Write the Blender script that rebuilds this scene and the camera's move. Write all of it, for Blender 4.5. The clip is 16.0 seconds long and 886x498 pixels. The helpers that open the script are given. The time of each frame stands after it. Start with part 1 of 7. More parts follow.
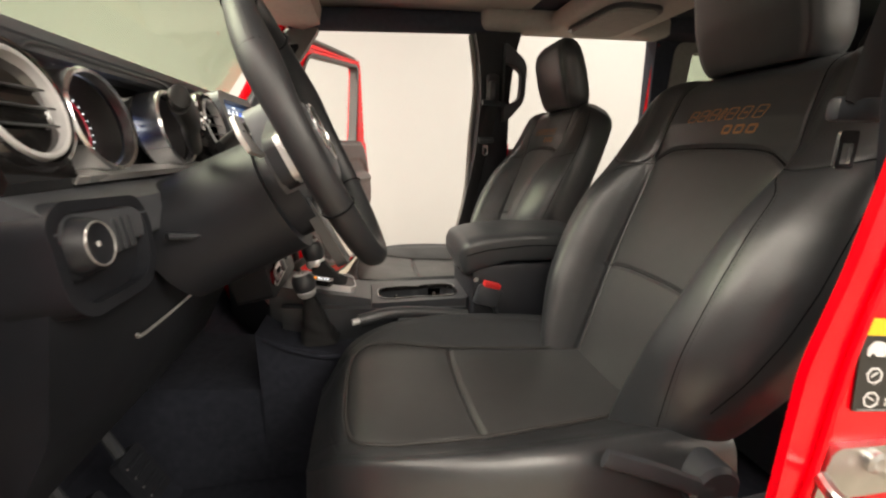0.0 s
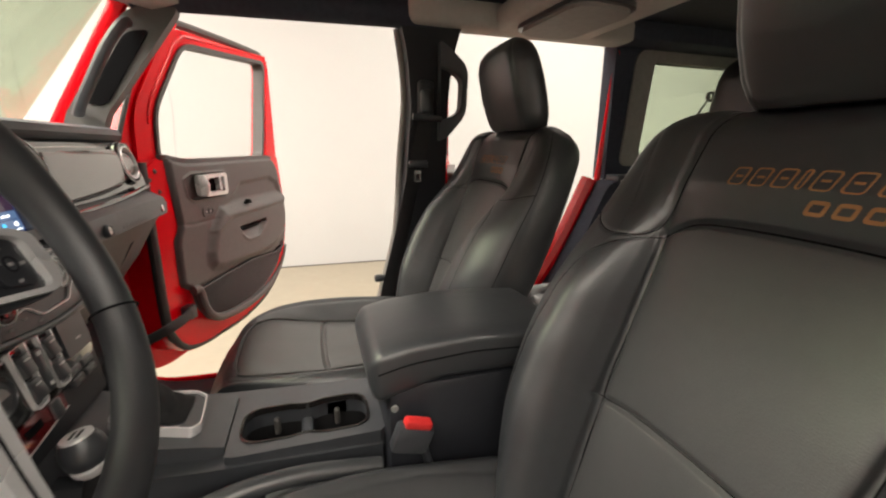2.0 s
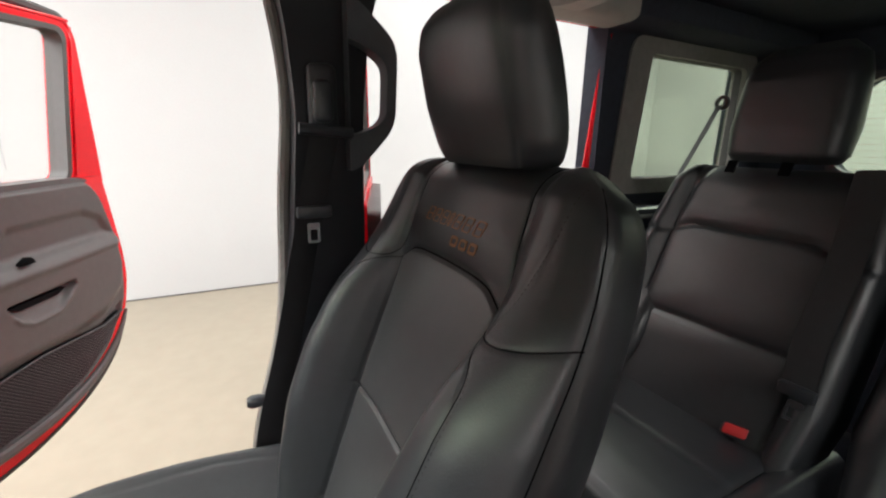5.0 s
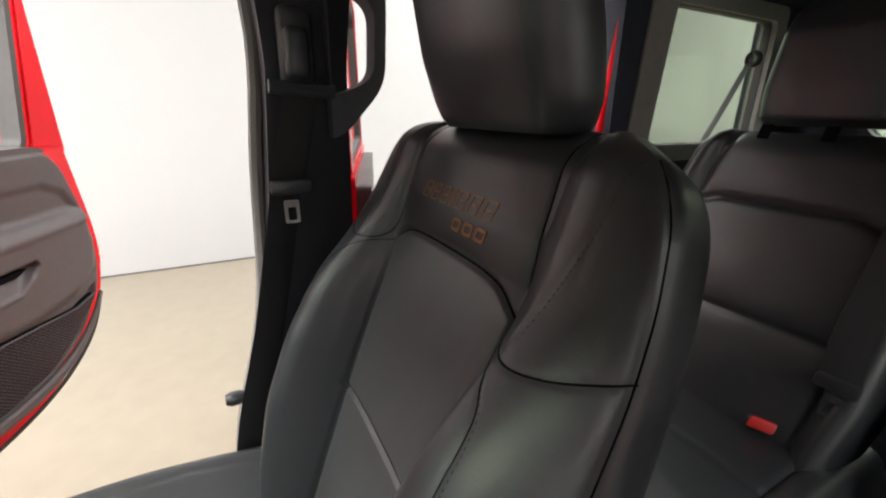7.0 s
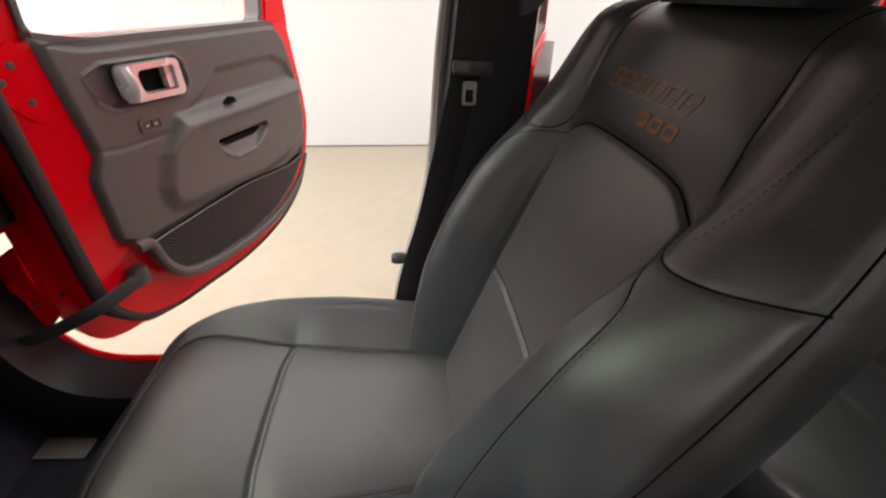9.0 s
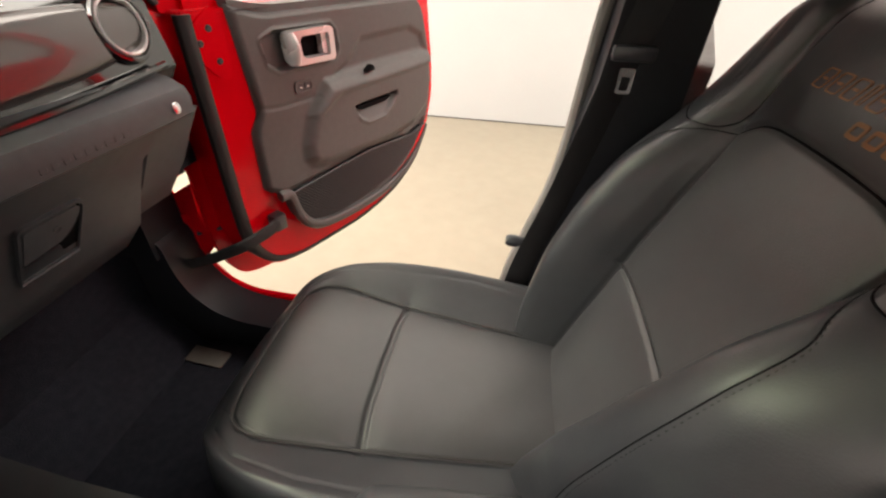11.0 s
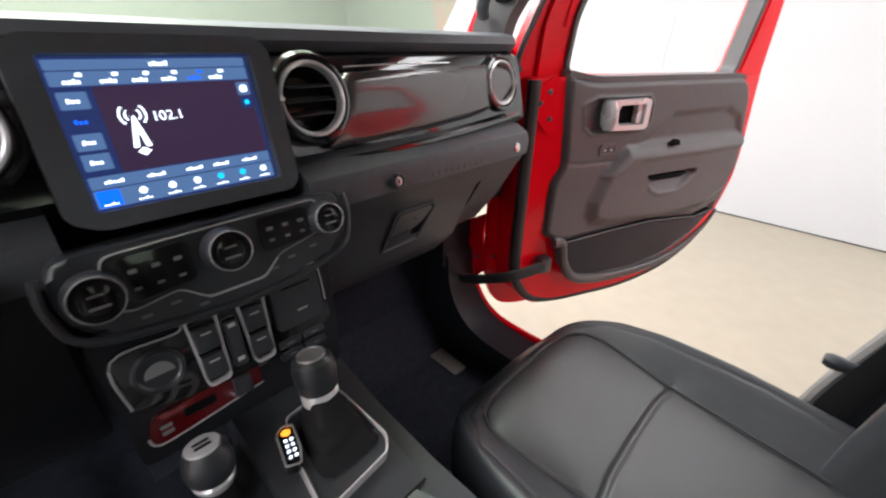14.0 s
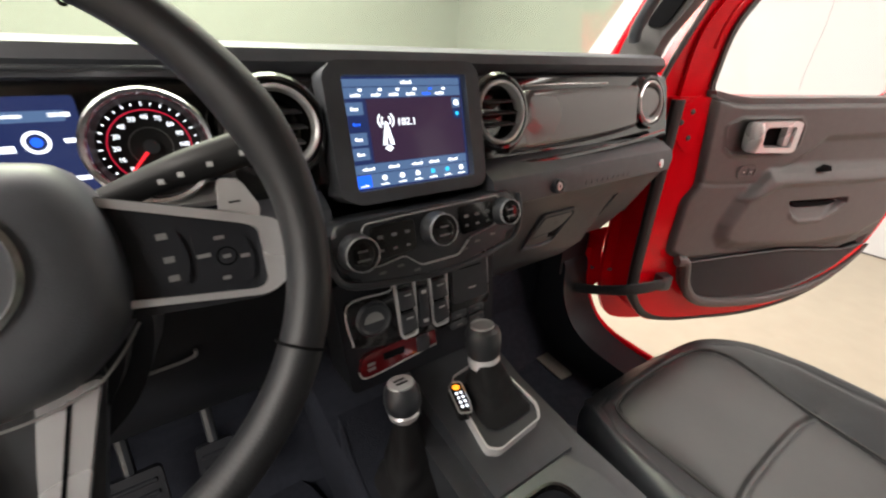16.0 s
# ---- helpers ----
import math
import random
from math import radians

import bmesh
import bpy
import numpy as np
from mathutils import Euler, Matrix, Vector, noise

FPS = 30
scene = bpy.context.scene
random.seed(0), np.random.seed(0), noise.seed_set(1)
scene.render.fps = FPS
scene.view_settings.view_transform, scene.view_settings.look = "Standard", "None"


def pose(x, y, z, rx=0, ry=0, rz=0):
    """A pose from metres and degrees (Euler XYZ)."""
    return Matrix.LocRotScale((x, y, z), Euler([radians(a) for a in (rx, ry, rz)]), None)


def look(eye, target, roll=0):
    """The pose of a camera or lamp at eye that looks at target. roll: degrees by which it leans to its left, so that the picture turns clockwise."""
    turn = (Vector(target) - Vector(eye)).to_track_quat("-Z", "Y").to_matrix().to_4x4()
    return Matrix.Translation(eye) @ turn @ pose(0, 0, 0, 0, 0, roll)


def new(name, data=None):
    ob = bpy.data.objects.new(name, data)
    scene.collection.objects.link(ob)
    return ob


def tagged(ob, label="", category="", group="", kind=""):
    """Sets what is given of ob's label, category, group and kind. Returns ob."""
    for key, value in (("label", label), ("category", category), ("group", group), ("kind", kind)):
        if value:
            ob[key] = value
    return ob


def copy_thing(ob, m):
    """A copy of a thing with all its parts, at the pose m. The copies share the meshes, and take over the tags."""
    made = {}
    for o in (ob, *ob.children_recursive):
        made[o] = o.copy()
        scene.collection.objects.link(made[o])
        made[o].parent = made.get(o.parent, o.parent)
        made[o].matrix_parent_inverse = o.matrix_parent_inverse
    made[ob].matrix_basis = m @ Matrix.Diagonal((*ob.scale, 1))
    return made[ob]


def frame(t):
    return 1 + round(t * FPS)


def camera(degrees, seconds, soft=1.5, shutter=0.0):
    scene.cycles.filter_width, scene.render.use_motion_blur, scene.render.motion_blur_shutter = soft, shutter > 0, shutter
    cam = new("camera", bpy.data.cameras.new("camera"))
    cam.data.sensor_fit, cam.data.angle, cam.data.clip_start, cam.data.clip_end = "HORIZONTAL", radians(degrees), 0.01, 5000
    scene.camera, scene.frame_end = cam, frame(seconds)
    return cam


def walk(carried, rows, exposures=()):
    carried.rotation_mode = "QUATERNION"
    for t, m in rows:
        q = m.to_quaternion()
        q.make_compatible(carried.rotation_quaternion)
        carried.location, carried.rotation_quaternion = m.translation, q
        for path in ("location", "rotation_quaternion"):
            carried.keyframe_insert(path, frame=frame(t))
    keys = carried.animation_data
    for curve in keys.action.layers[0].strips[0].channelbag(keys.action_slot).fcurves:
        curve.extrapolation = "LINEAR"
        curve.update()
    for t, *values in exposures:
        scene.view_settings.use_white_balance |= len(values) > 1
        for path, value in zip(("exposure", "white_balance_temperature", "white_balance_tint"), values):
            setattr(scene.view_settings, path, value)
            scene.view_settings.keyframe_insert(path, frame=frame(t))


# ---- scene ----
cam = camera(93.8, 16.0, soft=2.2, shutter=0.4)
PATH = [
    (0, (-0.988, -0.19, 1.247), (0.928, -0.522, 0.781), -0.1),
    (0.5, (-0.907, -0.205, 1.253), (0.99, -0.63, 0.786), 0.3),
    (1, (-0.817, -0.261, 1.27), (1.068, -0.738, 0.801), 0.7),
    (1.5, (-0.711, -0.322, 1.307), (1.163, -0.843, 0.839), 0.4),
    (2, (-0.63, -0.329, 1.33), (1.225, -0.908, 0.859), 0.5),
    (2.5, (-0.552, -0.35, 1.336), (1.284, -0.991, 0.869), 0.7),
    (3, (-0.436, -0.374, 1.355), (1.38, -1.07, 0.888), 0.6),
    (3.5, (-0.337, -0.381, 1.35), (1.46, -1.135, 0.898), 0.7),
    (4, (-0.253, -0.418, 1.388), (1.518, -1.22, 0.918), 0.6),
    (4.5, (-0.166, -0.475, 1.404), (1.575, -1.342, 0.938), 0.6),
    (7, (-0.008, -0.557, 1.396), (1.667, -1.445, 0.759), 0.8),
    (7.5, (-0.014, -0.541, 1.393), (1.702, -1.27, 0.668), 1.2),
    (8, (-0.024, -0.537, 1.389), (1.72, -1.071, 0.567), 1.5),
    (8.5, (-0.023, -0.543, 1.383), (1.713, -0.874, 0.447), 1.6),
    (9, (-0.024, -0.539, 1.381), (1.664, -0.712, 0.323), 1.5),
    (9.2, (-0.023, -0.531, 1.375), (1.639, -0.675, 0.273), 2.0),
    (11.3, (-0.029, -0.467, 1.392), (1.594, -0.156, 0.264), 1.8),
    (11.5, (-0.027, -0.457, 1.387), (1.606, -0.083, 0.293), 1.4),
    (12, (-0.031, -0.42, 1.379), (1.606, 0.132, 0.372), 1.5),
    (12.5, (-0.043, -0.397, 1.37), (1.554, 0.346, 0.422), 1.7),
    (13, (-0.06, -0.397, 1.371), (1.451, 0.53, 0.444), 1.8),
    (13.5, (-0.092, -0.393, 1.368), (1.321, 0.686, 0.454), 1.9),
    (14, (-0.123, -0.403, 1.362), (1.189, 0.804, 0.456), 1.6),
    (14.5, (-0.152, -0.415, 1.361), (1.068, 0.887, 0.457), 1.8),
    (15, (-0.181, -0.414, 1.359), (0.961, 0.96, 0.46), 2.0),
    (15.5, (-0.227, -0.406, 1.362), (0.855, 1.025, 0.479), 1.9),
    (16, (-0.271, -0.393, 1.371), (0.768, 1.081, 0.507), 1.8),
]
EXPOSURES = [(0.0, 0.50, 7150, 11), (1.5, 0.66, 7100, 11), (4.5, 0.64, 6100, 10), (7.0, 0.70, 6150, 10), (9.0, 0.70, 6350, 12), (11.5, 0.78, 6950, 12), (14.5, 0.71, 5850, 12), (16.0, 0.70, 6600, 12)]
walk(cam, [(t, look(eye, target, roll)) for t, eye, target, roll in PATH], EXPOSURES)
POWER = 0.74

# ---- world and room light ----
world = bpy.data.worlds.new("World")
scene.world = world
world.use_nodes = True
world.node_tree.nodes["Background"].inputs[0].default_value = (0.9, 0.95, 1.0, 1)
world.node_tree.nodes["Background"].inputs[1].default_value = 0.02


def ceiling_lamp(x, y, sx, sy, watts, colour=(1.0, 0.96, 0.89)):
    d = bpy.data.lights.new("ceiling_lamp_light", "AREA")
    d.shape, d.size, d.size_y, d.energy, d.color = "RECTANGLE", sx, sy, watts, colour
    ob = new("ceiling_lamp_light", d)
    ob.matrix_world = pose(x, y, 3.72)
    return ob


for lx, ly, sx, sy, lw in ((2.5, -0.2, 1.8, 3.0, 32), (2.9, -2.8, 1.8, 2.4, 80), (2.3, 3.2, 2.4, 3.0, 46), (1.2, -4.7, 3.0, 2.4, 260), (-2.0, 1.2, 1.8, 1.6, 95), (-4.0, 1.0, 2.2, 4.0, 200), (-4.0, -3.4, 2.2, 4.0, 410), (0.2, 2.9, 4.0, 3.2, 760)):
    ceiling_lamp(lx, ly, sx, sy, lw * POWER)

# ---- materials ----
def material(name, colour, rough=0.5, metal=0.0, coat=0.0, spec=0.5):
    m = bpy.data.materials.new(name)
    m.use_nodes = True
    b = m.node_tree.nodes["Principled BSDF"]
    b.inputs["Base Color"].default_value = (*colour, 1)
    b.inputs["Roughness"].default_value = rough
    b.inputs["Metallic"].default_value = metal
    b.inputs["Coat Weight"].default_value = coat
    b.inputs["Coat Roughness"].default_value = 0.05
    b.inputs["Specular IOR Level"].default_value = spec
    return m


def node(m, kind, **values):
    n = m.node_tree.nodes.new(kind)
    for k, v in values.items():
        if k == "scale":
            n.inputs["Scale"].default_value = v
        elif k == "detail":
            n.inputs["Detail"].default_value = v
    return n


def link(m, a, b):
    m.node_tree.links.new(a, b)


def mottle(m, colour, amount=0.25, scale=6.0, fine=90.0, rough=None, rough_amount=0.12):
    """Colour and roughness that vary at a large and a small scale."""
    b = m.node_tree.nodes["Principled BSDF"]
    tc = m.node_tree.nodes.new("ShaderNodeTexCoord")
    n1, n2 = node(m, "ShaderNodeTexNoise", scale=scale, detail=4), node(m, "ShaderNodeTexNoise", scale=fine, detail=3)
    for n in (n1, n2):
        link(m, tc.outputs["Object"], n.inputs["Vector"])
    add = m.node_tree.nodes.new("ShaderNodeMath")
    add.operation = "ADD"
    link(m, n1.outputs["Fac"], add.inputs[0])
    link(m, n2.outputs["Fac"], add.inputs[1])
    r = m.node_tree.nodes.new("ShaderNodeMapRange")
    r.inputs[1].default_value, r.inputs[2].default_value = 0.6, 1.4
    r.inputs[3].default_value, r.inputs[4].default_value = 1 - amount, 1 + amount
    link(m, add.outputs[0], r.inputs[0])
    mul = m.node_tree.nodes.new("ShaderNodeVectorMath")
    mul.operation = "SCALE"
    mul.inputs[0].default_value = colour
    link(m, r.outputs[0], mul.inputs["Scale"])
    link(m, mul.outputs[0], b.inputs["Base Color"])
    if rough is not None:
        q = m.node_tree.nodes.new("ShaderNodeMapRange")
        q.inputs[1].default_value, q.inputs[2].default_value = 0.3, 0.7
        q.inputs[3].default_value, q.inputs[4].default_value = rough - rough_amount, rough + rough_amount
        link(m, n1.outputs["Fac"], q.inputs[0])
        link(m, q.outputs[0], b.inputs["Roughness"])
    return tc


def bump(m, tex, strength, distance):
    b = m.node_tree.nodes["Principled BSDF"]
    n = m.node_tree.nodes.new("ShaderNodeBump")
    n.inputs["Strength"].default_value, n.inputs["Distance"].default_value = strength, distance
    link(m, tex, n.inputs["Height"])
    link(m, n.outputs[0], b.inputs["Normal"])
    return n


def grained(name, colour, rough, scale=700, strength=0.25, distance=0.0006, amount=0.2, metal=0.0, kind="VORONOI", spec=0.5):
    m = material(name, colour, rough, metal, spec=spec)
    tc = mottle(m, colour, amount, 5, 60, rough, 0.07)
    if kind == "VORONOI":
        t = node(m, "ShaderNodeTexVoronoi", scale=scale)
        out = t.outputs["Distance"]
    else:
        t = node(m, "ShaderNodeTexNoise", scale=scale, detail=3)
        out = t.outputs["Fac"]
    link(m, tc.outputs["Object"], t.inputs["Vector"])
    bump(m, out, strength, distance)
    return m


def creases(m, scale, strength, distance):
    """Soft larger unevenness under the grain."""
    t = m.node_tree
    first = [n for n in t.nodes if n.bl_idname == "ShaderNodeBump"][0]
    tc = [n for n in t.nodes if n.bl_idname == "ShaderNodeTexCoord"][0]
    n = node(m, "ShaderNodeTexNoise", scale=scale, detail=3)
    link(m, tc.outputs["Object"], n.inputs["Vector"])
    b = t.nodes.new("ShaderNodeBump")
    b.inputs["Strength"].default_value, b.inputs["Distance"].default_value = strength, distance
    link(m, n.outputs["Fac"], b.inputs["Height"])
    link(m, b.outputs[0], first.inputs["Normal"])


LEATHER = grained("black_leather", (0.0270, 0.0295, 0.0330), 0.39, 520, 0.16, 0.0005, 0.14, spec=0.90)
creases(LEATHER, 38, 0.10, 0.0035)
RIMLEATHER = grained("worn_black_leather", (0.0190, 0.0202, 0.0230), 0.48, 520, 0.2, 0.0005, 0.12, spec=0.6)
INSERT = grained("perforated_leather", (0.0430, 0.0440, 0.0450), 0.38, 620, 0.24, 0.0006, 0.12, spec=1.0)
creases(INSERT, 22, 0.06, 0.0035)
PLASTIC = grained("black_plastic", (0.0390, 0.0425, 0.0490), 0.33, 900, 0.18, 0.0003, 0.18, spec=0.75)
SOFT = grained("soft_touch_black", (0.0770, 0.0820, 0.0920), 0.42, 800, 0.2, 0.0004, 0.18, spec=0.65)
DOORGREY = grained("dark_grey_door_plastic", (0.092, 0.087, 0.087), 0.48, 850, 0.3, 0.0004, 0.12)
GLOSS = material("gloss_black", (0.012, 0.011, 0.011), 0.08, 0, 1.0)
TRIM = material("gloss_dark_trim", (0.100, 0.088, 0.087), 0.20, 0.45, 1.0)
CHROME = grained("satin_chrome", (0.72, 0.72, 0.73), 0.24, 300, 0.05, 0.0002, 0.06, 1.0, "NOISE")
SILVER = grained("silver_paint", (0.50, 0.50, 0.49), 0.30, 500, 0.05, 0.0002, 0.06, 0.6, "NOISE")
SATIN = grained("satin_silver_paint", (0.62, 0.61, 0.60), 0.34, 500, 0.05, 0.0002, 0.06, 0.35, "NOISE")
RED = material("red_body_paint", (0.68, 0.001, 0.008), 0.22, 0.0, 0.10, 0.22)
mottle(RED, (0.68, 0.001, 0.008), 0.05, 3, 40)
REDTRIM = material("red_gloss_trim", (0.15, 0.010, 0.013), 0.18, 0.3, 1.0)
SEALBLACK = grained("black_rubber_seal", (0.018, 0.018, 0.019), 0.55, 300, 0.1, 0.0004, 0.12, 0.0, "NOISE")
RUBBER = grained("rubber_seal", (0.055, 0.052, 0.050), 0.6, 300, 0.1, 0.0004, 0.12, 0.0, "NOISE")
CARPET = grained("black_carpet", (0.024, 0.027, 0.038), 0.9, 500, 0.8, 0.003, 0.35, 0.0, "NOISE", 0.2)
HEADLINER = grained("grey_beige_headliner", (0.48, 0.46, 0.43), 0.85, 500, 0.3, 0.0006, 0.08, 0.0, "NOISE", 0.2)
BLACKLINER = grained("black_headliner", (0.046, 0.052, 0.070), 0.85, 400, 0.4, 0.0008, 0.2, 0.0, "NOISE", 0.25)
SURROUND = grained("grey_hardtop_fibre", (0.30, 0.285, 0.27), 0.7, 260, 0.35, 0.001, 0.12, 0.0, "NOISE", 0.3)
WEBBING = grained("black_webbing", (0.028, 0.028, 0.030), 0.65, 900, 0.6, 0.0006, 0.15)
WALLPAINT = grained("white_wall_paint", (0.39, 0.39, 0.39), 0.75, 60, 0.08, 0.001, 0.025, 0.0, "NOISE", 0.3)
ORANGE = grained("orange_embroidery", (0.38, 0.175, 0.07), 0.6, 900, 0.4, 0.0004, 0.2)
REDPLASTIC = material("red_plastic", (0.62, 0.03, 0.03), 0.4)
STEEL = grained("brushed_steel", (0.55, 0.54, 0.53), 0.32, 250, 0.08, 0.0003, 0.1, 1.0, "NOISE")
BOOT = grained("matt_boot_leather", (0.011, 0.011, 0.012), 0.7, 420, 0.2, 0.0005, 0.12, spec=0.25)
BRIGHT = grained("bright_satin_metal", (0.90, 0.90, 0.91), 0.20, 500, 0.05, 0.0002, 0.06, 0.42, "NOISE")
SPOKE = grained("satin_spoke_metal", (0.76, 0.76, 0.77), 0.27, 400, 0.06, 0.0002, 0.06, 0.55, "NOISE")
HANDLE = grained("brushed_handle_metal", (0.70, 0.70, 0.70), 0.27, 400, 0.06, 0.0002, 0.06, 0.45, "NOISE")
PILLARBLACK = grained("matt_black_pillar_plastic", (0.015, 0.0165, 0.021), 0.46, 700, 0.2, 0.0004, 0.15, spec=0.4)
THREAD = material("grey_stitch_thread", (0.040, 0.038, 0.037), 0.7)
# near-black: paints the shade inside hollows; also for seams and small black parts
DARKHOLE = material("shade_and_trim_black", (0.005, 0.005, 0.006), 0.9, spec=0.1)
PRINT = material("white_print", (0.62, 0.62, 0.62), 0.6)
GREYPRINT = material("grey_print", (0.22, 0.22, 0.22), 0.6)
YELLOW = material("yellow_label", (0.75, 0.50, 0.02), 0.5)
LABELBLACK = material("black_label", (0.012, 0.012, 0.012), 0.45)
MATTAG = grained("grey_rubber_tag", (0.19, 0.185, 0.165), 0.6, 500, 0.2, 0.0004, 0.12)


def glowing(name, colour, strength):
    m = material(name, (0.01, 0.01, 0.012), 0.12)
    b = m.node_tree.nodes["Principled BSDF"]
    b.inputs["Emission Color"].default_value = (*colour, 1)
    b.inputs["Emission Strength"].default_value = strength
    return m


SCREENBLUE = glowing("screen_slate_blue", (0.055, 0.10, 0.19), 1.15)
SCREENDARK = glowing("screen_dark", (0.030, 0.016, 0.035), 0.95)
SCREENNAVY = glowing("screen_navy", (0.012, 0.02, 0.070), 1.08)
SCREENWHITE = glowing("screen_white", (0.85, 0.92, 1.0), 1.6)
SCREENVIVID = glowing("screen_vivid_blue", (0.01, 0.10, 0.85), 1.30)
SCREENCYAN = glowing("screen_cyan", (0.02, 0.45, 0.85), 1.17)
NEEDLE = glowing("needle_red", (0.9, 0.02, 0.03), 1.20)
AMBER = glowing("amber_lamp", (1.0, 0.30, 0.02), 1.5)


def glass(name, tint, gloss):
    m = bpy.data.materials.new(name)
    m.use_nodes = True
    t = m.node_tree
    t.nodes.remove(t.nodes["Principled BSDF"])
    tr, gl, mix, fr, pw = (t.nodes.new("ShaderNodeBsdfTransparent"), t.nodes.new("ShaderNodeBsdfGlossy"), t.nodes.new("ShaderNodeMixShader"), t.nodes.new("ShaderNodeLayerWeight"), t.nodes.new("ShaderNodeMapRange"))
    tr.inputs[0].default_value = (*tint, 1)
    gl.inputs["Roughness"].default_value = 0.01
    fr.inputs["Blend"].default_value = 0.15
    pw.inputs[3].default_value, pw.inputs[4].default_value = 0.02, gloss
    t.links.new(fr.outputs["Facing"], pw.inputs[0])
    t.links.new(pw.outputs[0], mix.inputs[0])
    t.links.new(tr.outputs[0], mix.inputs[1])
    t.links.new(gl.outputs[0], mix.inputs[2])
    t.links.new(mix.outputs[0], t.nodes["Material Output"].inputs[0])
    return m


TINTED = glass("green_tinted_glass", (0.71, 0.77, 0.68), 0.35)
CLEAR = glass("clear_glass", (0.975, 0.98, 0.975), 0.25)

FLOORMAT = material("polished_concrete", (0.40, 0.33, 0.24), 0.30)
tcf = mottle(FLOORMAT, (0.25, 0.218, 0.168), 0.09, 0.8, 9, 0.36, 0.05)
nf = node(FLOORMAT, "ShaderNodeTexNoise", scale=30, detail=5)
link(FLOORMAT, tcf.outputs["Object"], nf.inputs["Vector"])
bump(FLOORMAT, nf.outputs["Fac"], 0.05, 0.002)

# ---- building helpers ----
AT = {}


def thing(name, at, label, category, group=""):
    ob = new(name)
    ob.location = at
    ob.empty_display_size = 0.05
    AT[ob] = Vector(at)
    return tagged(ob, label, category, group)


def mesh_of(name, bm, mat, angle=32):
    me = bpy.data.meshes.new(name)
    bm.normal_update()
    bm.to_mesh(me)
    bm.free()
    me.materials.append(mat)
    me.shade_smooth()
    me.set_sharp_from_angle(angle=math.radians(angle))
    return me


def centre_of(bm):
    lo, hi = Vector((1e9,) * 3), Vector((-1e9,) * 3)
    for v in bm.verts:
        for i in range(3):
            lo[i], hi[i] = min(lo[i], v.co[i]), max(hi[i], v.co[i])
    return (lo + hi) / 2


def part(name, bm, mat, parent=None, label="", angle=32):
    """One mesh object, given in world coordinates, under a thing or a part."""
    c = centre_of(bm)
    bmesh.ops.translate(bm, vec=-c, verts=bm.verts)
    bmesh.ops.recalc_face_normals(bm, faces=bm.faces)
    ob = new(name, mesh_of(name, bm, mat, angle))
    AT[ob] = c
    if parent is None:
        ob.location = c
    else:
        ob.parent = parent
        ob.location = c - AT[parent]
    if label:
        tagged(ob, label)
    return ob


def axes(o, a, b, c):
    """A frame at o with the three directions as columns."""
    m = Matrix.Identity(4)
    for i, v in enumerate((a, b, c)):
        m.col[i][:3] = Vector(v)
    m.col[3][:3] = Vector(o)
    return m


def merge(*bms):
    out = bmesh.new()
    for b in bms:
        me = bpy.data.meshes.new("tmp")
        b.to_mesh(me)
        b.free()
        out.from_mesh(me)
        bpy.data.meshes.remove(me)
    return out


def moved(bm, m):
    bmesh.ops.transform(bm, matrix=m, verts=bm.verts)
    return bm


def rbox(size, r=0.004, seg=2, m=None):
    """A box with rounded edges."""
    bm = bmesh.new()
    bmesh.ops.create_cube(bm, size=1.0)
    bmesh.ops.scale(bm, vec=size, verts=bm.verts)
    if r > 0:
        bmesh.ops.bevel(bm, geom=list(bm.edges), offset=min(r, 0.49 * min(size)), segments=seg, profile=0.5, affect="EDGES")
    return moved(bm, m) if m is not None else bm


def box_at(lo, hi, r=0.004, seg=2):
    lo, hi = Vector(lo), Vector(hi)
    return rbox(hi - lo, r, seg, Matrix.Translation((lo + hi) / 2))


def rounded(pts, r, n=5):
    """The outline with its corners rounded. r: one radius, or one for each corner."""
    out, k = [], len(pts)
    for i in range(k):
        p, a, b = Vector(pts[i]), Vector(pts[i - 1]), Vector(pts[(i + 1) % k])
        q = r[i] if isinstance(r, (list, tuple)) else r
        u, v = (a - p), (b - p)
        d = min(q, 0.48 * u.length, 0.48 * v.length)
        if d < 1e-5:
            out.append(p.copy())
            continue
        s, e = p + u.normalized() * d, p + v.normalized() * d
        for j in range(n + 1):
            t = j / n
            out.append((1 - t) ** 2 * s + 2 * t * (1 - t) * p + t * t * e)
    return out


def prism(pts, c0, c1, m=None, bev=0.0, seg=2):
    """An outline (a, b) drawn out from c0 to c1, its c1 rim rounded."""
    bm = bmesh.new()
    lo = [bm.verts.new((p[0], p[1], c0)) for p in pts]
    hi = [bm.verts.new((p[0], p[1], c1)) for p in pts]
    k = len(pts)
    bm.faces.new(lo[::-1])
    bm.faces.new(hi)
    for i in range(k):
        bm.faces.new((lo[i], lo[(i + 1) % k], hi[(i + 1) % k], hi[i]))
    if bev > 0:
        rim = [e for e in bm.edges if all(v.co.z == c1 for v in e.verts)]
        bmesh.ops.bevel(bm, geom=rim, offset=bev, segments=seg, profile=0.5, affect="EDGES", clamp_overlap=True)
    bmesh.ops.recalc_face_normals(bm, faces=bm.faces)
    return moved(bm, m) if m is not None else bm


def rect(a0, b0, a1, b1, r=0.0, n=4):
    p = [(a0, b0), (a1, b0), (a1, b1), (a0, b1)]
    return rounded(p, r, n) if r > 0 else [Vector(q) for q in p]


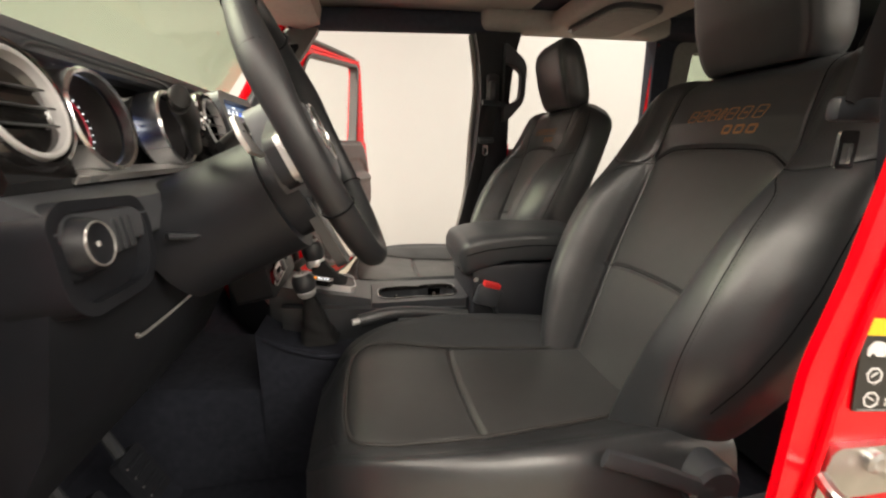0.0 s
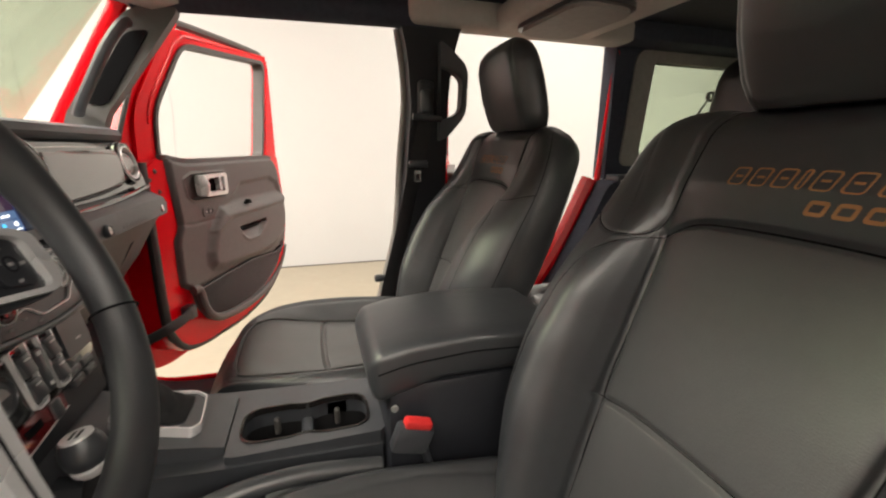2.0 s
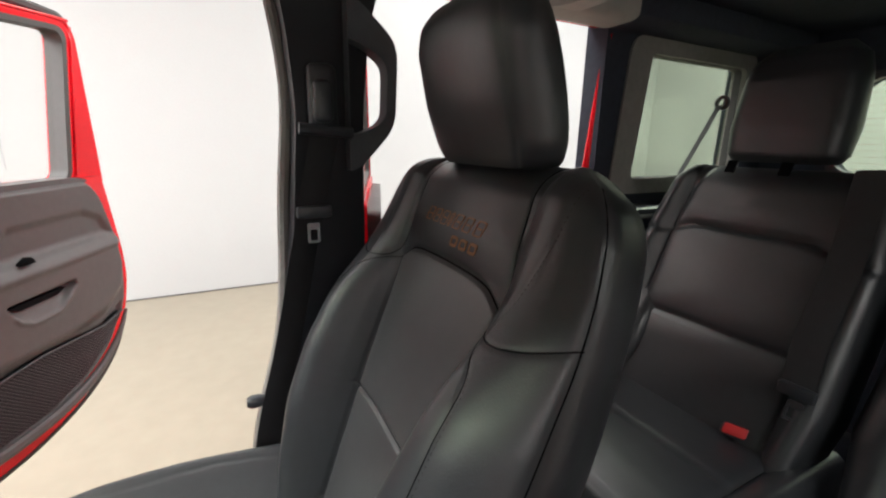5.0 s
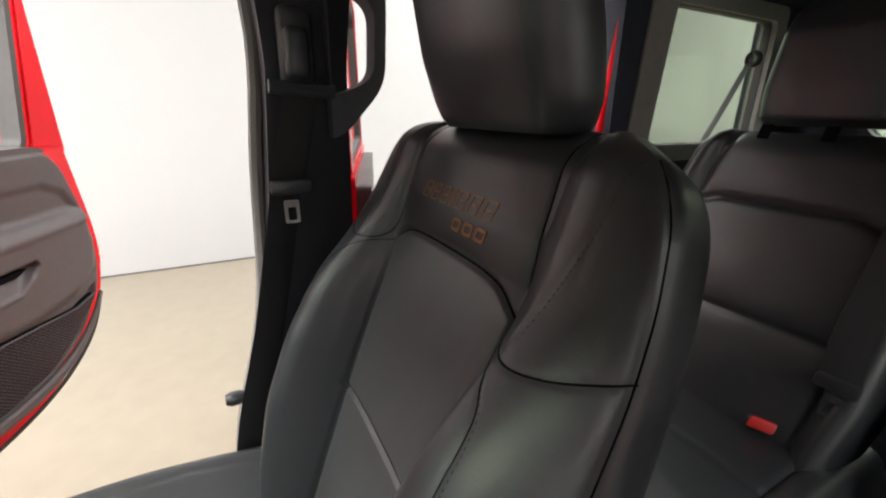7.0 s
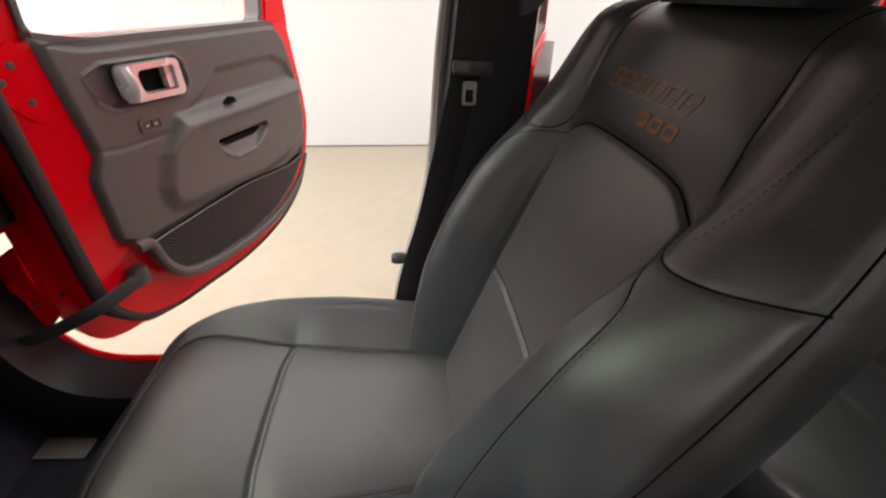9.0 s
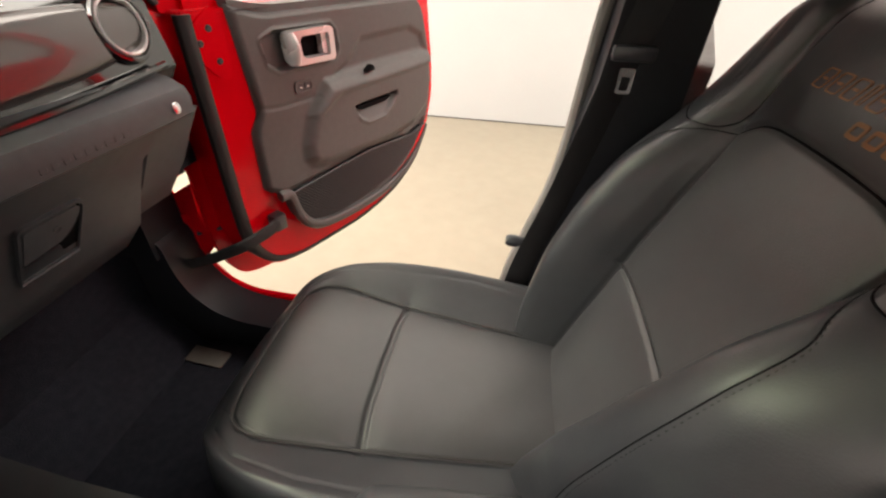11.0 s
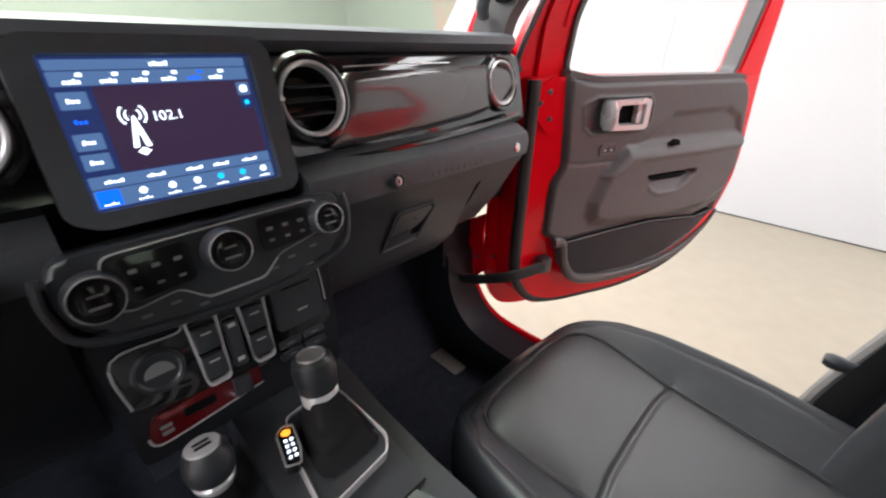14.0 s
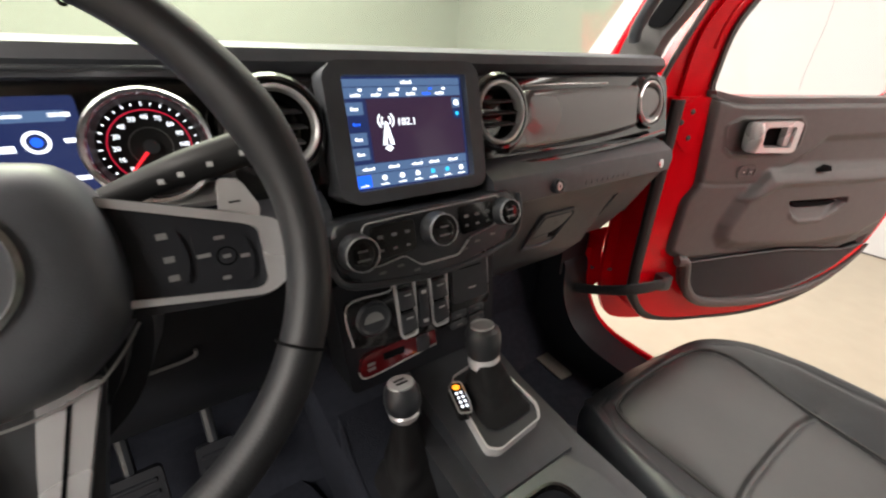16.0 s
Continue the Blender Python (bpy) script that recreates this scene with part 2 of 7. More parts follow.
def ring(outer, inner, c0, c1, m=None, bev=0.0):
    """A frame between two outlines with as many points each."""
    bm = bmesh.new()
    k = len(outer)
    v = [[bm.verts.new((p[0], p[1], c)) for p in pts] for pts, c in ((outer, c0), (outer, c1), (inner, c1), (inner, c0))]
    for j in range(4):
        a, b = v[j], v[(j + 1) % 4]
        for i in range(k):
            bm.faces.new((a[i], a[(i + 1) % k], b[(i + 1) % k], b[i]))
    if bev > 0:
        rim = [e for e in bm.edges if all(q.co.z == c1 for q in e.verts) and not (e.verts[0] in v[1]) == (e.verts[1] in v[2])]
        rim = [e for e in rim if (e.verts[0] in v[1] and e.verts[1] in v[1]) or (e.verts[0] in v[2] and e.verts[1] in v[2])]
        bmesh.ops.bevel(bm, geom=rim, offset=bev, segments=2, profile=0.5, affect="EDGES")
    bmesh.ops.recalc_face_normals(bm, faces=bm.faces)
    return moved(bm, m) if m is not None else bm


def tube(pts, r, n=8, closed=False, flat=1.0, up=None):
    """A bar of round (or flattened) section along points. r: one radius or one for each point."""
    pts = [Vector(p) for p in pts]
    k = len(pts)
    bm = bmesh.new()
    rings, ref = [], None
    for i, p in enumerate(pts):
        a = pts[i - 1] if (i or closed) else p
        b = pts[(i + 1) % k] if (i < k - 1 or closed) else p
        t = (b - a).normalized()
        if up is not None:
            s = t.cross(Vector(up)).normalized()
        else:
            if ref is None:
                ref = Vector((0, 0, 1)) if abs(t.z) < 0.9 else Vector((0, 1, 0))
            s = t.cross(ref).normalized()
            ref = s.cross(t).normalized()
        w = s.cross(t).normalized()
        q = r[i] if isinstance(r, (list, tuple)) else r
        rings.append([bm.verts.new(p + (s * math.cos(2 * math.pi * j / n) + w * math.sin(2 * math.pi * j / n) * flat) * q) for j in range(n)])
    for i in range(k if closed else k - 1):
        a, b = rings[i], rings[(i + 1) % k]
        for j in range(n):
            bm.faces.new((a[j], a[(j + 1) % n], b[(j + 1) % n], b[j]))
    if not closed:
        bm.faces.new(rings[0][::-1])
        bm.faces.new(rings[-1])
    return bm


def curve(pts, n=8, closed=False):
    """A smooth line through points."""
    p = [Vector(q) for q in pts]
    k, out = len(p), []
    for i in range(k if closed else k - 1):
        a, b, c, d = (p[(i - 1) % k] if (closed or i) else p[0]), p[i], p[(i + 1) % k], (p[(i + 2) % k] if (closed or i + 2 < k) else p[-1])
        for j in range(n):
            t = j / n
            out.append(0.5 * (2 * b + (c - a) * t + (2 * a - 5 * b + 4 * c - d) * t * t + (3 * b - a - 3 * c + d) * t ** 3))
    if not closed:
        out.append(p[-1])
    return out


def lathe(profile, m=None, n=40, closed=False):
    """A profile of (radius, c) turned round c."""
    bm = bmesh.new()
    rows = []
    for r, c in profile:
        if r < 1e-6:
            rows.append([bm.verts.new((0, 0, c))])
        else:
            rows.append([bm.verts.new((r * math.cos(2 * math.pi * j / n), r * math.sin(2 * math.pi * j / n), c)) for j in range(n)])
    pairs = list(zip(rows, rows[1:])) + ([(rows[-1], rows[0])] if closed else [])
    for a, b in pairs:
        for j in range(n):
            i = (j + 1) % n
            if len(a) == 1 and len(b) == 1:
                continue
            if len(a) == 1:
                bm.faces.new((a[0], b[j], b[i]))
            elif len(b) == 1:
                bm.faces.new((a[j], a[i], b[0]))
            else:
                bm.faces.new((a[j], a[i], b[i], b[j]))
    bmesh.ops.recalc_face_normals(bm, faces=bm.faces)
    return moved(bm, m) if m is not None else bm


def extrude_x(profile, x0, x1, bev=0.0):
    """A side outline of (y, z) drawn out along x."""
    return prism([(y, z) for y, z in profile], x0, x1, axes((0, 0, 0), (0, 1, 0), (0, 0, 1), (1, 0, 0)), bev)


def writing(text, size, m, mat, parent, name="lettering", depth=0.0003, label=""):
    """Built-in lettering as a mesh, centred at the frame m."""
    c = bpy.data.curves.new("tmp", "FONT")
    c.body, c.size, c.align_x, c.align_y, c.extrude = text, size, "CENTER", "CENTER", depth
    o = bpy.data.objects.new("tmp", c)
    scene.collection.objects.link(o)
    bpy.context.view_layer.update()
    me = bpy.data.meshes.new_from_object(o.evaluated_get(bpy.context.evaluated_depsgraph_get()))
    bpy.data.objects.remove(o)
    bm = bmesh.new()
    bm.from_mesh(me)
    bpy.data.meshes.remove(me)
    moved(bm, m)
    return part(name, bm, mat, parent, label)


def lerp_table(v, table):
    xs = [a for a, _ in table]
    return np.interp(v, xs, [b for _, b in table])


def soft_table(v, table, width=0.025):
    """The table's value, averaged over a small stretch."""
    return float(np.mean(lerp_table(np.linspace(v - width, v + width, 15), table)))


def line_distance(x, z, pts):
    """How far each (x, z) lies from a broken line."""
    best = np.full(np.shape(x), 9.0)
    for (ax, az), (bx, bz) in zip(pts, pts[1:]):
        dx, dz = bx - ax, bz - az
        t = np.clip(((x - ax) * dx + (z - az) * dz) / (dx * dx + dz * dz + 1e-12), 0, 1)
        best = np.minimum(best, np.hypot(x - ax - t * dx, z - az - t * dz))
    return best


def section(ctrl, counts):
    """A dense smooth line through half a cross-section (a, b)."""
    out = []
    k = len(ctrl)
    for i in range(k - 1):
        a, b, c, d = ctrl[max(i - 1, 0)], ctrl[i], ctrl[i + 1], ctrl[min(i + 2, k - 1)]
        for j in range(counts[i]):
            t = j / counts[i]
            h = [-0.5 * t ** 3 + t * t - 0.5 * t, 1.5 * t ** 3 - 2.5 * t * t + 1, -1.5 * t ** 3 + 2 * t * t + 0.5 * t, 0.5 * t ** 3 - 0.5 * t * t]
            out.append(tuple(h[0] * a[q] + h[1] * b[q] + h[2] * c[q] + h[3] * d[q] for q in (0, 1)))
    out.append(tuple(ctrl[-1]))
    return out


def grid_parts(P, region, names, parent, mats, labels, cap=True):
    """Splits a closed-ring grid P[row][col] of points into parts by region."""
    rows, cols = P.shape[:2]
    N = np.cross(np.roll(P, -1, 1) - np.roll(P, 1, 1), np.gradient(P, axis=0))
    N /= np.linalg.norm(N, axis=2, keepdims=True) + 1e-12
    for key in names:
        used, bm = {}, bmesh.new()

        def vert(i, j):
            j %= cols
            if (i, j) not in used:
                used[(i, j)] = bm.verts.new(P[i, j])
            return used[(i, j)]
        for i in range(rows - 1):
            for j in range(cols):
                if region[i][j] == key:
                    bm.faces.new((vert(i, j), vert(i, j + 1), vert(i + 1, j + 1), vert(i + 1, j)))
        if cap and key == names[0]:
            bm.faces.new([vert(rows - 1, j) for j in range(cols)])
            bm.faces.new([vert(0, j) for j in range(cols)][::-1])
        if not bm.faces:
            bm.free()
            continue
        order = list(used)
        me = part(key.split(":")[0], bm, mats[key], parent, labels.get(key, ""), 60).data
        if cap and key == names[0]:
            continue
        # shade across the seams between the parts as one surface
        nv = np.array([N[i, j] for i, j in order])
        own = np.array([v.normal[:] for v in me.vertices])
        if float((nv * own).sum()) < 0:
            nv = -nv
        me.normals_split_custom_set_from_vertices([tuple(v) for v in nv])

# ---- the room ----
X0, X1, Y0, Y1, ZR = -5.2, 4.22, -6.2, 5.75, 3.8


def slab(name, lo, hi, mat, label):
    return tagged(part(name, box_at(lo, hi, 0), mat), label, kind="structure")


slab("floor", (X0 - 0.2, Y0 - 0.2, -0.2), (X1 + 0.2, Y1 + 0.2, 0.0), FLOORMAT, "polished beige concrete showroom floor")
slab("wall_east", (X1, Y0, 0), (X1 + 0.2, Y1, ZR), WALLPAINT, "plain white painted wall beside the car")
slab("wall_west", (X0 - 0.2, Y0, 0), (X0, Y1, ZR), WALLPAINT, "plain white painted wall")
slab("wall_north", (X0 - 0.2, Y1, 0), (X1 + 0.2, Y1 + 0.2, ZR), WALLPAINT, "plain white painted wall ahead of the car")
slab("wall_south", (X0 - 0.2, Y0 - 0.2, 0), (X1 + 0.2, Y0, ZR), WALLPAINT, "plain white painted wall behind the car")
slab("ceiling", (X0 - 0.2, Y0 - 0.2, ZR), (X1 + 0.2, Y1 + 0.2, ZR + 0.2), WALLPAINT, "white painted ceiling of the photo room")
slab("baseboard", (X1 - 0.004, Y0, 0.0), (X1, Y1, 0.012), RUBBER, "thin dark joint between wall and floor")
for cx_ in (0.95, 2.1):
    crack = tube([(X1 - 0.0005, cx_ + 0.01 * math.sin(7 * i + cx_), 1.15 + 0.1 * i) for i in range(12)], 0.0022, 4)
    tagged(part("trim", crack, GREYPRINT), "thin grey hairline joint in the white wall", kind="structure")

# ---- front seats ----
STITCH = material("black_stitch_thread", (0.012, 0.012, 0.012), 0.7)
SEAT_X, DRIVER_X = 0.386, -0.350
TEXT_BARS = ((0.067, 0.005), (0.043, 0.005), (0.019, 0.005), (0.001, 0.003), (-0.017, 0.005), (-0.042, 0.005), (-0.068, 0.005))


def both(pts):
    return [pts, [(-x, z) for x, z in pts]]


def front_seat(cx):
    seat = thing("bucket_seat", (cx, -0.4, 0.5), "black leather bucket front seat with orange embroidery and a headrest", "car seat", "front seats")
    # backrest
    ctrl0 = [(0, 0.006), (0.07, 0.006), (0.125, 0.003), (0.142, 0.0), (0.152, 0.42), (0.166, 0.86), (0.184, 1.0), (0.222, 0.80), (0.254, 0.26), (0.252, -0.045), (0.232, -0.085), (0.195, -0.100), (0.08, -0.106), (0, -0.106)]
    counts = [10, 14, 9, 12, 12, 12, 14, 10, 7, 4, 4, 3, 3]
    zs = np.concatenate([np.linspace(0.79, 1.34, 230), 1.34 + 0.052 * np.sin(np.linspace(0.06, 1, 20) * math.pi / 2)])
    wt = ((0.78, 0.180), (0.84, 0.205), (0.90, 0.238), (0.96, 0.264), (1.02, 0.279), (1.08, 0.284), (1.15, 0.280), (1.22, 0.271), (1.28, 0.259), (1.33, 0.243), (1.36, 0.222), (1.38, 0.190), (1.393, 0.142))
    bt = ((0.78, 0.050), (0.86, 0.074), (0.95, 0.090), (1.05, 0.088), (1.15, 0.072), (1.22, 0.053), (1.30, 0.031), (1.36, 0.014), (1.40, 0.003))
    it = ((0.79, 0.092), (0.88, 0.104), (1.0, 0.122), (1.1, 0.132), (1.22, 0.139), (1.4, 0.139))
    arch = [(-0.14, 1.222), (-0.125, 1.232), (-0.10, 1.243), (-0.05, 1.247), (0.05, 1.247), (0.10, 1.243), (0.125, 1.232), (0.14, 1.222)]
    deep = [arch] + both([(0.093, 0.80), (0.104, 0.88), (0.122, 1.0), (0.132, 1.1), (0.139, 1.225)])
    # shoulder wing: inner edge, corner and lower edge
    wing = both([(0.126, 1.39), (0.133, 1.34), (0.139, 1.285), (0.143, 1.245), (0.149, 1.224), (0.162, 1.211), (0.190, 1.206), (0.222, 1.214), (0.250, 1.228), (0.262, 1.236)])
    chevron = [[(-0.126, 1.013), (-0.06, 1.022), (0.06, 1.022), (0.126, 1.013)]]
    mid = wing
    double = both([(0.140, 1.220), (0.158, 1.208), (0.180, 1.188), (0.198, 1.165), (0.206, 1.11), (0.208, 1.02), (0.202, 0.92), (0.190, 0.84)])
    stitch = both([(0.200, 1.365), (0.196, 1.31), (0.186, 1.262), (0.176, 1.214)])
    rowsP = []
    half = None
    for z in zs:
        W, B = soft_table(z, wt, 0.014), soft_table(z, bt, 0.02)
        k = min(float(lerp_table(z, it)) / 0.139, (W - 0.02) / 0.142)
        q = 1.0 if z < 1.34 else max(0.30, math.sqrt(max(0.0, 1 - ((z - 1.34) / 0.056) ** 2)))
        ctrl = []
        for i, (x, f) in enumerate(ctrl0):
            xx = x * k if x <= 0.142 else 0.142 * k + (x - 0.142) * (W - 0.142 * k) / 0.118
            ff = f * B if 4 <= i <= 8 else f
            # the shoulders turn from hollow bolsters to one rounded form
            up_ = min(1.0, max(0.0, (z - 1.11) / 0.22))
            up_ = up_ * up_ * (3 - 2 * up_)
            if 3 <= i <= 8:
                ff = ff * (1 - up_) + (0.002, 0.007, 0.013, 0.018, 0.019, 0.002)[i - 3] * up_
            ctrl.append((xx, -0.06 + (ff + 0.06) * q))
        half = section(ctrl, counts)
        full = half + [(-x, f) for x, f in half[-2:0:-1]]
        rowsP.append(full)
    P2 = np.array(rowsP)
    x, f = P2[:, :, 0], P2[:, :, 1].copy()
    z = np.repeat(zs[:, None], x.shape[1], 1)
    nfront = sum(counts[:8]) + 3
    cols = x.shape[1]
    front = np.zeros(cols, bool)
    front[:nfront] = True
    front[cols - nfront + 1:] = True
    g = np.zeros_like(x)
    for lines, depth, width in ((deep, 0.0060, 0.0042), (mid, 0.0017, 0.0028), (chevron, 0.0055, 0.0042), (double, 0.0012, 0.0030), (stitch, 0.0006, 0.0030)):
        for ln in lines:
            d = line_distance(x, z, [(v.x, v.y) for v in curve([(a, b, 0) for a, b in ln], 5)])
            g = np.maximum(g, depth * np.exp(-(d / width) ** 2))
            g = np.maximum(g, depth * 0.22 * np.exp(-(d / (width * 4)) ** 2))
    # the long seam down each side
    rim_col = sum(counts[:8])
    for c_ in (rim_col, cols - rim_col):
        dc = np.abs(np.arange(cols) - c_)[None, :] + 0 * x
        g = np.maximum(g, np.where(z > 0.9, 0.0015 * np.exp(-(dc / 1.1) ** 2), 0))
    f += np.where(front[None, :], 0.0004 * np.sin(38 * x + 3 * np.sin(17 * z)) * np.sin(31 * z + 2 * np.sin(23 * x)), 0)
    f += np.where(front[None, :], 0.010 * np.clip((z - 1.25) / 0.04, 0, 1) * np.clip(1 - np.abs(x) / 0.2, 0, 1) ** 0.5 * np.clip((1.40 - z) / 0.05, 0, 1), 0)
    n = Vector((0, 1, 0.415)).normalized()
    P = np.stack([cx + x, -0.764 - 0.415 * (z - 1.227) + f * n.y, z + f * n.z], -1)
    # seams sink along the true normal
    nu = np.roll(P, -1, 1) - np.roll(P, 1, 1)
    nv = np.gradient(P, axis=0)
    nn_ = np.cross(nu, nv)
    nn_ /= np.linalg.norm(nn_, axis=2, keepdims=True) + 1e-9
    mid_col = nn_[len(zs) // 2, 0]
    if mid_col[1] < 0:
        nn_ = -nn_
    P = P - nn_ * np.where(front[None, :], g, 0)[:, :, None]
    xm = np.abs(x + np.roll(x, -1, 1)) / 2
    sgn = x + np.roll(x, -1, 1) > 0
    az = np.interp(xm, [0, 0.05, 0.10, 0.125, 0.14], [1.247, 1.247, 1.243, 1.232, 1.222])
    reg = []
    for i in range(len(zs) - 1):
        row = []
        for j in range(cols):
            fr = front[j] and front[(j + 1) % cols]
            if fr and xm[i, j] < float(lerp_table(zs[i], it)) + 0.0005 and zs[i] < az[i, j]:
                row.append("backrest_insert:" if zs[i] > 1.018 else "lumbar_insert:")
            elif fr and zs[i] > az[i, j] - 0.01 and xm[i, j] < float(np.interp(zs[i], [1.22, 1.285, 1.34, 1.39], [0.149, 0.139, 0.133, 0.126])):
                row.append("upper_panel:")
            elif not fr and f[i, j] < -0.08:
                row.append("back_shell:")
            elif zs[i] > 1.219:
                row.append("shoulder_wing:r" if sgn[i, j] else "shoulder_wing:l")
            else:
                row.append("side_bolster:r" if sgn[i, j] else "side_bolster:l")
        reg.append(row)
    keys = ["back_shell:", "side_bolster:r", "side_bolster:l", "shoulder_wing:r", "shoulder_wing:l", "upper_panel:", "backrest_insert:", "lumbar_insert:"]
    mats = {k: LEATHER for k in keys}
    mats["backrest_insert:"] = mats["lumbar_insert:"] = INSERT
    mats["back_shell:"] = PLASTIC
    grid_parts(P, reg, keys, seat, mats, {"backrest_insert:": "finely perforated black leather insert"})

    # embroidered mark on the upper panel, as plain outlined blocks
    up = Vector((0, -0.415, 1)).normalized()

    fr_idx = np.concatenate([np.arange(cols - nfront + 1, cols), np.arange(0, nfront)])

    def on_back(a, b):
        r = float(np.interp(b, zs, np.arange(len(zs))))
        i = min(int(r), len(zs) - 2)
        w = r - i
        q = [np.array([np.interp(a, x[k, fr_idx], P[k, fr_idx, c]) for c in range(3)]) for k in (i, i + 1)]
        return Vector(q[0] * (1 - w) + q[1] * w)

    def on_surface(a, b):
        u_ = (on_back(a, b + 0.012) - on_back(a, b - 0.012)).normalized()
        r_ = (on_back(a - 0.014, b) - on_back(a + 0.014, b)).normalized()
        nn = r_.cross(u_).normalized()
        return axes(on_back(a, b), r_, nn.cross(r_), nn)
    for i, (px, hw) in enumerate(TEXT_BARS):
        w = 0.0088 if hw > 0.0035 else 0.0032
        m = on_surface(px, 1.298)
        sk = 0.0032
        o = [(-w - sk, -0.0102), (w - sk, -0.0102), (w + sk, 0.0102), (-w + sk, 0.0102)]
        t_ = 0.0014
        inn = [(-w - sk * 0.7 + t_, -0.0102 + t_), (w - sk * 0.7 - t_, -0.0102 + t_), (w + sk * 0.7 - t_, 0.0102 - t_), (-w + sk * 0.7 + t_, 0.0102 - t_)]
        part("embroidery_block", ring(rounded(o, 0.004, 3), rounded(inn, 0.003, 3), -0.004, 0.0008, m), ORANGE, seat, "thin orange outlined embroidery block")
        if w > 0.006:
            part("embroidery_bar", prism([(-w * 0.42, -0.0012), (w * 0.42, -0.0012), (w * 0.46, 0.0012), (-w * 0.38, 0.0012)], -0.004, 0.0007, m), ORANGE, seat)
    for px in (-0.018, -0.041, -0.064):
        m = on_surface(px, 1.274)
        o = [(-0.0105, -0.0075), (0.0065, -0.0075), (0.0105, 0.0075), (-0.0065, 0.0075)]
        part("embroidery_block", ring(rounded(o, 0.004, 3), rounded([(a * 0.62, b * 0.5) for a, b in o], 0.001, 3), -0.004, 0.0008, m), ORANGE, seat, "small solid orange embroidery block")

    # sewn seams and stitches
    for ln, rr in [(arch, 0.0013), (chevron[0], 0.0008)] + [(l, 0.0010) for l in deep[1:] + mid] + [(l, 0.0007) for l in double]:
        pts = [on_back(v.x, v.y) for v in curve([(a, b, 0) for a, b in ln], 10)]
        part("seam", tube(pts, rr, 5), DARKHOLE, seat)
    for c_ in (rim_col, cols - rim_col):
        part("seam", tube([Vector(P[k, c_]) for k in range(0, len(zs), 4) if 0.90 < zs[k] < 1.372], 0.0009, 5), DARKHOLE, seat)
    for ln in double + stitch:
        pts = [on_back(v.x + (0.0042 if v.x > 0 else -0.0042), v.y - 0.002) for v in curve([(a, b, 0) for a, b in ln], 40)]
        bms, run = [], 0.0
        for a, b in zip(pts, pts[1:]):
            run += (b - a).length
            if run > 0.0052:
                run = 0.0
                d_ = (b - a).normalized()
                bms.append(tube([b - d_ * 0.0013, b + d_ * 0.0013], 0.00045, 4))
        part("stitching", merge(*bms), STITCH, seat)
    # headrest
    hz = np.concatenate([1.388 + 0.012 * (1 - np.cos(np.linspace(0, 1, 6) * math.pi / 2)), np.linspace(1.41, 1.55, 36), 1.552 + 0.042 * np.sin(np.linspace(0.05, 1, 16) * math.pi / 2)])
    rowsH = []
    for z_ in hz:
        w = soft_table(z_, ((1.380, 0.096), (1.395, 0.110), (1.42, 0.119), (1.47, 0.122), (1.53, 0.119), (1.555, 0.112), (1.575, 0.097), (1.588, 0.072), (1.596, 0.03)), 0.006)
        fr_ = soft_table(z_, ((1.380, 0.026), (1.40, 0.038), (1.46, 0.047), (1.53, 0.048), (1.56, 0.040), (1.580, 0.022), (1.592, 0.0), (1.60, -0.014)), 0.006)
        bk = soft_table(z_, ((1.380, -0.030), (1.40, -0.042), (1.44, -0.046), (1.50, -0.043), (1.55, -0.036), (1.575, -0.030), (1.592, -0.020), (1.60, -0.016)), 0.006)
        d_ = fr_ - bk
        ctrl = [(0, fr_), (w * 0.45, fr_ - 0.001), (w * 0.76, fr_ - d_ * 0.05), (w * 0.90, fr_ - d_ * 0.17), (w * 0.975, fr_ - d_ * 0.36), (w, fr_ - d_ * 0.58), (w * 0.96, fr_ - d_ * 0.82), (w * 0.82, fr_ - d_ * 0.96), (w * 0.4, bk), (0, bk)]
        h = section(ctrl, [6, 5, 8, 5, 5, 4, 4, 4, 4])
        rowsH.append(h + [(-a, b) for a, b in h[-2:0:-1]])
    H = np.array(rowsH)
    hx, hf = H[:, :, 0], H[:, :, 1].copy()
    hzz = np.repeat(hz[:, None], hx.shape[1], 1)
    wrow = np.abs(hx).max(1, keepdims=True)
    for s in (1, -1):
        d = np.abs(hx * s - wrow * 0.83)
        hf -= np.where(hf > 0, 0.0025 * np.exp(-(d / 0.003) ** 2), 0)
    HP = np.stack([cx + hx, -0.842 + 0.21 * (hzz - 1.39) + hf, hzz - 0.006 - 0.006 * np.clip((1.56 - hzz) / 0.15, 0, 1)], -1)
    bm = bmesh.new()
    vv = [[bm.verts.new(HP[i, j]) for j in range(HP.shape[1])] for i in range(HP.shape[0])]
    for i in range(len(vv) - 1):
        for j in range(len(vv[0])):
            k = (j + 1) % len(vv[0])
            bm.faces.new((vv[i][j], vv[i][k], vv[i + 1][k], vv[i + 1][j]))
    bm.faces.new(vv[-1])
    bm.faces.new(vv[0][::-1])
    head = part("headrest", bm, LEATHER, seat, "padded black leather headrest", 60)
    for s in (-0.062, 0.062):
        part("post", tube([(cx + s, -0.850, 1.345), (cx + s, -0.842, 1.41)], 0.0065, 12), CHROME, head, "chrome headrest post")
        part("guide", lathe([(0.0, 0.012), (0.012, 0.012), (0.015, 0.0), (0.015, -0.02)], axes((cx + s, -0.848, 1.372), (1, 0, 0), (0, 1, 0), (0, 0, 1)), 18), PLASTIC, head)

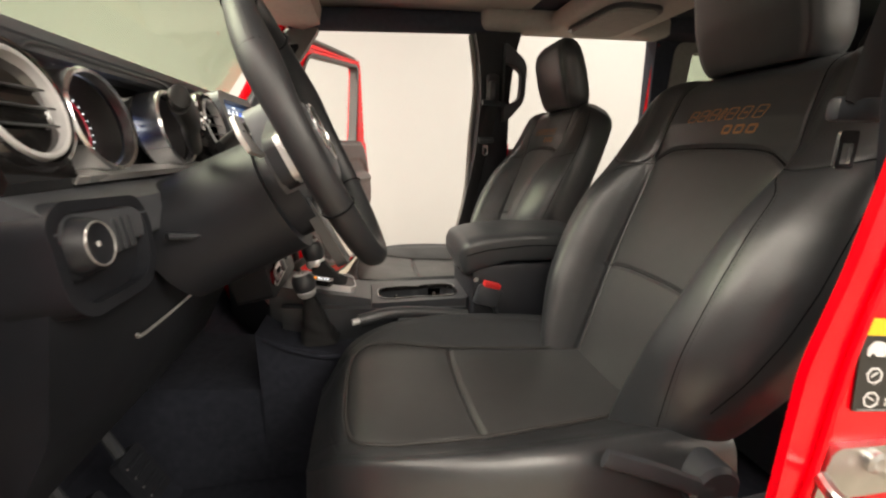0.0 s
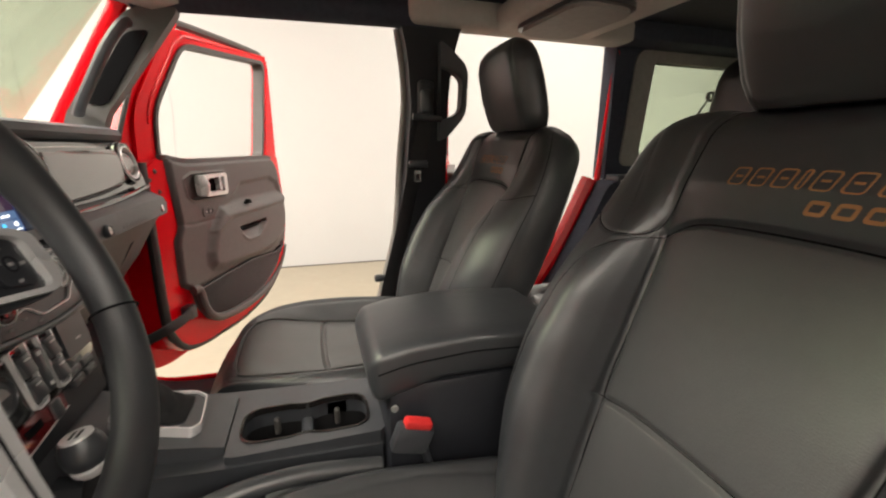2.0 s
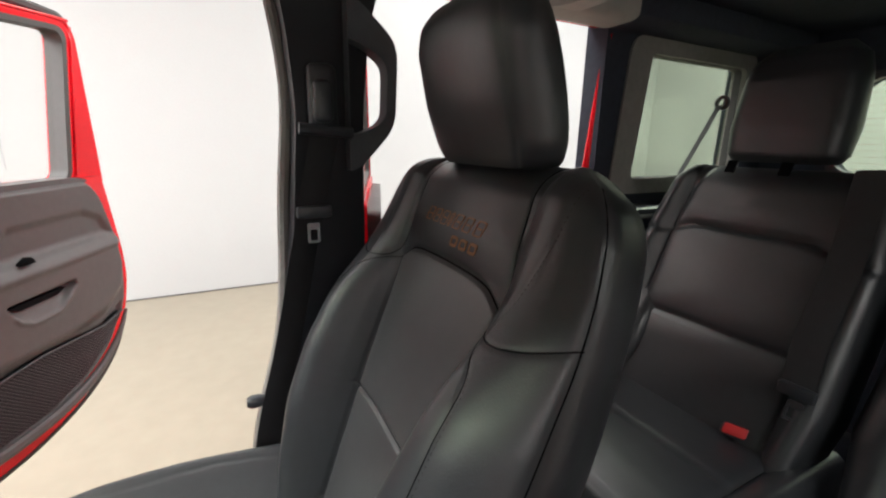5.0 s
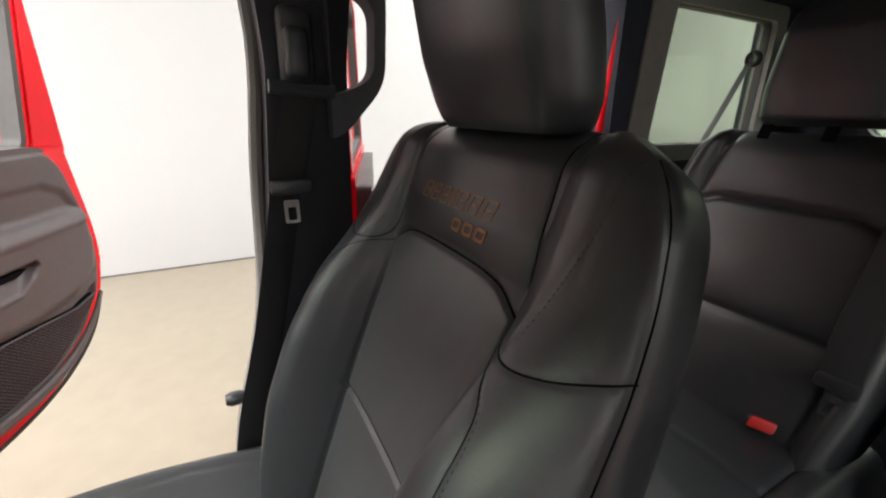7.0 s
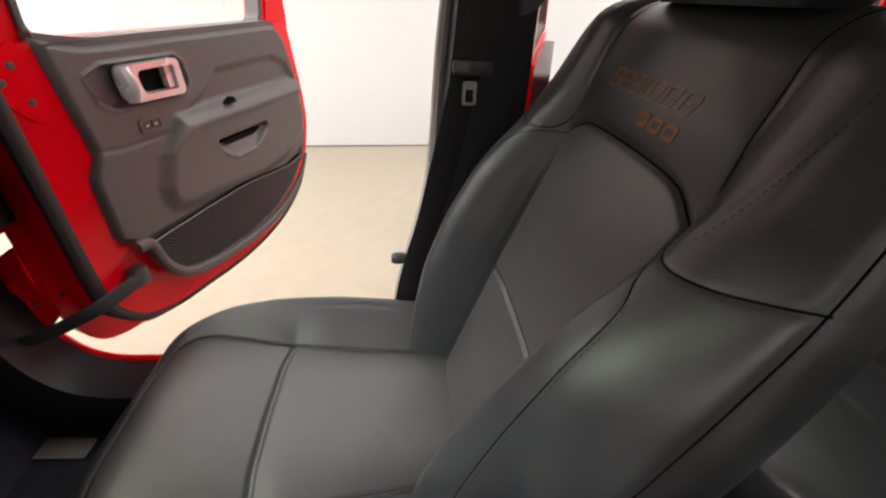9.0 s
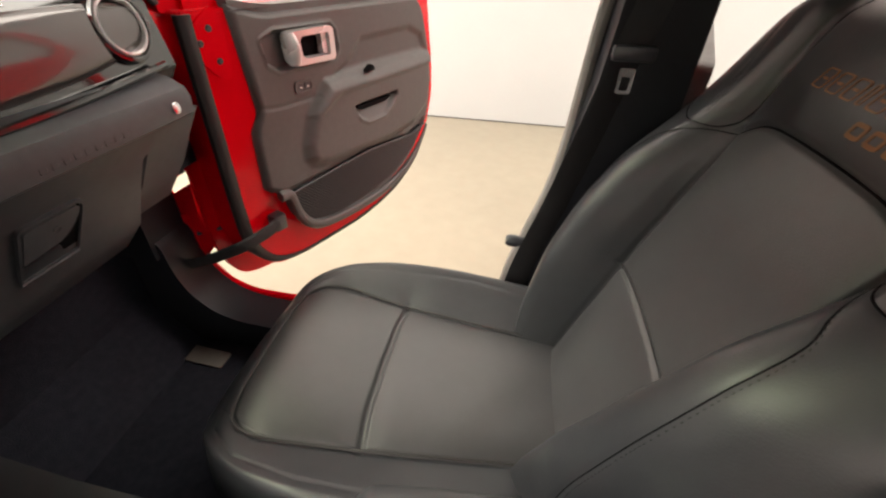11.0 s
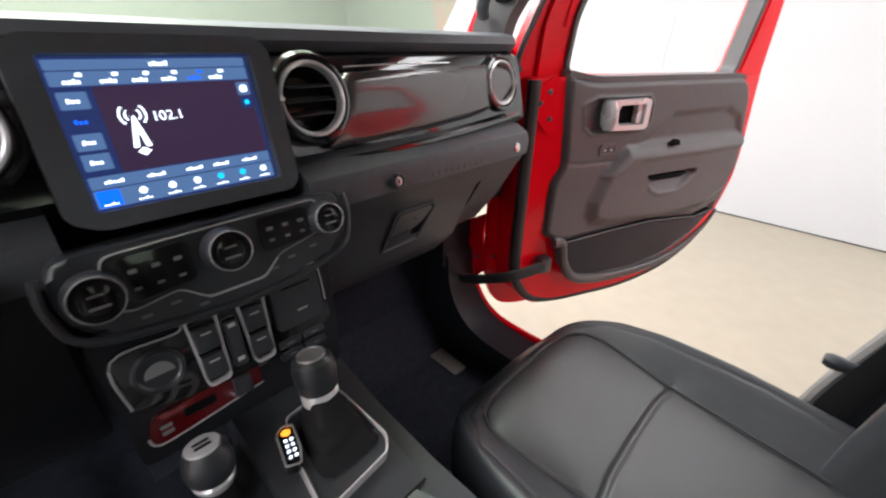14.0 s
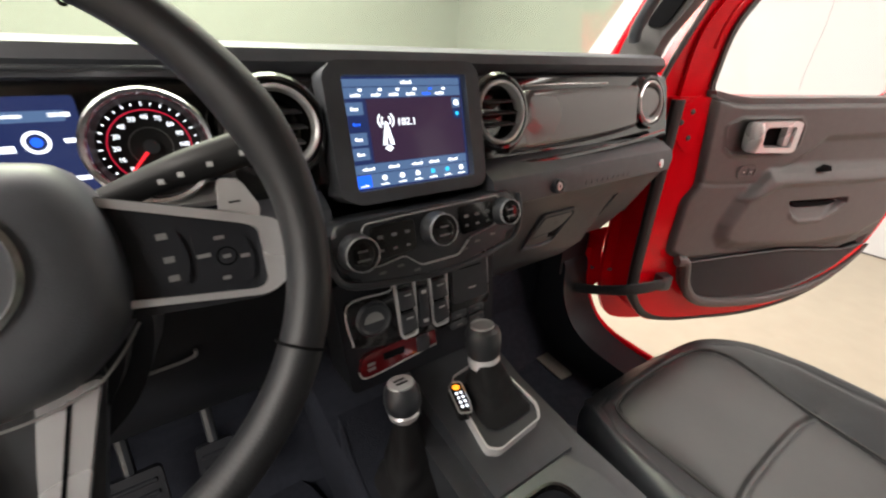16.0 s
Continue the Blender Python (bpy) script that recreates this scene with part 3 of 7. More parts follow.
    # cushion
    ys = np.concatenate([np.linspace(-0.68, -0.19, 190), -0.19 + 0.108 * np.sin(np.linspace(0.03, 1, 46) * math.pi / 2)])
    zt = ((-0.68, 0.836), (-0.60, 0.838), (-0.45, 0.840), (-0.34, 0.846), (-0.26, 0.856), (-0.20, 0.864), (-0.16, 0.863), (-0.13, 0.854), (-0.105, 0.835), (-0.09, 0.808), (-0.082, 0.775))
    bt = ((-0.68, 0.02), (-0.58, 0.034), (-0.45, 0.042), (-0.36, 0.040), (-0.29, 0.033), (-0.23, 0.021), (-0.18, 0.010), (-0.14, 0.003), (-0.10, 0.0), (-0.08, 0.0))
    wt = ((-0.68, 0.225), (-0.58, 0.243), (-0.42, 0.254), (-0.34, 0.252), (-0.28, 0.245), (-0.23, 0.233), (-0.185, 0.216), (-0.15, 0.197), (-0.12, 0.172), (-0.10, 0.147), (-0.088, 0.125), (-0.082, 0.10))
    st = ((-0.68, 0.105), (-0.60, 0.112), (-0.34, 0.140), (-0.22, 0.152), (-0.08, 0.14))
    counts = [10, 8, 9, 8, 8, 9, 8, 6, 4, 4, 4]
    rows = []
    for y in ys:
        W, B, S = soft_table(y, wt), soft_table(y, bt), float(lerp_table(y, st))
        S = min(S, W * 0.68)
        c1 = S + (W - S) * 0.75
        low = -max(0.02, float(lerp_table(y, zt)) - 0.715)
        ctrl = [(0, 0.004), (S * 0.6, 0.004), (S * 0.93, 0.001), (S, 0.0), (S + (c1 - S) * 0.45, 0.5 * B), (S + (c1 - S) * 0.8, 0.92 * B), (c1, B), (W - 0.011, 0.62 * B - 0.010), (W - 0.0005, low * 0.42), (W - 0.004, low * 0.8), (W - 0.03, low), (0, low)]
        h = section(ctrl, counts)
        rows.append(h + [(-a, b) for a, b in h[-2:0:-1]])
    C = np.array(rows)
    x, h = C[:, :, 0], C[:, :, 1].copy()
    y = np.repeat(ys[:, None], x.shape[1], 1)
    cols = x.shape[1]
    nfront = sum(counts[:8])
    front = np.zeros(cols, bool)
    front[:nfront] = True
    front[cols - nfront + 1:] = True
    side = [(0.105, -0.68), (0.112, -0.60), (0.140, -0.34), (0.152, -0.245), (0.155, -0.205), (0.148, -0.172), (0.128, -0.150), (0.08, -0.139), (0.0, -0.136)]
    piping = both(side)
    cross = [[(-0.142, -0.338), (-0.09, -0.331), (0.0, -0.329), (0.09, -0.331), (0.142, -0.338)]]
    thin = both([(0.175, -0.66), (0.205, -0.45), (0.204, -0.28), (0.188, -0.19), (0.15, -0.135), (0.08, -0.114), (0.0, -0.108)])
    g = np.zeros_like(x)
    for lines, depth, width in ((piping, 0.0055, 0.0036), (cross, 0.0085, 0.0065), (thin, 0.0022, 0.0024)):
        for ln in lines:
            d = line_distance(x, y, ln)
            g = np.maximum(g, depth * np.exp(-(d / width) ** 2))
            g = np.maximum(g, depth * 0.35 * np.exp(-(d / (width * 4)) ** 2))
    h = h - np.where(front[None, :], g, 0)
    h += np.where(front[None, :], 0.0005 * np.sin(29 * x + 3 * np.sin(13 * y)) * np.sin(27 * y + 2 * np.sin(19 * x)), 0)
    top_z = np.array([soft_table(v, zt, 0.03) for v in ys])
    P = np.stack([cx + x, y, top_z[:, None] + h], -1)
    xm = np.abs(x + np.roll(x, -1, 1)) / 2
    sgn = x + np.roll(x, -1, 1) > 0
    reg = []
    for i in range(len(ys) - 1):
        lim = float(np.interp(ys[i], [-0.68, -0.60, -0.34, -0.245, -0.205, -0.172, -0.150, -0.139, -0.136], [0.105, 0.112, 0.140, 0.152, 0.155, 0.148, 0.128, 0.08, 0.0]))
        row = []
        for j in range(cols):
            fr = front[j] and front[(j + 1) % cols]
            if fr and ys[i] < -0.136 and xm[i, j] < lim:
                row.append("cushion_insert:" if ys[i] < -0.333 else "thigh_panel:")
            elif not fr and h[i, j] < -0.09:
                row.append("underside:")
            elif ys[i] > -0.136 and xm[i, j] < 0.12:
                row.append("front_roll:")
            else:
                row.append("cushion_bolster:r" if sgn[i, j] else "cushion_bolster:l")
        reg.append(row)
    keys = ["underside:", "front_roll:", "cushion_bolster:r", "cushion_bolster:l", "cushion_insert:", "thigh_panel:"]
    mats = {k: LEATHER for k in keys}
    mats["cushion_insert:"] = mats["thigh_panel:"] = INSERT
    grid_parts(P, reg, keys, seat, mats, {"cushion_insert:": "finely perforated black leather insert"})
    # piping along the cushion insert
    ptz = lambda a, b: soft_table(b, zt, 0.03) + 0.0005
    pip = curve([(cx + a, b, ptz(a, b)) for a, b in side[1:]] + [(cx - a, b, ptz(a, b)) for a, b in side[-2:0:-1]], 6)
    part("piping", tube(pip, 0.0022, 6), THREAD, seat, "raised dark grey piping")

    # base, rails
    part("seat_base", box_at((cx - 0.2, -0.62, 0.60), (cx + 0.2, -0.16, 0.735), 0.02), PLASTIC, seat)
    for s in (-0.19, 0.19):
        part("seat_rail", box_at((cx + s - 0.02, -0.66, 0.525), (cx + s + 0.02, -0.14, 0.60), 0.006), STEEL, seat, "steel seat rail")
    return seat


passenger_seat = front_seat(SEAT_X)
driver_seat = copy_thing(passenger_seat, Matrix.Translation((DRIVER_X, -0.4, 0.5)))
AT[driver_seat] = Vector((DRIVER_X, -0.4, 0.5))
tagged(driver_seat, "black leather bucket driver's seat with orange embroidery behind the steering wheel", "car seat", "front seats")
part("recline_lever", tube(curve([(-0.60, -0.455, 0.885), (-0.605, -0.52, 0.86), (-0.61, -0.60, 0.822)], 5), [0.013] * 11, 8, flat=0.45, up=(1, 0, 0)), PLASTIC, driver_seat, "flat black plastic recline lever")
part("lever_hub", lathe([(0, 0.012), (0.03, 0.012), (0.036, 0.006), (0.036, -0.03)], axes((-0.602, -0.61, 0.82), (0, 1, 0), (0, 0, 1), (-1, 0, 0)), 24), PLASTIC, driver_seat)

# ---- rear bench ----
rear = thing("rear_bench_seat", (0.02, -1.3, 0.5), "black leather split rear bench seat with tall headrests", "car seat")


def rear_back(cx, hw, head):
    zs = np.concatenate([np.linspace(0.80, 1.31, 90), 1.31 + 0.062 * np.sin(np.linspace(0.06, 1, 12) * math.pi / 2)])
    counts = [12, 8, 8, 8, 6, 5, 4, 3]
    rows = []
    for z in zs:
        W = hw * float(lerp_table(z, ((0.8, 0.93), (0.95, 1.0), (1.2, 0.98), (1.31, 0.9), (1.373, 0.78))))
        q = 1.0 if z < 1.31 else max(0.25, math.sqrt(max(0.0, 1 - ((z - 1.31) / 0.066) ** 2)))
        ctrl = [(0, 0.008), (W * 0.62, 0.008), (W * 0.72, 0.004), (W * 0.84, 0.030), (W * 0.95, 0.016), (W, -0.04), (W * 0.97, -0.10), (W * 0.8, -0.12), (0, -0.12)]
        h = section([(a, -0.05 + (b + 0.05) * q) for a, b in ctrl], counts)
        rows.append(h + [(-a, b) for a, b in h[-2:0:-1]])
    A = np.array(rows)
    x, f = A[:, :, 0], A[:, :, 1].copy()
    z = np.repeat(zs[:, None], x.shape[1], 1)
    g = np.zeros_like(x)
    w = hw * 0.70
    for ln, dp, wd in (([(-w, 1.205), (-w * 0.7, 1.225), (w * 0.7, 1.225), (w, 1.205)], 0.009, 0.006), ([(-w, 1.015), (w, 1.015)], 0.008, 0.006), ([(w, 0.82), (w, 1.22), (w * 0.92, 1.37)], 0.005, 0.004), ([(-w, 0.82), (-w, 1.22), (-w * 0.92, 1.37)], 0.005, 0.004), ([(w, 1.20), (hw, 1.19)], 0.005, 0.004), ([(-w, 1.20), (-hw, 1.19)], 0.005, 0.004)):
        d = line_distance(x, z, ln)
        g = np.maximum(g, dp * np.exp(-(d / wd) ** 2) + dp * 0.4 * np.exp(-(d / (wd * 4)) ** 2))
    f -= np.where(f > -0.03, g, 0)
    f += 0.0007 * np.sin(30 * x + 3 * np.sin(13 * z)) * np.sin(33 * z)
    P = np.stack([cx + x, -1.52 - 0.42 * (z - 1.224) + f * 0.92, z + f * 0.39], -1)
    keys = ["backrest:"]
    reg = [["backrest:"] * x.shape[1] for _ in zs]
    grid_parts(P, reg, keys, rear, {"backrest:": LEATHER}, {"backrest:": "black leather rear backrest section"})
    for hx, hw2 in head:
        hz = np.concatenate([np.linspace(1.372, 1.385, 4), np.linspace(1.39, 1.585, 26), 1.588 + 0.04 * np.sin(np.linspace(0.05, 1, 9) * math.pi / 2)])
        rows = []
        for z_ in hz:
            ww = hw2 * float(lerp_table(z_, ((1.372, 0.86), (1.39, 0.96), (1.45, 1.0), (1.56, 0.94), (1.60, 0.86), (1.628, 0.6))))
            dp = float(lerp_table(z_, ((1.372, 0.03), (1.39, 0.045), (1.45, 0.052), (1.56, 0.048), (1.605, 0.034), (1.628, 0.012))))
            h = section([(0, dp), (ww * 0.6, dp), (ww * 0.86, dp * 0.85), (ww, dp * 0.2), (ww * 0.97, -dp * 0.5), (ww * 0.8, -dp), (0, -dp)], [6, 6, 6, 5, 5, 5])
            rows.append(h + [(-a, b) for a, b in h[-2:0:-1]])
        A = np.array(rows)
        zz = np.repeat(hz[:, None], A.shape[1], 1)
        P = np.stack([hx + A[:, :, 0], -1.675 - 0.12 * (zz - 1.39) + A[:, :, 1], zz], -1)
        grid_parts(P, [["headrest:"] * A.shape[1] for _ in hz], ["headrest:"], rear, {"headrest:": LEATHER}, {"headrest:": "tall black leather rear headrest"})
        for s in (-0.055, 0.055):
            part("headrest_strap", rbox((0.022, 0.004, 0.03), 0.001, 1, axes((hx + s, -1.575, 1.362), (1, 0, 0), (0, 0.92, 0.39), (0, -0.39, 0.92))), DARKHOLE, rear, "small black fabric loop")


rear_back(0.385, 0.245, ((0.422, 0.122),))
rear_back(-0.235, 0.36, ((0.06, 0.09), (-0.345, 0.132)))
for cx_, hw_ in ((0.375, 0.262), (-0.25, 0.36)):
    ys = np.concatenate([np.linspace(-1.48, -1.02, 50), -1.02 + 0.05 * np.sin(np.linspace(0.05, 1, 12) * math.pi / 2)])
    rows = []
    for y in ys:
        W = hw_ * float(lerp_table(y, ((-1.48, 0.97), (-1.05, 1.0), (-0.97, 0.9))))
        t = float(lerp_table(y, ((-1.48, 0.0), (-1.1, 0.012), (-1.02, 0.005), (-0.985, -0.03), (-0.97, -0.06))))
        h = section([(0, t + 0.004), (W * 0.66, t + 0.004), (W * 0.72, t), (W * 0.88, t + 0.016), (W * 0.98, t - 0.01), (W, -0.10), (0, -0.10)], [10, 7, 7, 6, 5, 4])
        rows.append(h + [(-a, b) for a, b in h[-2:0:-1]])
    A = np.array(rows)
    yy = np.repeat(ys[:, None], A.shape[1], 1)
    hh = A[:, :, 1].copy()
    w = hw_ * 0.71
    for ln in ([(w, -1.48), (w, -1.06), (w * 0.8, -1.02), (-w * 0.8, -1.02), (-w, -1.06), (-w, -1.48)], [(-w, -1.22), (w, -1.22)]):
        d = line_distance(A[:, :, 0], yy, ln)
        hh -= np.where(hh > -0.05, 0.006 * np.exp(-(d / 0.005) ** 2), 0)
    P = np.stack([cx_ + A[:, :, 0], yy, 0.838 + hh], -1)
    grid_parts(P, [["cushion:"] * A.shape[1] for _ in ys], ["cushion:"], rear, {"cushion:": LEATHER}, {"cushion:": "black leather rear seat cushion"})
cov = bmesh.new()
crow = []
for q in np.linspace(0, 1, 14):
    zc = 0.86 + 0.20 * q
    hw_, dp_ = 0.050 * math.sin(math.pi * (0.12 + 0.80 * q)) ** 0.5, 0.075 * math.sin(math.pi * (0.14 + 0.74 * q)) ** 0.6
    crow.append([cov.verts.new((0.560 + hw_ * math.copysign(abs(math.cos(a)) ** 0.6, math.cos(a)), -1.395 - 0.10 * q + dp_ * math.copysign(abs(math.sin(a)) ** 0.6, math.sin(a)), zc)) for a in np.linspace(0, 2 * math.pi, 24, endpoint=False)])
for a_, b_ in zip(crow, crow[1:]):
    for j in range(24):
        cov.faces.new((a_[j], a_[(j + 1) % 24], b_[(j + 1) % 24], b_[j]))
cov.faces.new(crow[0][::-1])
cov.faces.new(crow[-1])
part("recliner_cover", cov, LEATHER, rear, "rounded black cover at the side of the backrest", 60)
part("bench_base", box_at((-0.58, -1.46, 0.53), (0.62, -1.04, 0.75), 0.02), PLASTIC, rear)

# ---- car body ----
body = thing("off_road_car", (0.02, -0.5, 0.5), "red off-road car with black inner trim and open doorways", "car")
CX = 0.02


def mirror_x(bm):
    for v in bm.verts:
        v.co.x = 2 * CX - v.co.x
    bmesh.ops.reverse_faces(bm, faces=bm.faces)
    return bm


def two(name, make, mat, label=""):
    """The same piece on the passenger's and the driver's side."""
    part(name, make(), mat, body, label)
    part(name, mirror_x(make()), mat, body, label)


# floor pan, tunnel, firewall
part("floor_pan", box_at((-0.70, -2.35, 0.47), (0.74, 0.42, 0.505), 0.0), CARPET, body, "black carpeted floor")
part("tunnel", extrude_x([(0.42, 0.50), (0.42, 0.78), (0.12, 0.74), (-0.5, 0.70), (-1.05, 0.60), (-1.05, 0.50)], -0.12, 0.16, 0.0), CARPET, body, "black carpeted transmission tunnel")
part("firewall", extrude_x([(0.42, 0.47), (0.47, 0.47), (0.47, 1.34), (0.42, 1.34), (0.40, 0.72), (0.34, 0.50)], -0.70, 0.74), CARPET, body)
part("toe_board", extrude_x([(0.25, 0.503), (0.43, 0.70), (0.43, 0.505)], -0.68, 0.72), CARPET, body)
# sills
SILL = [(0.655, 0.50), (0.655, 0.585), (0.675, 0.60), (0.715, 0.602), (0.735, 0.60), (0.76, 0.585), (0.775, 0.50)]


def sill():
    return prism(rounded(SILL, 0.008, 3), -2.2, 0.30, axes((0, 0, 0), (1, 0, 0), (0, 0, 1), (0, 1, 0)))


two("sill", sill, RED, "red painted door sill")
SIDE = axes((0, 0, 0), (0, 1, 0), (0, 0, 1), (1, 0, 0))
COVER = [(-0.62, 0.51), (-0.62, 0.604), (0.06, 0.604), (0.14, 0.612), (0.20, 0.636), (0.243, 0.685), (0.264, 0.74), (0.272, 0.835), (0.36, 0.85), (0.36, 0.51)]
two("sill_cover", lambda: prism(rounded(COVER, [0, 0, 0.06, 0.06, 0.06, 0.06, 0.05, 0.03, 0, 0], 5), 0.632, 0.738, SIDE, 0.034, 5), PILLARBLACK, "black plastic sill cover")
two("sill_flange", lambda: tube(curve([(0.748, -0.60, 0.602), (0.748, -0.1, 0.602), (0.748, 0.08, 0.604), (0.747, 0.16, 0.612), (0.745, 0.218, 0.642), (0.744, 0.256, 0.695), (0.742, 0.274, 0.755), (0.742, 0.281, 0.85)], 6), 0.012, 8), RED, "red sill flange")
PF = [(0.232, 0.935), (0.290, 0.90), (0.300, 0.70), (0.262, 0.715), (0.214, 0.768), (0.228, 0.794), (0.238, 0.86), (0.236, 0.89)]
two("pillar_flange", lambda: prism(rounded(PF, [0.004, 0.01, 0.01, 0.02, 0.01, 0.02, 0.03, 0.02], 4), 0.739, 0.746, SIDE, 0.002), RED, "red pressed pillar flange")
two("lower_hinge", lambda: tube([(0.745, 0.262, 0.792), (0.765, 0.205, 0.803), (0.775, 0.165, 0.812)], [0.012, 0.008, 0.010], 8, flat=0.6), PLASTIC, "dark lower hinge arm")
# hinge pillars
two("hinge_pillar", lambda: extrude_x([(0.36, 0.50), (0.36, 1.35), (0.20, 1.35), (0.20, 0.985), (0.29, 0.955), (0.29, 0.50)], 0.665, 0.745, 0.008), RED, "red hinge pillar")
two("pillar_seal", lambda: tube(curve([(0.69, 0.205, 0.99), (0.69, 0.195, 1.04), (0.69, 0.19, 1.15), (0.685, 0.185, 1.30)], 5), 0.012, 8), RUBBER, "dark rubber door seal")
# added out of view: keeps lamp light out of the gap by the driver's hinge
part("hinge_gap_block", box_at((-0.80, 0.088, 0.55), (-0.70, 0.215, 1.30), 0.01), RED, body, "unseen red block that keeps light out of the hinge gap")
two("kick_panel", lambda: extrude_x([(0.42, 0.79), (0.42, 1.13), (0.186, 1.13), (0.186, 1.0), (0.28, 0.965), (0.28, 0.79)], 0.62, 0.731, 0.012), PILLARBLACK, "black kick panel")
two("front_fender", lambda: box_at((0.70, 0.36, 0.60), (0.80, 1.25, 1.19), 0.03), RED, "red front wing")
part("cowl", extrude_x([(0.40, 1.30), (0.44, 1.345), (0.50, 1.335), (0.52, 1.28)], -0.70, 0.74), PLASTIC, body, "black cowl grille")
part("bonnet", extrude_x([(0.50, 1.20), (0.50, 1.255), (0.9, 1.245), (1.5, 1.20), (1.55, 1.1), (1.5, 1.1)], -0.62, 0.66, 0.01), RED, body, "red bonnet")


# windscreen posts
def post():
    return tube([(0.715, 0.325, 1.30), (0.705, 0.255, 1.42), (0.69, 0.168, 1.555), (0.675, 0.085, 1.69)], 0.020, 10, flat=0.8, up=(1, 0, 0))


two("windscreen_post", post, RED, "red windscreen post")
PT = [(0.250, 1.36), (0.240, 1.40), (0.085, 1.645), (-0.02, 1.69), (-0.035, 1.66), (0.0, 1.61), (0.155, 1.40), (0.165, 1.36)]
two("post_trim", lambda: prism(rounded(PT, 0.02, 4), 0.655, 0.690, axes((0, 0, 0), (0, 1, 0), (0, 0, 1), (1, 0, 0))), DOORGREY, "dark grey windscreen post trim")
# a black sheet on the trim paints the shade of the handle recess
two("post_recess_shade", lambda: prism(rounded([(0.195, 1.43), (0.085, 1.60), (0.03, 1.61), (0.15, 1.425)], 0.02, 4), 0.651, 0.658, axes((0, 0, 0), (0, 1, 0), (0, 0, 1), (1, 0, 0))), DARKHOLE)


def grab_loop():
    p = curve([(0.640, 0.205, 1.405), (0.612, 0.185, 1.425), (0.600, 0.145, 1.49), (0.598, 0.108, 1.555), (0.612, 0.078, 1.605), (0.636, 0.07, 1.618)], 6)
    return tube(p, 0.013, 10, flat=0.8)


two("grab_handle", grab_loop, SOFT, "black grab handle on the windscreen post")
part("windscreen_header", extrude_x([(0.12, 1.672), (0.02, 1.655), (-0.04, 1.672), (-0.05, 1.72), (0.10, 1.73)], -0.66, 0.70, 0.0), HEADLINER, body, "padded windscreen header")
ws = prism([(-0.62, 0.0), (0.66, 0.0), (0.63, 0.42), (-0.59, 0.42)], 0, 0.005, axes((0, 0.372, 1.335), (1, 0, 0), Vector((0, -0.285, 0.365)).normalized(), Vector((0, -0.365, -0.285)).normalized()))
pane = part("windscreen", ws, TINTED, body, "green-tinted windscreen glass")
pane.visible_shadow = False


# centre pillars
def b_pillar():
    m = axes((0.70, 0, 0), (0, 1, 0), (0, 0, 1), (1, 0, 0))
    o = [(-0.505, 0.56), (-0.528, 0.80), (-0.588, 1.05), (-0.612, 1.24), (-0.630, 1.46), (-0.620, 1.60), (-0.60, 1.69), (-0.79, 1.69), (-0.762, 1.60), (-0.745, 1.45), (-0.742, 1.20), (-0.735, 0.95), (-0.73, 0.56)]
    return prism(rounded(o, [0.0, 0.05, 0.05, 0.05, 0.04, 0.03, 0, 0, 0.03, 0.05, 0.05, 0.05, 0], 4), -0.028, 0.05, mirror_c(m), 0.0)


def mirror_c(m):
    return m


part("centre_pillar", b_pillar(), PILLARBLACK, body, "black plastic centre pillar trim")
mp_ = axes((0, 0, 0), (0, 1, 0), (0, 0, 1), (1, 0, 0))
part("centre_pillar", prism(rounded([(-0.62, 0.56), (-0.625, 1.05), (-0.617, 1.206), (-0.79, 1.206), (-0.79, 0.56)], 0.01, 4), -0.744, -0.700, mp_, 0.006), PILLARBLACK, body, "black plastic centre pillar trim")
part("pillar_trim_upper", prism(rounded([(-0.617, 1.210), (-0.600, 1.30), (-0.595, 1.60), (-0.57, 1.69), (-0.80, 1.69), (-0.80, 1.210)], 0.01, 4), -0.744, -0.698, mp_, 0.006), PILLARBLACK, body, "black plastic upper pillar trim")
part("pillar_skin", prism(rounded([(-0.470, 0.58), (-0.500, 0.80), (-0.512, 0.96), (-0.516, 1.08), (-0.538, 1.16), (-0.552, 1.235), (-0.575, 1.40), (-0.59, 1.70), (-0.80, 1.70), (-0.80, 0.58)], 0.02, 4), -0.752, -0.744, mp_), RED, body, "red painted centre pillar flange")
part("pillar_bead", tube(curve([(-0.754, -0.515, 0.80), (-0.754, -0.540, 0.98), (-0.754, -0.552, 1.10), (-0.754, -0.585, 1.25), (-0.754, -0.60, 1.40)], 6), 0.004, 8), RED, body, "pressed bead in the red flange")
part("door_seal_rear", tube(curve([(0.745, -0.506, 0.66), (0.745, -0.526, 0.82), (0.745, -0.586, 1.05), (0.743, -0.606, 1.3), (0.738, -0.622, 1.5), (0.73, -0.60, 1.68)], 5), 0.011, 8), SURROUND, body, "pale grey door seal")


def pillar_grab():
    o = rounded([(-0.715, 1.640), (-0.742, 1.624), (-0.803, 1.570), (-0.797, 1.430), (-0.735, 1.362), (-0.712, 1.352)], [0.005, 0.015, 0.03, 0.03, 0.02, 0.005], 5)
    i = rounded([(-0.716, 1.570), (-0.742, 1.562), (-0.784, 1.538), (-0.780, 1.440), (-0.738, 1.420), (-0.714, 1.416)], [0.004, 0.012, 0.022, 0.022, 0.012, 0.004], 5)
    return ring(o, i, 0.642, 0.682, axes((0, 0, 0), (0, 1, 0), (0, 0, 1), (1, 0, 0)), 0.006)


two("pillar_grab_handle", pillar_grab, SOFT, "black grab handle on the centre pillar")
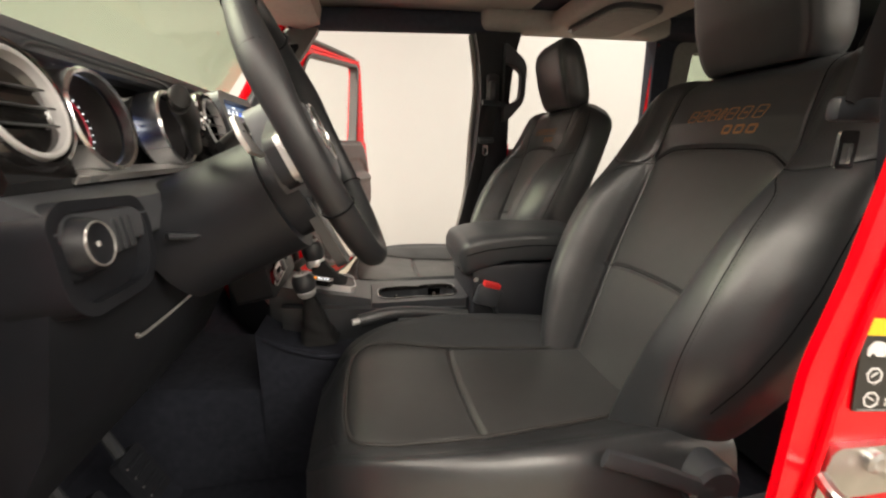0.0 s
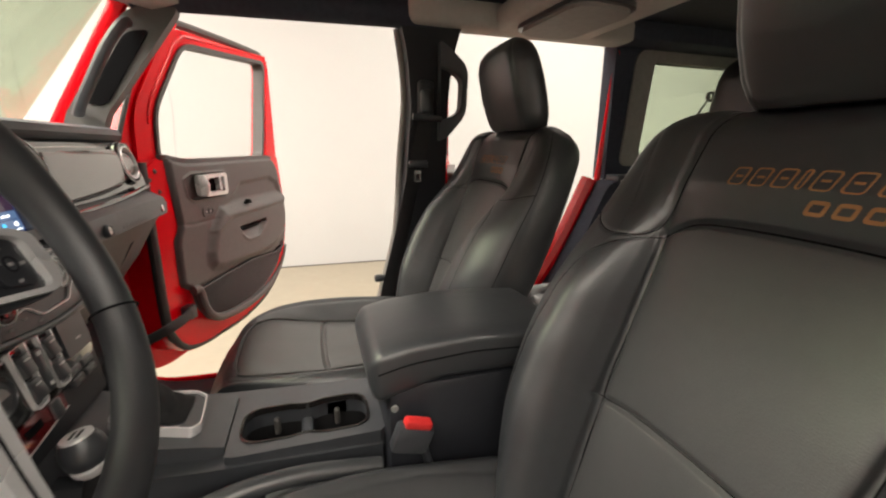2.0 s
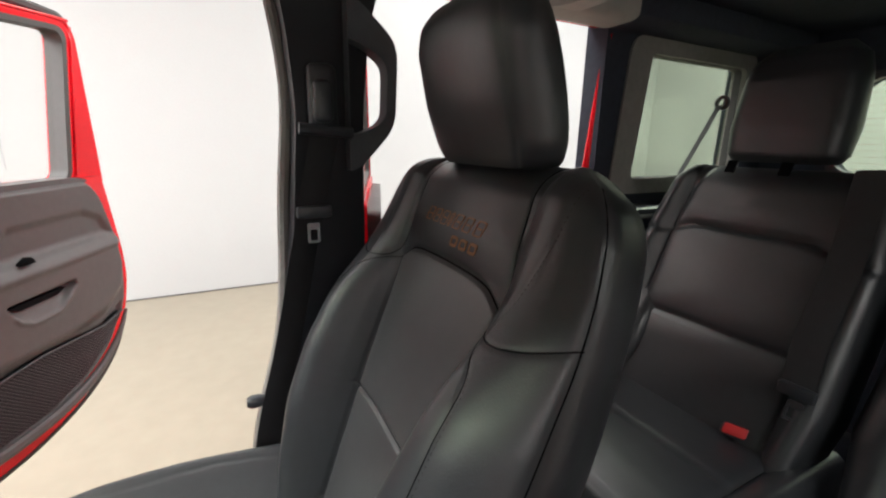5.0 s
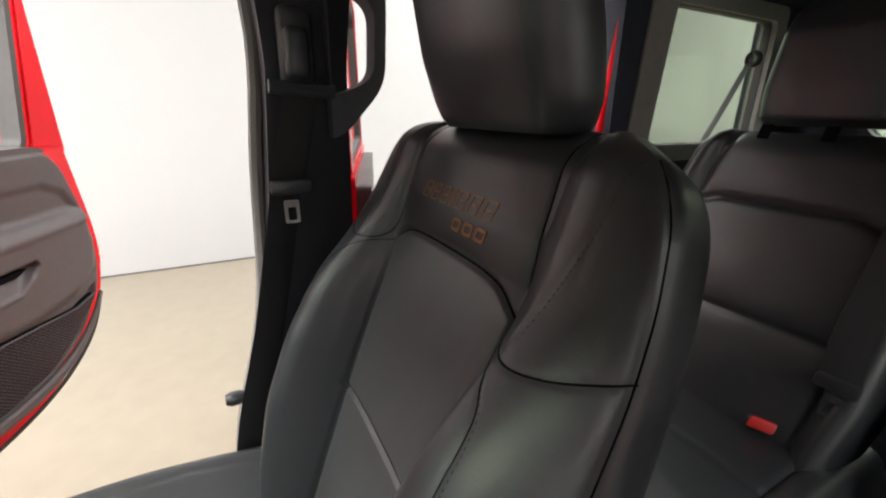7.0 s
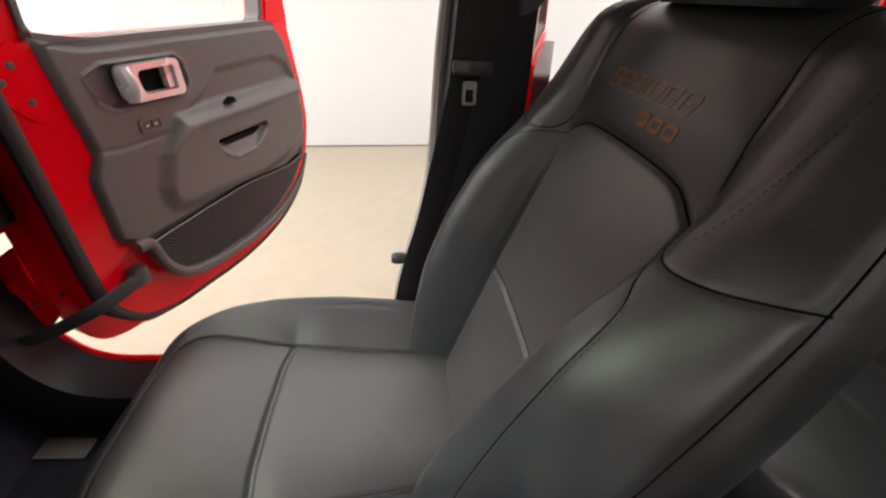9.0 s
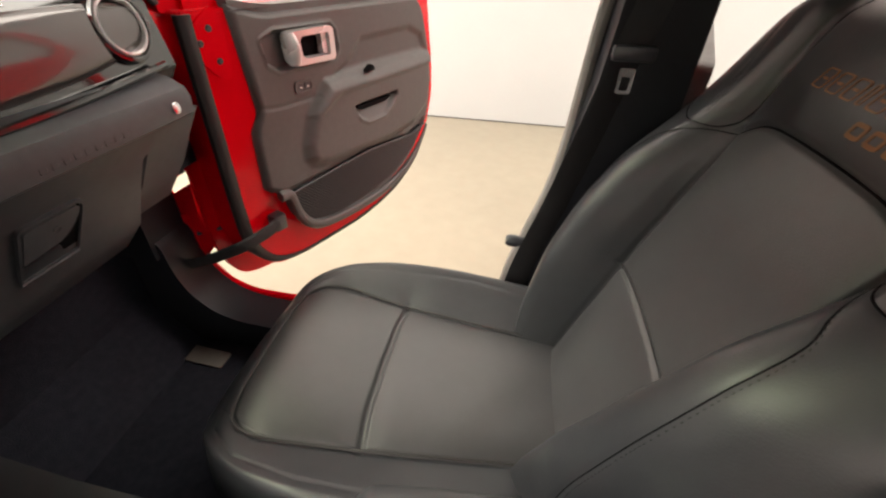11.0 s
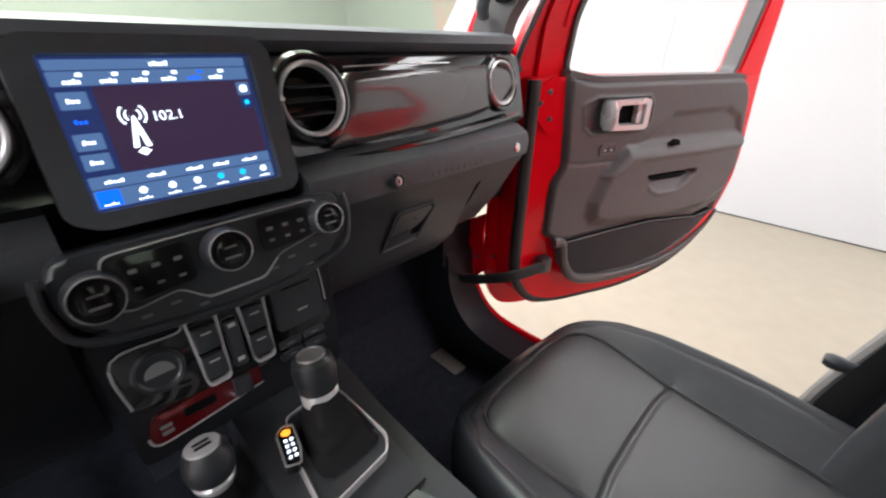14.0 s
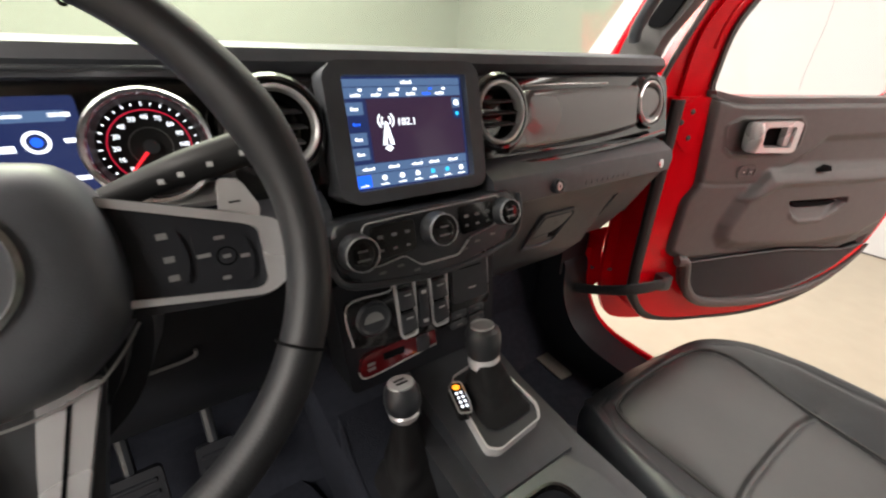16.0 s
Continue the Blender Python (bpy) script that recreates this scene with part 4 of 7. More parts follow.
# rear door jambs
two("rear_jamb", lambda: tube(curve([(0.765, -1.375, 0.72), (0.768, -1.385, 1.0), (0.768, -1.398, 1.23), (0.760, -1.411, 1.45), (0.745, -1.418, 1.68)], 5), 0.011, 8), RED, "red rear door jamb")
two("wheel_arch_jamb", lambda: tube(curve([(0.772, -0.80, 0.62), (0.772, -0.98, 0.66), (0.772, -1.12, 0.78), (0.772, -1.25, 0.98), (0.770, -1.33, 1.15), (0.768, -1.36, 1.22)], 6), 0.03, 8), RED, "red rear wheel arch jamb")
two("wheel_house", lambda: prism(rounded([(-1.12, 0.5), (-1.14, 0.74), (-1.28, 1.0), (-1.38, 1.22), (-2.2, 1.22), (-2.2, 0.5)], [0, 0.08, 0.1, 0.05, 0, 0], 5), 0.665, 0.76, axes((0, 0, 0), (0, 1, 0), (0, 0, 1), (1, 0, 0))), BLACKLINER, "black inner rear wing")
for zz in (1.13, 1.16):
    part("striker", tube([(0.755, -1.352, zz), (0.735, -1.352, zz)], 0.007, 10), CHROME, body, "chrome striker pin")
# rear quarter with its window
m = axes((0.755, 0, 0), (0, 1, 0), (0, 0, 1), (1, 0, 0))
two("quarter_panel", lambda: ring(rounded([(-2.24, 1.22), (-1.405, 1.22), (-1.405, 1.72), (-2.24, 1.72)], 0.002, 5), rounded([(-2.06, 1.285), (-1.475, 1.285), (-1.505, 1.680), (-2.06, 1.680)], [0.03, 0.03, 0.05, 0.03], 5), -0.02, 0.05, m), BLACKLINER, "black rear quarter trim")
two("quarter_surround", lambda: ring(rounded([(-2.08, 1.270), (-1.462, 1.270), (-1.495, 1.692), (-2.08, 1.692)], [0.03, 0.035, 0.055, 0.03], 5), rounded([(-2.03, 1.314), (-1.545, 1.314), (-1.578, 1.650), (-2.03, 1.650)], [0.02, 0.02, 0.02, 0.02], 5), -0.026, 0.02, m, 0.012), SURROUND, "light grey window surround")
two("quarter_seal", lambda: ring(rounded([(-2.035, 1.308), (-1.540, 1.308), (-1.574, 1.654), (-2.035, 1.654)], 0.02, 5), rounded([(-2.028, 1.316), (-1.548, 1.316), (-1.581, 1.648), (-2.028, 1.648)], 0.018, 5), -0.012, 0.010, m), RUBBER)
for side in (0, 1):
    bm = prism([(-2.05, 1.30), (-1.53, 1.30), (-1.56, 1.665), (-2.05, 1.665)], 0.012, 0.016, m)
    pane = part("quarter_window", mirror_x(bm) if side else bm, TINTED, body, "green-tinted quarter window glass")
    pane.visible_shadow = False
two("quarter_shelf", lambda: box_at((0.66, -2.2, 1.205), (0.745, -1.41, 1.238), 0.008), PLASTIC, "black ledge under the quarter window")
two("ledge_trim", lambda: box_at((0.655, -1.62, 1.212), (0.662, -1.42, 1.222), 0.002), SILVER, "thin silver ledge strip")
# tailgate
tm = axes((0, -2.24, 0), (1, 0, 0), (0, 0, 1), (0, 1, 0))
part("tailgate", ring(rounded([(-0.75, 0.52), (0.79, 0.52), (0.79, 1.765), (-0.75, 1.765)], 0.01, 5), rounded([(-0.50, 1.33), (0.54, 1.33), (0.51, 1.615), (-0.47, 1.615)], 0.07, 5), -0.05, 0.02, tm), BLACKLINER, body, "black tailgate trim")
part("tailgate_seal", ring(rounded([(-0.515, 1.315), (0.555, 1.315), (0.525, 1.63), (-0.485, 1.63)], 0.075, 5), rounded([(-0.495, 1.335), (0.535, 1.335), (0.505, 1.61), (-0.465, 1.61)], 0.065, 5), 0.0, 0.028, tm, 0.004), PLASTIC, body)
pane = part("rear_window", prism([(-0.5, 1.32), (0.54, 1.32), (0.52, 1.62), (-0.48, 1.62)], -0.03, -0.026, tm), TINTED, body, "green-tinted rear window with fine heater lines")
pane.visible_shadow = False
for k in range(14):
    part("heater_line", box_at((-0.47, -2.2655, 1.345 + 0.019 * k), (0.51, -2.265, 1.3456 + 0.019 * k), 0), REDTRIM, body)
# roof
part("front_roof", box_at((-0.68, -0.80, 1.745), (0.72, 0.06, 1.80), 0.01), HEADLINER, body, "grey-beige headliner panel")
part("rear_roof", box_at((-0.72, -2.26, 1.750), (0.76, -0.80, 1.80), 0.01), BLACKLINER, body, "black rear headliner")
two("roof_rail", lambda: tube([(0.672, 0.07, 1.695), (0.682, -0.3, 1.705), (0.688, -0.70, 1.715)], 0.040, 12, flat=0.9, up=(1, 0, 0)), BLACKLINER, "black padded roof rail")
two("rear_rail_pad", lambda: box_at((0.62, -1.40, 1.682), (0.74, -0.62, 1.760), 0.028, 4), HEADLINER, "grey-beige padded side rail")
two("roof_gutter", lambda: box_at((0.71, -2.25, 1.70), (0.80, 0.10, 1.79), 0.02), RED, "red roof gutter")
two("rear_side_pad", lambda: box_at((0.62, -2.2, 1.690), (0.75, -1.36, 1.76), 0.02), BLACKLINER)
# roll bar with the speaker pods
bar = thing("overhead_speaker_bar", (0.02, -1.05, 1.70), "grey-beige and black overhead bar with speaker pods under the roof", "speaker bar")
part("bar_body", rbox((1.30, 0.36, 0.07), 0.03, 4, Matrix.Translation((0.02, -1.06, 1.715))), HEADLINER, bar, "padded grey-beige bar")
for s in (1, -1):
    pm = axes((0.02 + s * 0.42, -1.03, 1.688), (1, 0, 0), (0, -1, 0), (0, 0, -1))
    o = rounded([(-0.15, -0.085), (0.15, -0.10), (0.16, 0.08), (-0.13, 0.095)], 0.06, 6)
    part("speaker_pod", prism(o, -0.02, 0.030, pm, 0.016, 3), SURROUND, bar, "grey speaker pod with a mesh grille")
    part("pod_ring", ring([p * 1.10 for p in o], [p * 0.98 for p in o], -0.02, 0.020, pm, 0.006), PLASTIC, bar, "black rim of the speaker pod")

# ---- open passenger door ----
DO, DD, DN = Vector((0.845, 0.083, 0)), Vector((0.935, -0.355, 0)), Vector((-0.355, -0.935, 0))
DM = axes(DO, DD, (0, 0, 1), DN)
door = thing("side_door", (0.845, 0.083, 0.67), "open red car door with a dark grey plastic trim panel", "car door")
lower = [(-0.125, 1.29), (-0.125, 0.80), (-0.100, 0.725), (-0.04, 0.668), (0.33, 0.648), (0.51, 0.685), (0.645, 0.755), (0.725, 0.86), (0.757, 0.965), (0.757, 1.05), (0.722, 1.27), (0.718, 1.29)]
part("door_shell", prism(rounded(lower, [0.01, 0.03, 0.05, 0.05, 0.12, 0.10, 0.10, 0.08, 0.03, 0.05, 0.01, 0.01], 5), -0.085, 0.0, DM, 0.012, 3), RED, door, "red painted door shell")
# the glass opening: sail corner, bottom, rear, top, sloping front, upright front
gl = [(-0.012, 1.302), (0.056, 1.284), (0.612, 1.288), (0.694, 1.684), (0.158, 1.640), (0.000, 1.430)]


def grown(pts, amounts):
    """The outline with each side moved outwards by its own amount."""
    k, lines = len(pts), []
    for i in range(k):
        p, q = Vector(pts[i]), Vector(pts[(i + 1) % k])
        d = (q - p).normalized()
        lines.append((p + Vector((d.y, -d.x)) * amounts[i], d))
    out = []
    for i in range(k):
        (p, d), (q, e) = lines[i - 1], lines[i]
        t = (q - p).cross(e) / d.cross(e)
        out.append(tuple(p + d * t))
    return out


GR = [0.02, 0.05, 0.03, 0.035, 0.05, 0.05]
gin = rounded(gl, GR, 5)
seal_o = rounded(grown(gl, (0.004, 0.004, 0.016, 0.014, 0.012, 0.010)), [0.02, 0.05, 0.03, 0.045, 0.06, 0.05], 5)
part("window_seal", ring(seal_o, gin, -0.062, -0.016, DM, 0.004), RUBBER, door, "grey rubber window seal")
red_o = [(-0.095, 1.270), (0.056, 1.262), (0.762, 1.262), (0.752, 1.716), (0.108, 1.690), (-0.085, 1.425)]
red_i = grown(gl, (0.0, 0.0, 0.014, 0.012, 0.010, 0.008))
part("window_frame", ring(rounded(red_o, [0.01, 0.01, 0.02, 0.05, 0.07, 0.06], 5), rounded(red_i, [0.02, 0.05, 0.03, 0.045, 0.06, 0.05], 5), -0.075, -0.024, DM, 0.006), RED, door, "red painted window frame")
crease = grown(gl, (0.004, 0.004, 0.040, 0.034, 0.030, 0.030))
part("frame_bead", tube(curve([DM @ Vector((p.x, p.y, -0.024)) for p in rounded(crease, [0.02, 0.05, 0.03, 0.05, 0.06, 0.05], 4)[12:]], 2), 0.0045, 8), RED, door, "rolled bead along the red frame")
part("outer_seal", tube(curve([DM @ Vector((a, b, -0.058)) for a, b in ((0.772, 1.275), (0.776, 1.45), (0.772, 1.66), (0.755, 1.722), (0.70, 1.734), (0.42, 1.728), (0.15, 1.714), (0.075, 1.690), (0.03, 1.63))], 6), 0.014, 8), RUBBER, door, "grey rubber weather seal")
FIN = [(-0.135, 1.285), (-0.140, 1.335), (-0.040, 1.545), (0.032, 1.678), (0.080, 1.718), (0.170, 1.712), (0.120, 1.640), (-0.060, 1.285)]
part("hinge_plate", prism(rounded([(-0.128, 1.232), (-0.100, 1.272), (-0.052, 1.300), (-0.040, 1.258), (-0.042, 1.184), (-0.052, 1.160), (-0.078, 1.172)], [0.015, 0.02, 0.015, 0.02, 0.02, 0.012, 0.03], 5), -0.004, 0.0035, DM, 0.003, 3), RED, door, "pressed red hinge mounting pad")
part("skin_edge", prism(rounded([(-0.150, 1.27), (-0.150, 0.78), (-0.136, 0.70), (-0.100, 0.635), (-0.02, 0.611), (0.30, 0.612), (0.50, 0.668), (0.64, 0.765), (0.70, 0.86), (0.60, 0.86), (0.48, 0.72), (-0.06, 0.70), (-0.09, 1.27)], [0.01, 0.06, 0.04, 0.04, 0.04, 0.1, 0.1, 0.08, 0.01, 0.02, 0.02, 0.02, 0.01], 5), -0.104, -0.090, DM, 0.004), RED, door, "red outer skin edge beyond the seal")
part("frame_fin", prism(rounded(FIN, [0.01, 0.03, 0.05, 0.05, 0.03, 0.01, 0.03, 0.01], 4), -0.074, -0.034, DM, 0.008), RED, door, "broad red front of the window frame")
part("fin_seal", tube(curve([DM @ Vector((a, b, -0.036)) for a, b in ((-0.135, 1.30), (-0.136, 1.345), (-0.036, 1.552), (0.034, 1.684), (0.080, 1.722))], 6), 0.007, 8), RUBBER, door, "dark rubber seal along the frame")
pane = part("window_pane", prism(rounded(grown(gl, (0.01,) * 6), 0.03, 4), -0.047, -0.043, DM), CLEAR, door, "clear side glass")
pane.visible_shadow = False
panel = [(-0.030, 1.300), (-0.006, 1.08), (-0.034, 1.045), (-0.036, 0.90), (-0.02, 0.885), (0.012, 0.870), (0.030, 0.80), (0.08, 0.738), (0.18, 0.712), (0.34, 0.704), (0.48, 0.722), (0.60, 0.775), (0.67, 0.835), (0.712, 0.90), (0.730, 0.98), (0.724, 1.10), (0.678, 1.245), (0.640, 1.284), (0.045, 1.279)]
part("trim_backing", prism(rounded([(a * 0.99, b - 0.002) for a, b in panel], 0.012, 3), -0.004, 0.003, DM), DOORGREY, door)
# the moulded panel: a soft relief of armrest, scoop, bulge and pull pocket
OUT = [(q.x, q.y) for q in rounded(panel, [0.01, 0.03, 0.03, 0.02, 0.02, 0.02, 0.03, 0.05, 0.06, 0.06, 0.06, 0.06, 0.05, 0.05, 0.06, 0.08, 0.03, 0.03, 0.03], 6)]
MASS = [(0.196, 1.112), (0.130, 1.045), (0.100, 0.975), (0.098, 0.935), (0.118, 0.910), (0.16, 0.897), (0.44, 0.880), (0.60, 0.895), (0.690, 0.945), (0.712, 1.02), (0.700, 1.112)]
RIDGE = [(0.124, 1.040), (0.200, 1.118), (0.34, 1.118), (0.66, 1.122), (0.704, 1.112), (0.704, 1.082), (0.46, 1.076), (0.24, 1.074), (0.150, 1.034)]
SCOOP = [(0.235, 1.118), (0.300, 1.150), (0.356, 1.196), (0.596, 1.202), (0.660, 1.175), (0.690, 1.122)]
PULL = [(0.290, 1.030), (0.316, 0.990), (0.345, 0.976), (0.424, 0.976), (0.495, 1.020), (0.49, 1.032)]


def crossings(poly, z):
    out = []
    for (ax, az), (bx, bz) in zip(poly, poly[1:] + poly[:1]):
        if (az > z) != (bz > z):
            out.append(ax + (bx - ax) * (z - az) / (bz - az))
    return min(out), max(out)


def depth_in(x, z, poly):
    """How far inside the outline each point lies (minus: outside)."""
    d = line_distance(x, z, poly + poly[:1])
    c = np.zeros(np.shape(x), bool)
    for (ax, az), (bx, bz) in zip(poly, poly[1:] + poly[:1]):
        if az != bz:
            c ^= ((az > z) != (bz > z)) & (x < (bx - ax) * (z - az) / (bz - az) + ax)
    return np.where(c, d, -d)


def rise(x, z, poly, width, shift=0.5):
    t = np.clip(depth_in(x, z, poly) / width + shift, 0, 1)
    return t * t * (3 - 2 * t)


zr = np.linspace(min(b for _, b in OUT) + 0.0008, max(b for _, b in OUT) - 0.0008, 170)
us = np.concatenate([np.linspace(0, 0.03, 6)[:-1], np.linspace(0.03, 0.97, 180), np.linspace(0.97, 1, 6)[1:]])
gx, gz = np.zeros((len(zr), len(us))), np.repeat(zr[:, None], len(us), 1)
for i, z_ in enumerate(zr):
    a_, b_ = crossings(OUT, z_)
    gx[i] = a_ + (b_ - a_) * us
hn = 0.016 - 0.020 * (1 - np.clip(depth_in(gx, gz, OUT) / 0.012, 0, 1) ** 0.5)
hn = hn + 0.020 * rise(gx, gz, MASS, 0.042, 0.3) + 0.007 * rise(gx, gz, RIDGE, 0.018, 0.3) - 0.009 * rise(gx, gz, SCOOP, 0.024, 0.35)
hn = hn - 0.024 * rise(gx, gz, PULL, 0.010, 0.4) * np.clip((gz - 0.972) / 0.05, 0.2, 1) + 0.004 * np.exp(-((depth_in(gx, gz, PULL) + 0.006) / 0.005) ** 2) * (gz < 1.0)
hn = hn - 0.003 * np.exp(-(line_distance(gx, gz, [(-0.01, 1.090), (0.05, 1.082), (0.17, 1.082)]) / 0.004) ** 2)
hn = hn - 0.012 * rise(gx, gz, [(0.02, 0.876), (0.36, 0.884), (0.58, 0.862), (0.68, 0.90), (0.66, 0.83), (0.58, 0.78), (0.47, 0.738), (0.34, 0.720), (0.18, 0.726), (0.09, 0.752), (0.045, 0.805)], 0.012, 0.3)
DISH = [(0.030, 1.226), (0.040, 1.176), (0.066, 1.160), (0.246, 1.162), (0.262, 1.180), (0.258, 1.224), (0.240, 1.240), (0.066, 1.240)]
hn = hn - 0.015 * rise(gx, gz, DISH, 0.012, 0.3) + 0.0035 * np.exp(-((depth_in(gx, gz, DISH) + 0.004) / 0.004) ** 2)
bmp = bmesh.new()
vs_ = [[bmp.verts.new(DM @ Vector((gx[i, j], gz[i, j], hn[i, j]))) for j in range(len(us))] for i in range(len(zr))]
for i in range(len(zr) - 1):
    for j in range(len(us) - 1):
        bmp.faces.new((vs_[i][j], vs_[i][j + 1], vs_[i + 1][j + 1], vs_[i + 1][j]))
part("trim_panel", bmp, DOORGREY, door, "dark grey moulded trim panel with an armrest", 70)
part("belt_cap", prism(rounded([(-0.024, 1.306), (-0.020, 1.286), (0.045, 1.268), (0.63, 1.272), (0.652, 1.284), (0.61, 1.294), (0.062, 1.290)], [0.006, 0.006, 0.03, 0.01, 0.006, 0.01, 0.04], 4), -0.050, 0.006, DM, 0.006, 3), DOORGREY, door)
# black sheets paint the shade of the armrest slot and the pull pocket
part("arm_slot_shade", prism(rounded([(0.345, 1.112), (0.375, 1.128), (0.385, 1.112)], 0.003, 3), 0.02, 0.0385, DM), DARKHOLE, door)
part("pull_shade", prism(rounded([(0.305, 1.024), (0.325, 1.010), (0.44, 1.010), (0.472, 1.022)], 0.006, 4), 0.010, 0.0262, DM), DARKHOLE, door)
# handle and its bezel
ho = rounded([(0.086, 1.238), (0.092, 1.166), (0.226, 1.164), (0.234, 1.172), (0.232, 1.232), (0.224, 1.240)], [0.020, 0.022, 0.005, 0.005, 0.005, 0.005], 6)
hi_ = rounded([(0.120, 1.226), (0.126, 1.178), (0.212, 1.177), (0.216, 1.180), (0.216, 1.224), (0.212, 1.227)], [0.016, 0.016, 0.004, 0.004, 0.004, 0.004], 6)
hnd = part("door_handle", ring(ho, hi_, 0.010, 0.036, DM, 0.005), HANDLE, door, "satin chrome inner door handle")
# a black sheet paints the shade behind the handle loop
part("handle_well_shade", prism(hi_, 0.0, 0.006, DM), DARKHOLE, hnd)
grip = bmesh.new()
gr_rows = []
for q in np.linspace(0, 1, 13):
    b_ = 1.168 + 0.068 * q
    w_ = 0.030 + 0.006 * math.sin(math.pi * q)
    gr_rows.append([grip.verts.new(DM @ Vector((0.083 + 0.006 * (1 - q) + w_ * u_, b_, 0.016 + (0.026 + 0.008 * math.sin(math.pi * q)) * math.sin(math.pi * (0.08 + 0.84 * u_)) ** 0.7))) for u_ in np.linspace(0, 1, 12)])
for a_, b_ in zip(gr_rows, gr_rows[1:]):
    for j in range(12):
        k = (j + 1) % 12
        grip.faces.new((a_[j], a_[k], b_[k], b_[j]))
grip.faces.new(gr_rows[0][::-1])
grip.faces.new(gr_rows[-1])
part("handle_grip", grip, HANDLE, hnd, "", 50)
part("lock_tab", prism(rounded([(0.196, 1.226), (0.198, 1.180), (0.214, 1.180), (0.214, 1.226)], 0.003, 3), 0.012, 0.028, DM, 0.003), HANDLE, hnd)
sw = part("window_switch", ring(rect(0.100, 1.098, 0.160, 1.130, 0.012), rect(0.108, 1.104, 0.152, 1.124, 0.008), 0.010, 0.020, DM, 0.002), DOORGREY, door, "small lock switch bezel")
for a in (0.119, 0.141):
    part("rocker", prism(rect(a - 0.009, 1.105, a + 0.009, 1.123, 0.003), 0.010, 0.0185, DM, 0.002), PLASTIC, sw)
    part("mark", prism(rect(a - 0.003, 1.111, a + 0.003, 1.115, 0.001), 0.0185, 0.0189, DM), PRINT, sw)
# map pocket with its net
mp = [(-0.014, 0.876), (0.016, 0.868), (0.036, 0.80), (0.085, 0.746), (0.18, 0.722), (0.34, 0.714), (0.48, 0.732), (0.575, 0.772), (0.640, 0.822), (0.678, 0.872)]
rim = [DM @ Vector((p.x, p.y, 0.028)) for p in curve([(a, b, 0) for a, b in mp], 6)]
part("map_pocket_rim", tube(rim, [0.013 - 0.009 * max(0.0, (i / (len(rim) - 1) - 0.6) / 0.4) for i in range(len(rim))], 10, flat=1.1), DOORGREY, door, "thick grey rim of the map pocket")
netpoly = rounded([(0.028, 0.862), (0.045, 0.80), (0.09, 0.752), (0.18, 0.730), (0.34, 0.724), (0.47, 0.742), (0.58, 0.79), (0.655, 0.845), (0.672, 0.875), (0.58, 0.858), (0.36, 0.876)], 0.02, 3)
# a black sheet behind the net paints the pocket's inner shade
part("pocket_shade", prism(netpoly, 0.0, 0.012, DM), DARKHOLE, door)


def inside(p, poly):
    c, k = False, len(poly)
    for i in range(k):
        (ax, ay), (bx, by) = poly[i], poly[i - 1]
        if (ay > p[1]) != (by > p[1]) and p[0] < (bx - ax) * (p[1] - ay) / (by - ay) + ax:
            c = not c
    return c


strands = []
for sgn in (1, -1):
    for k in range(-60, 130):
        run = []
        for t in range(0, 46):
            p = (k * 0.011 + sgn * t * 0.005, 0.72 + t * 0.0045)
            if inside(p, [(q.x, q.y) for q in netpoly]):
                run.append(DM @ Vector((p[0], p[1], 0.0165 + 0.0008 * sgn)))
        if len(run) > 2:
            strands.append(tube([run[0], run[len(run) // 2], run[-1]], 0.0013, 4))
netob = part("pocket_net", merge(*strands), DOORGREY, door, "grey elastic net of the map pocket")
tagged(netob, kind="stuff")
part("net_band", tube([DM @ Vector((a, b, 0.024)) for a, b in ((0.024, 0.866), (0.2, 0.874), (0.36, 0.878), (0.58, 0.860), (0.668, 0.874))], 0.003, 6), PLASTIC, door)
for a, b in ((-0.096, 1.235), (-0.072, 1.259), (-0.065, 1.199)):
    part("hinge_bolt", lathe([(0, 0.006), (0.005, 0.006), (0.006, 0.004), (0.009, 0.003), (0.0095, 0)], DM @ Matrix.Translation((a, b, 0.0)), 6), RUBBER, door, "dark steel hinge bolt")
part("latch_notch", rbox((0.012, 0.012, 0.09), 0.003, 1, DM @ Matrix.Translation((0.758, 0.968, -0.045))), SILVER, door, "pale latch notch")
seal_path = curve([DM @ Vector((a, b, -0.001)) for a, b in ((-0.116, 1.285), (-0.115, 1.05), (-0.112, 0.81), (-0.090, 0.742), (-0.042, 0.690), (0.035, 0.664), (0.14, 0.655), (0.33, 0.650), (0.51, 0.680), (0.645, 0.750), (0.72, 0.85))], 6)
part("edge_seal", tube(seal_path, [0.017 - 0.011 * min(1.0, max(0.0, (i / (len(seal_path) - 1) - 0.2) / 0.3)) for i in range(len(seal_path))], 10, flat=0.7, up=tuple(DN)), SEALBLACK, door, "black rubber door seal")
part("panel_clip", lathe([(0, 0.004), (0.007, 0.003), (0.008, 0)], DM @ Matrix.Translation((0.30, 0.706, 0.014)), 14), PLASTIC, door)

strap = thing("door_check_strap", (0.74, 0.12, 0.79), "black fabric door check strap between pillar and door", "door strap")
pts = curve([(0.682, 0.268, 0.735), (0.686, 0.195, 0.762), (0.706, 0.122, 0.792), (0.75, 0.090, 0.802), DM @ Vector((-0.035, 0.808, 0.026))], 6)
part("strap_band", tube(pts, 0.017, 10, flat=0.40, up=(0.7, 0.7, 0)), WEBBING, strap)
part("strap_anchor", rbox((0.036, 0.046, 0.034), 0.006, 2, DM @ Matrix.Translation((-0.028, 0.808, 0.014))), PLASTIC, strap)

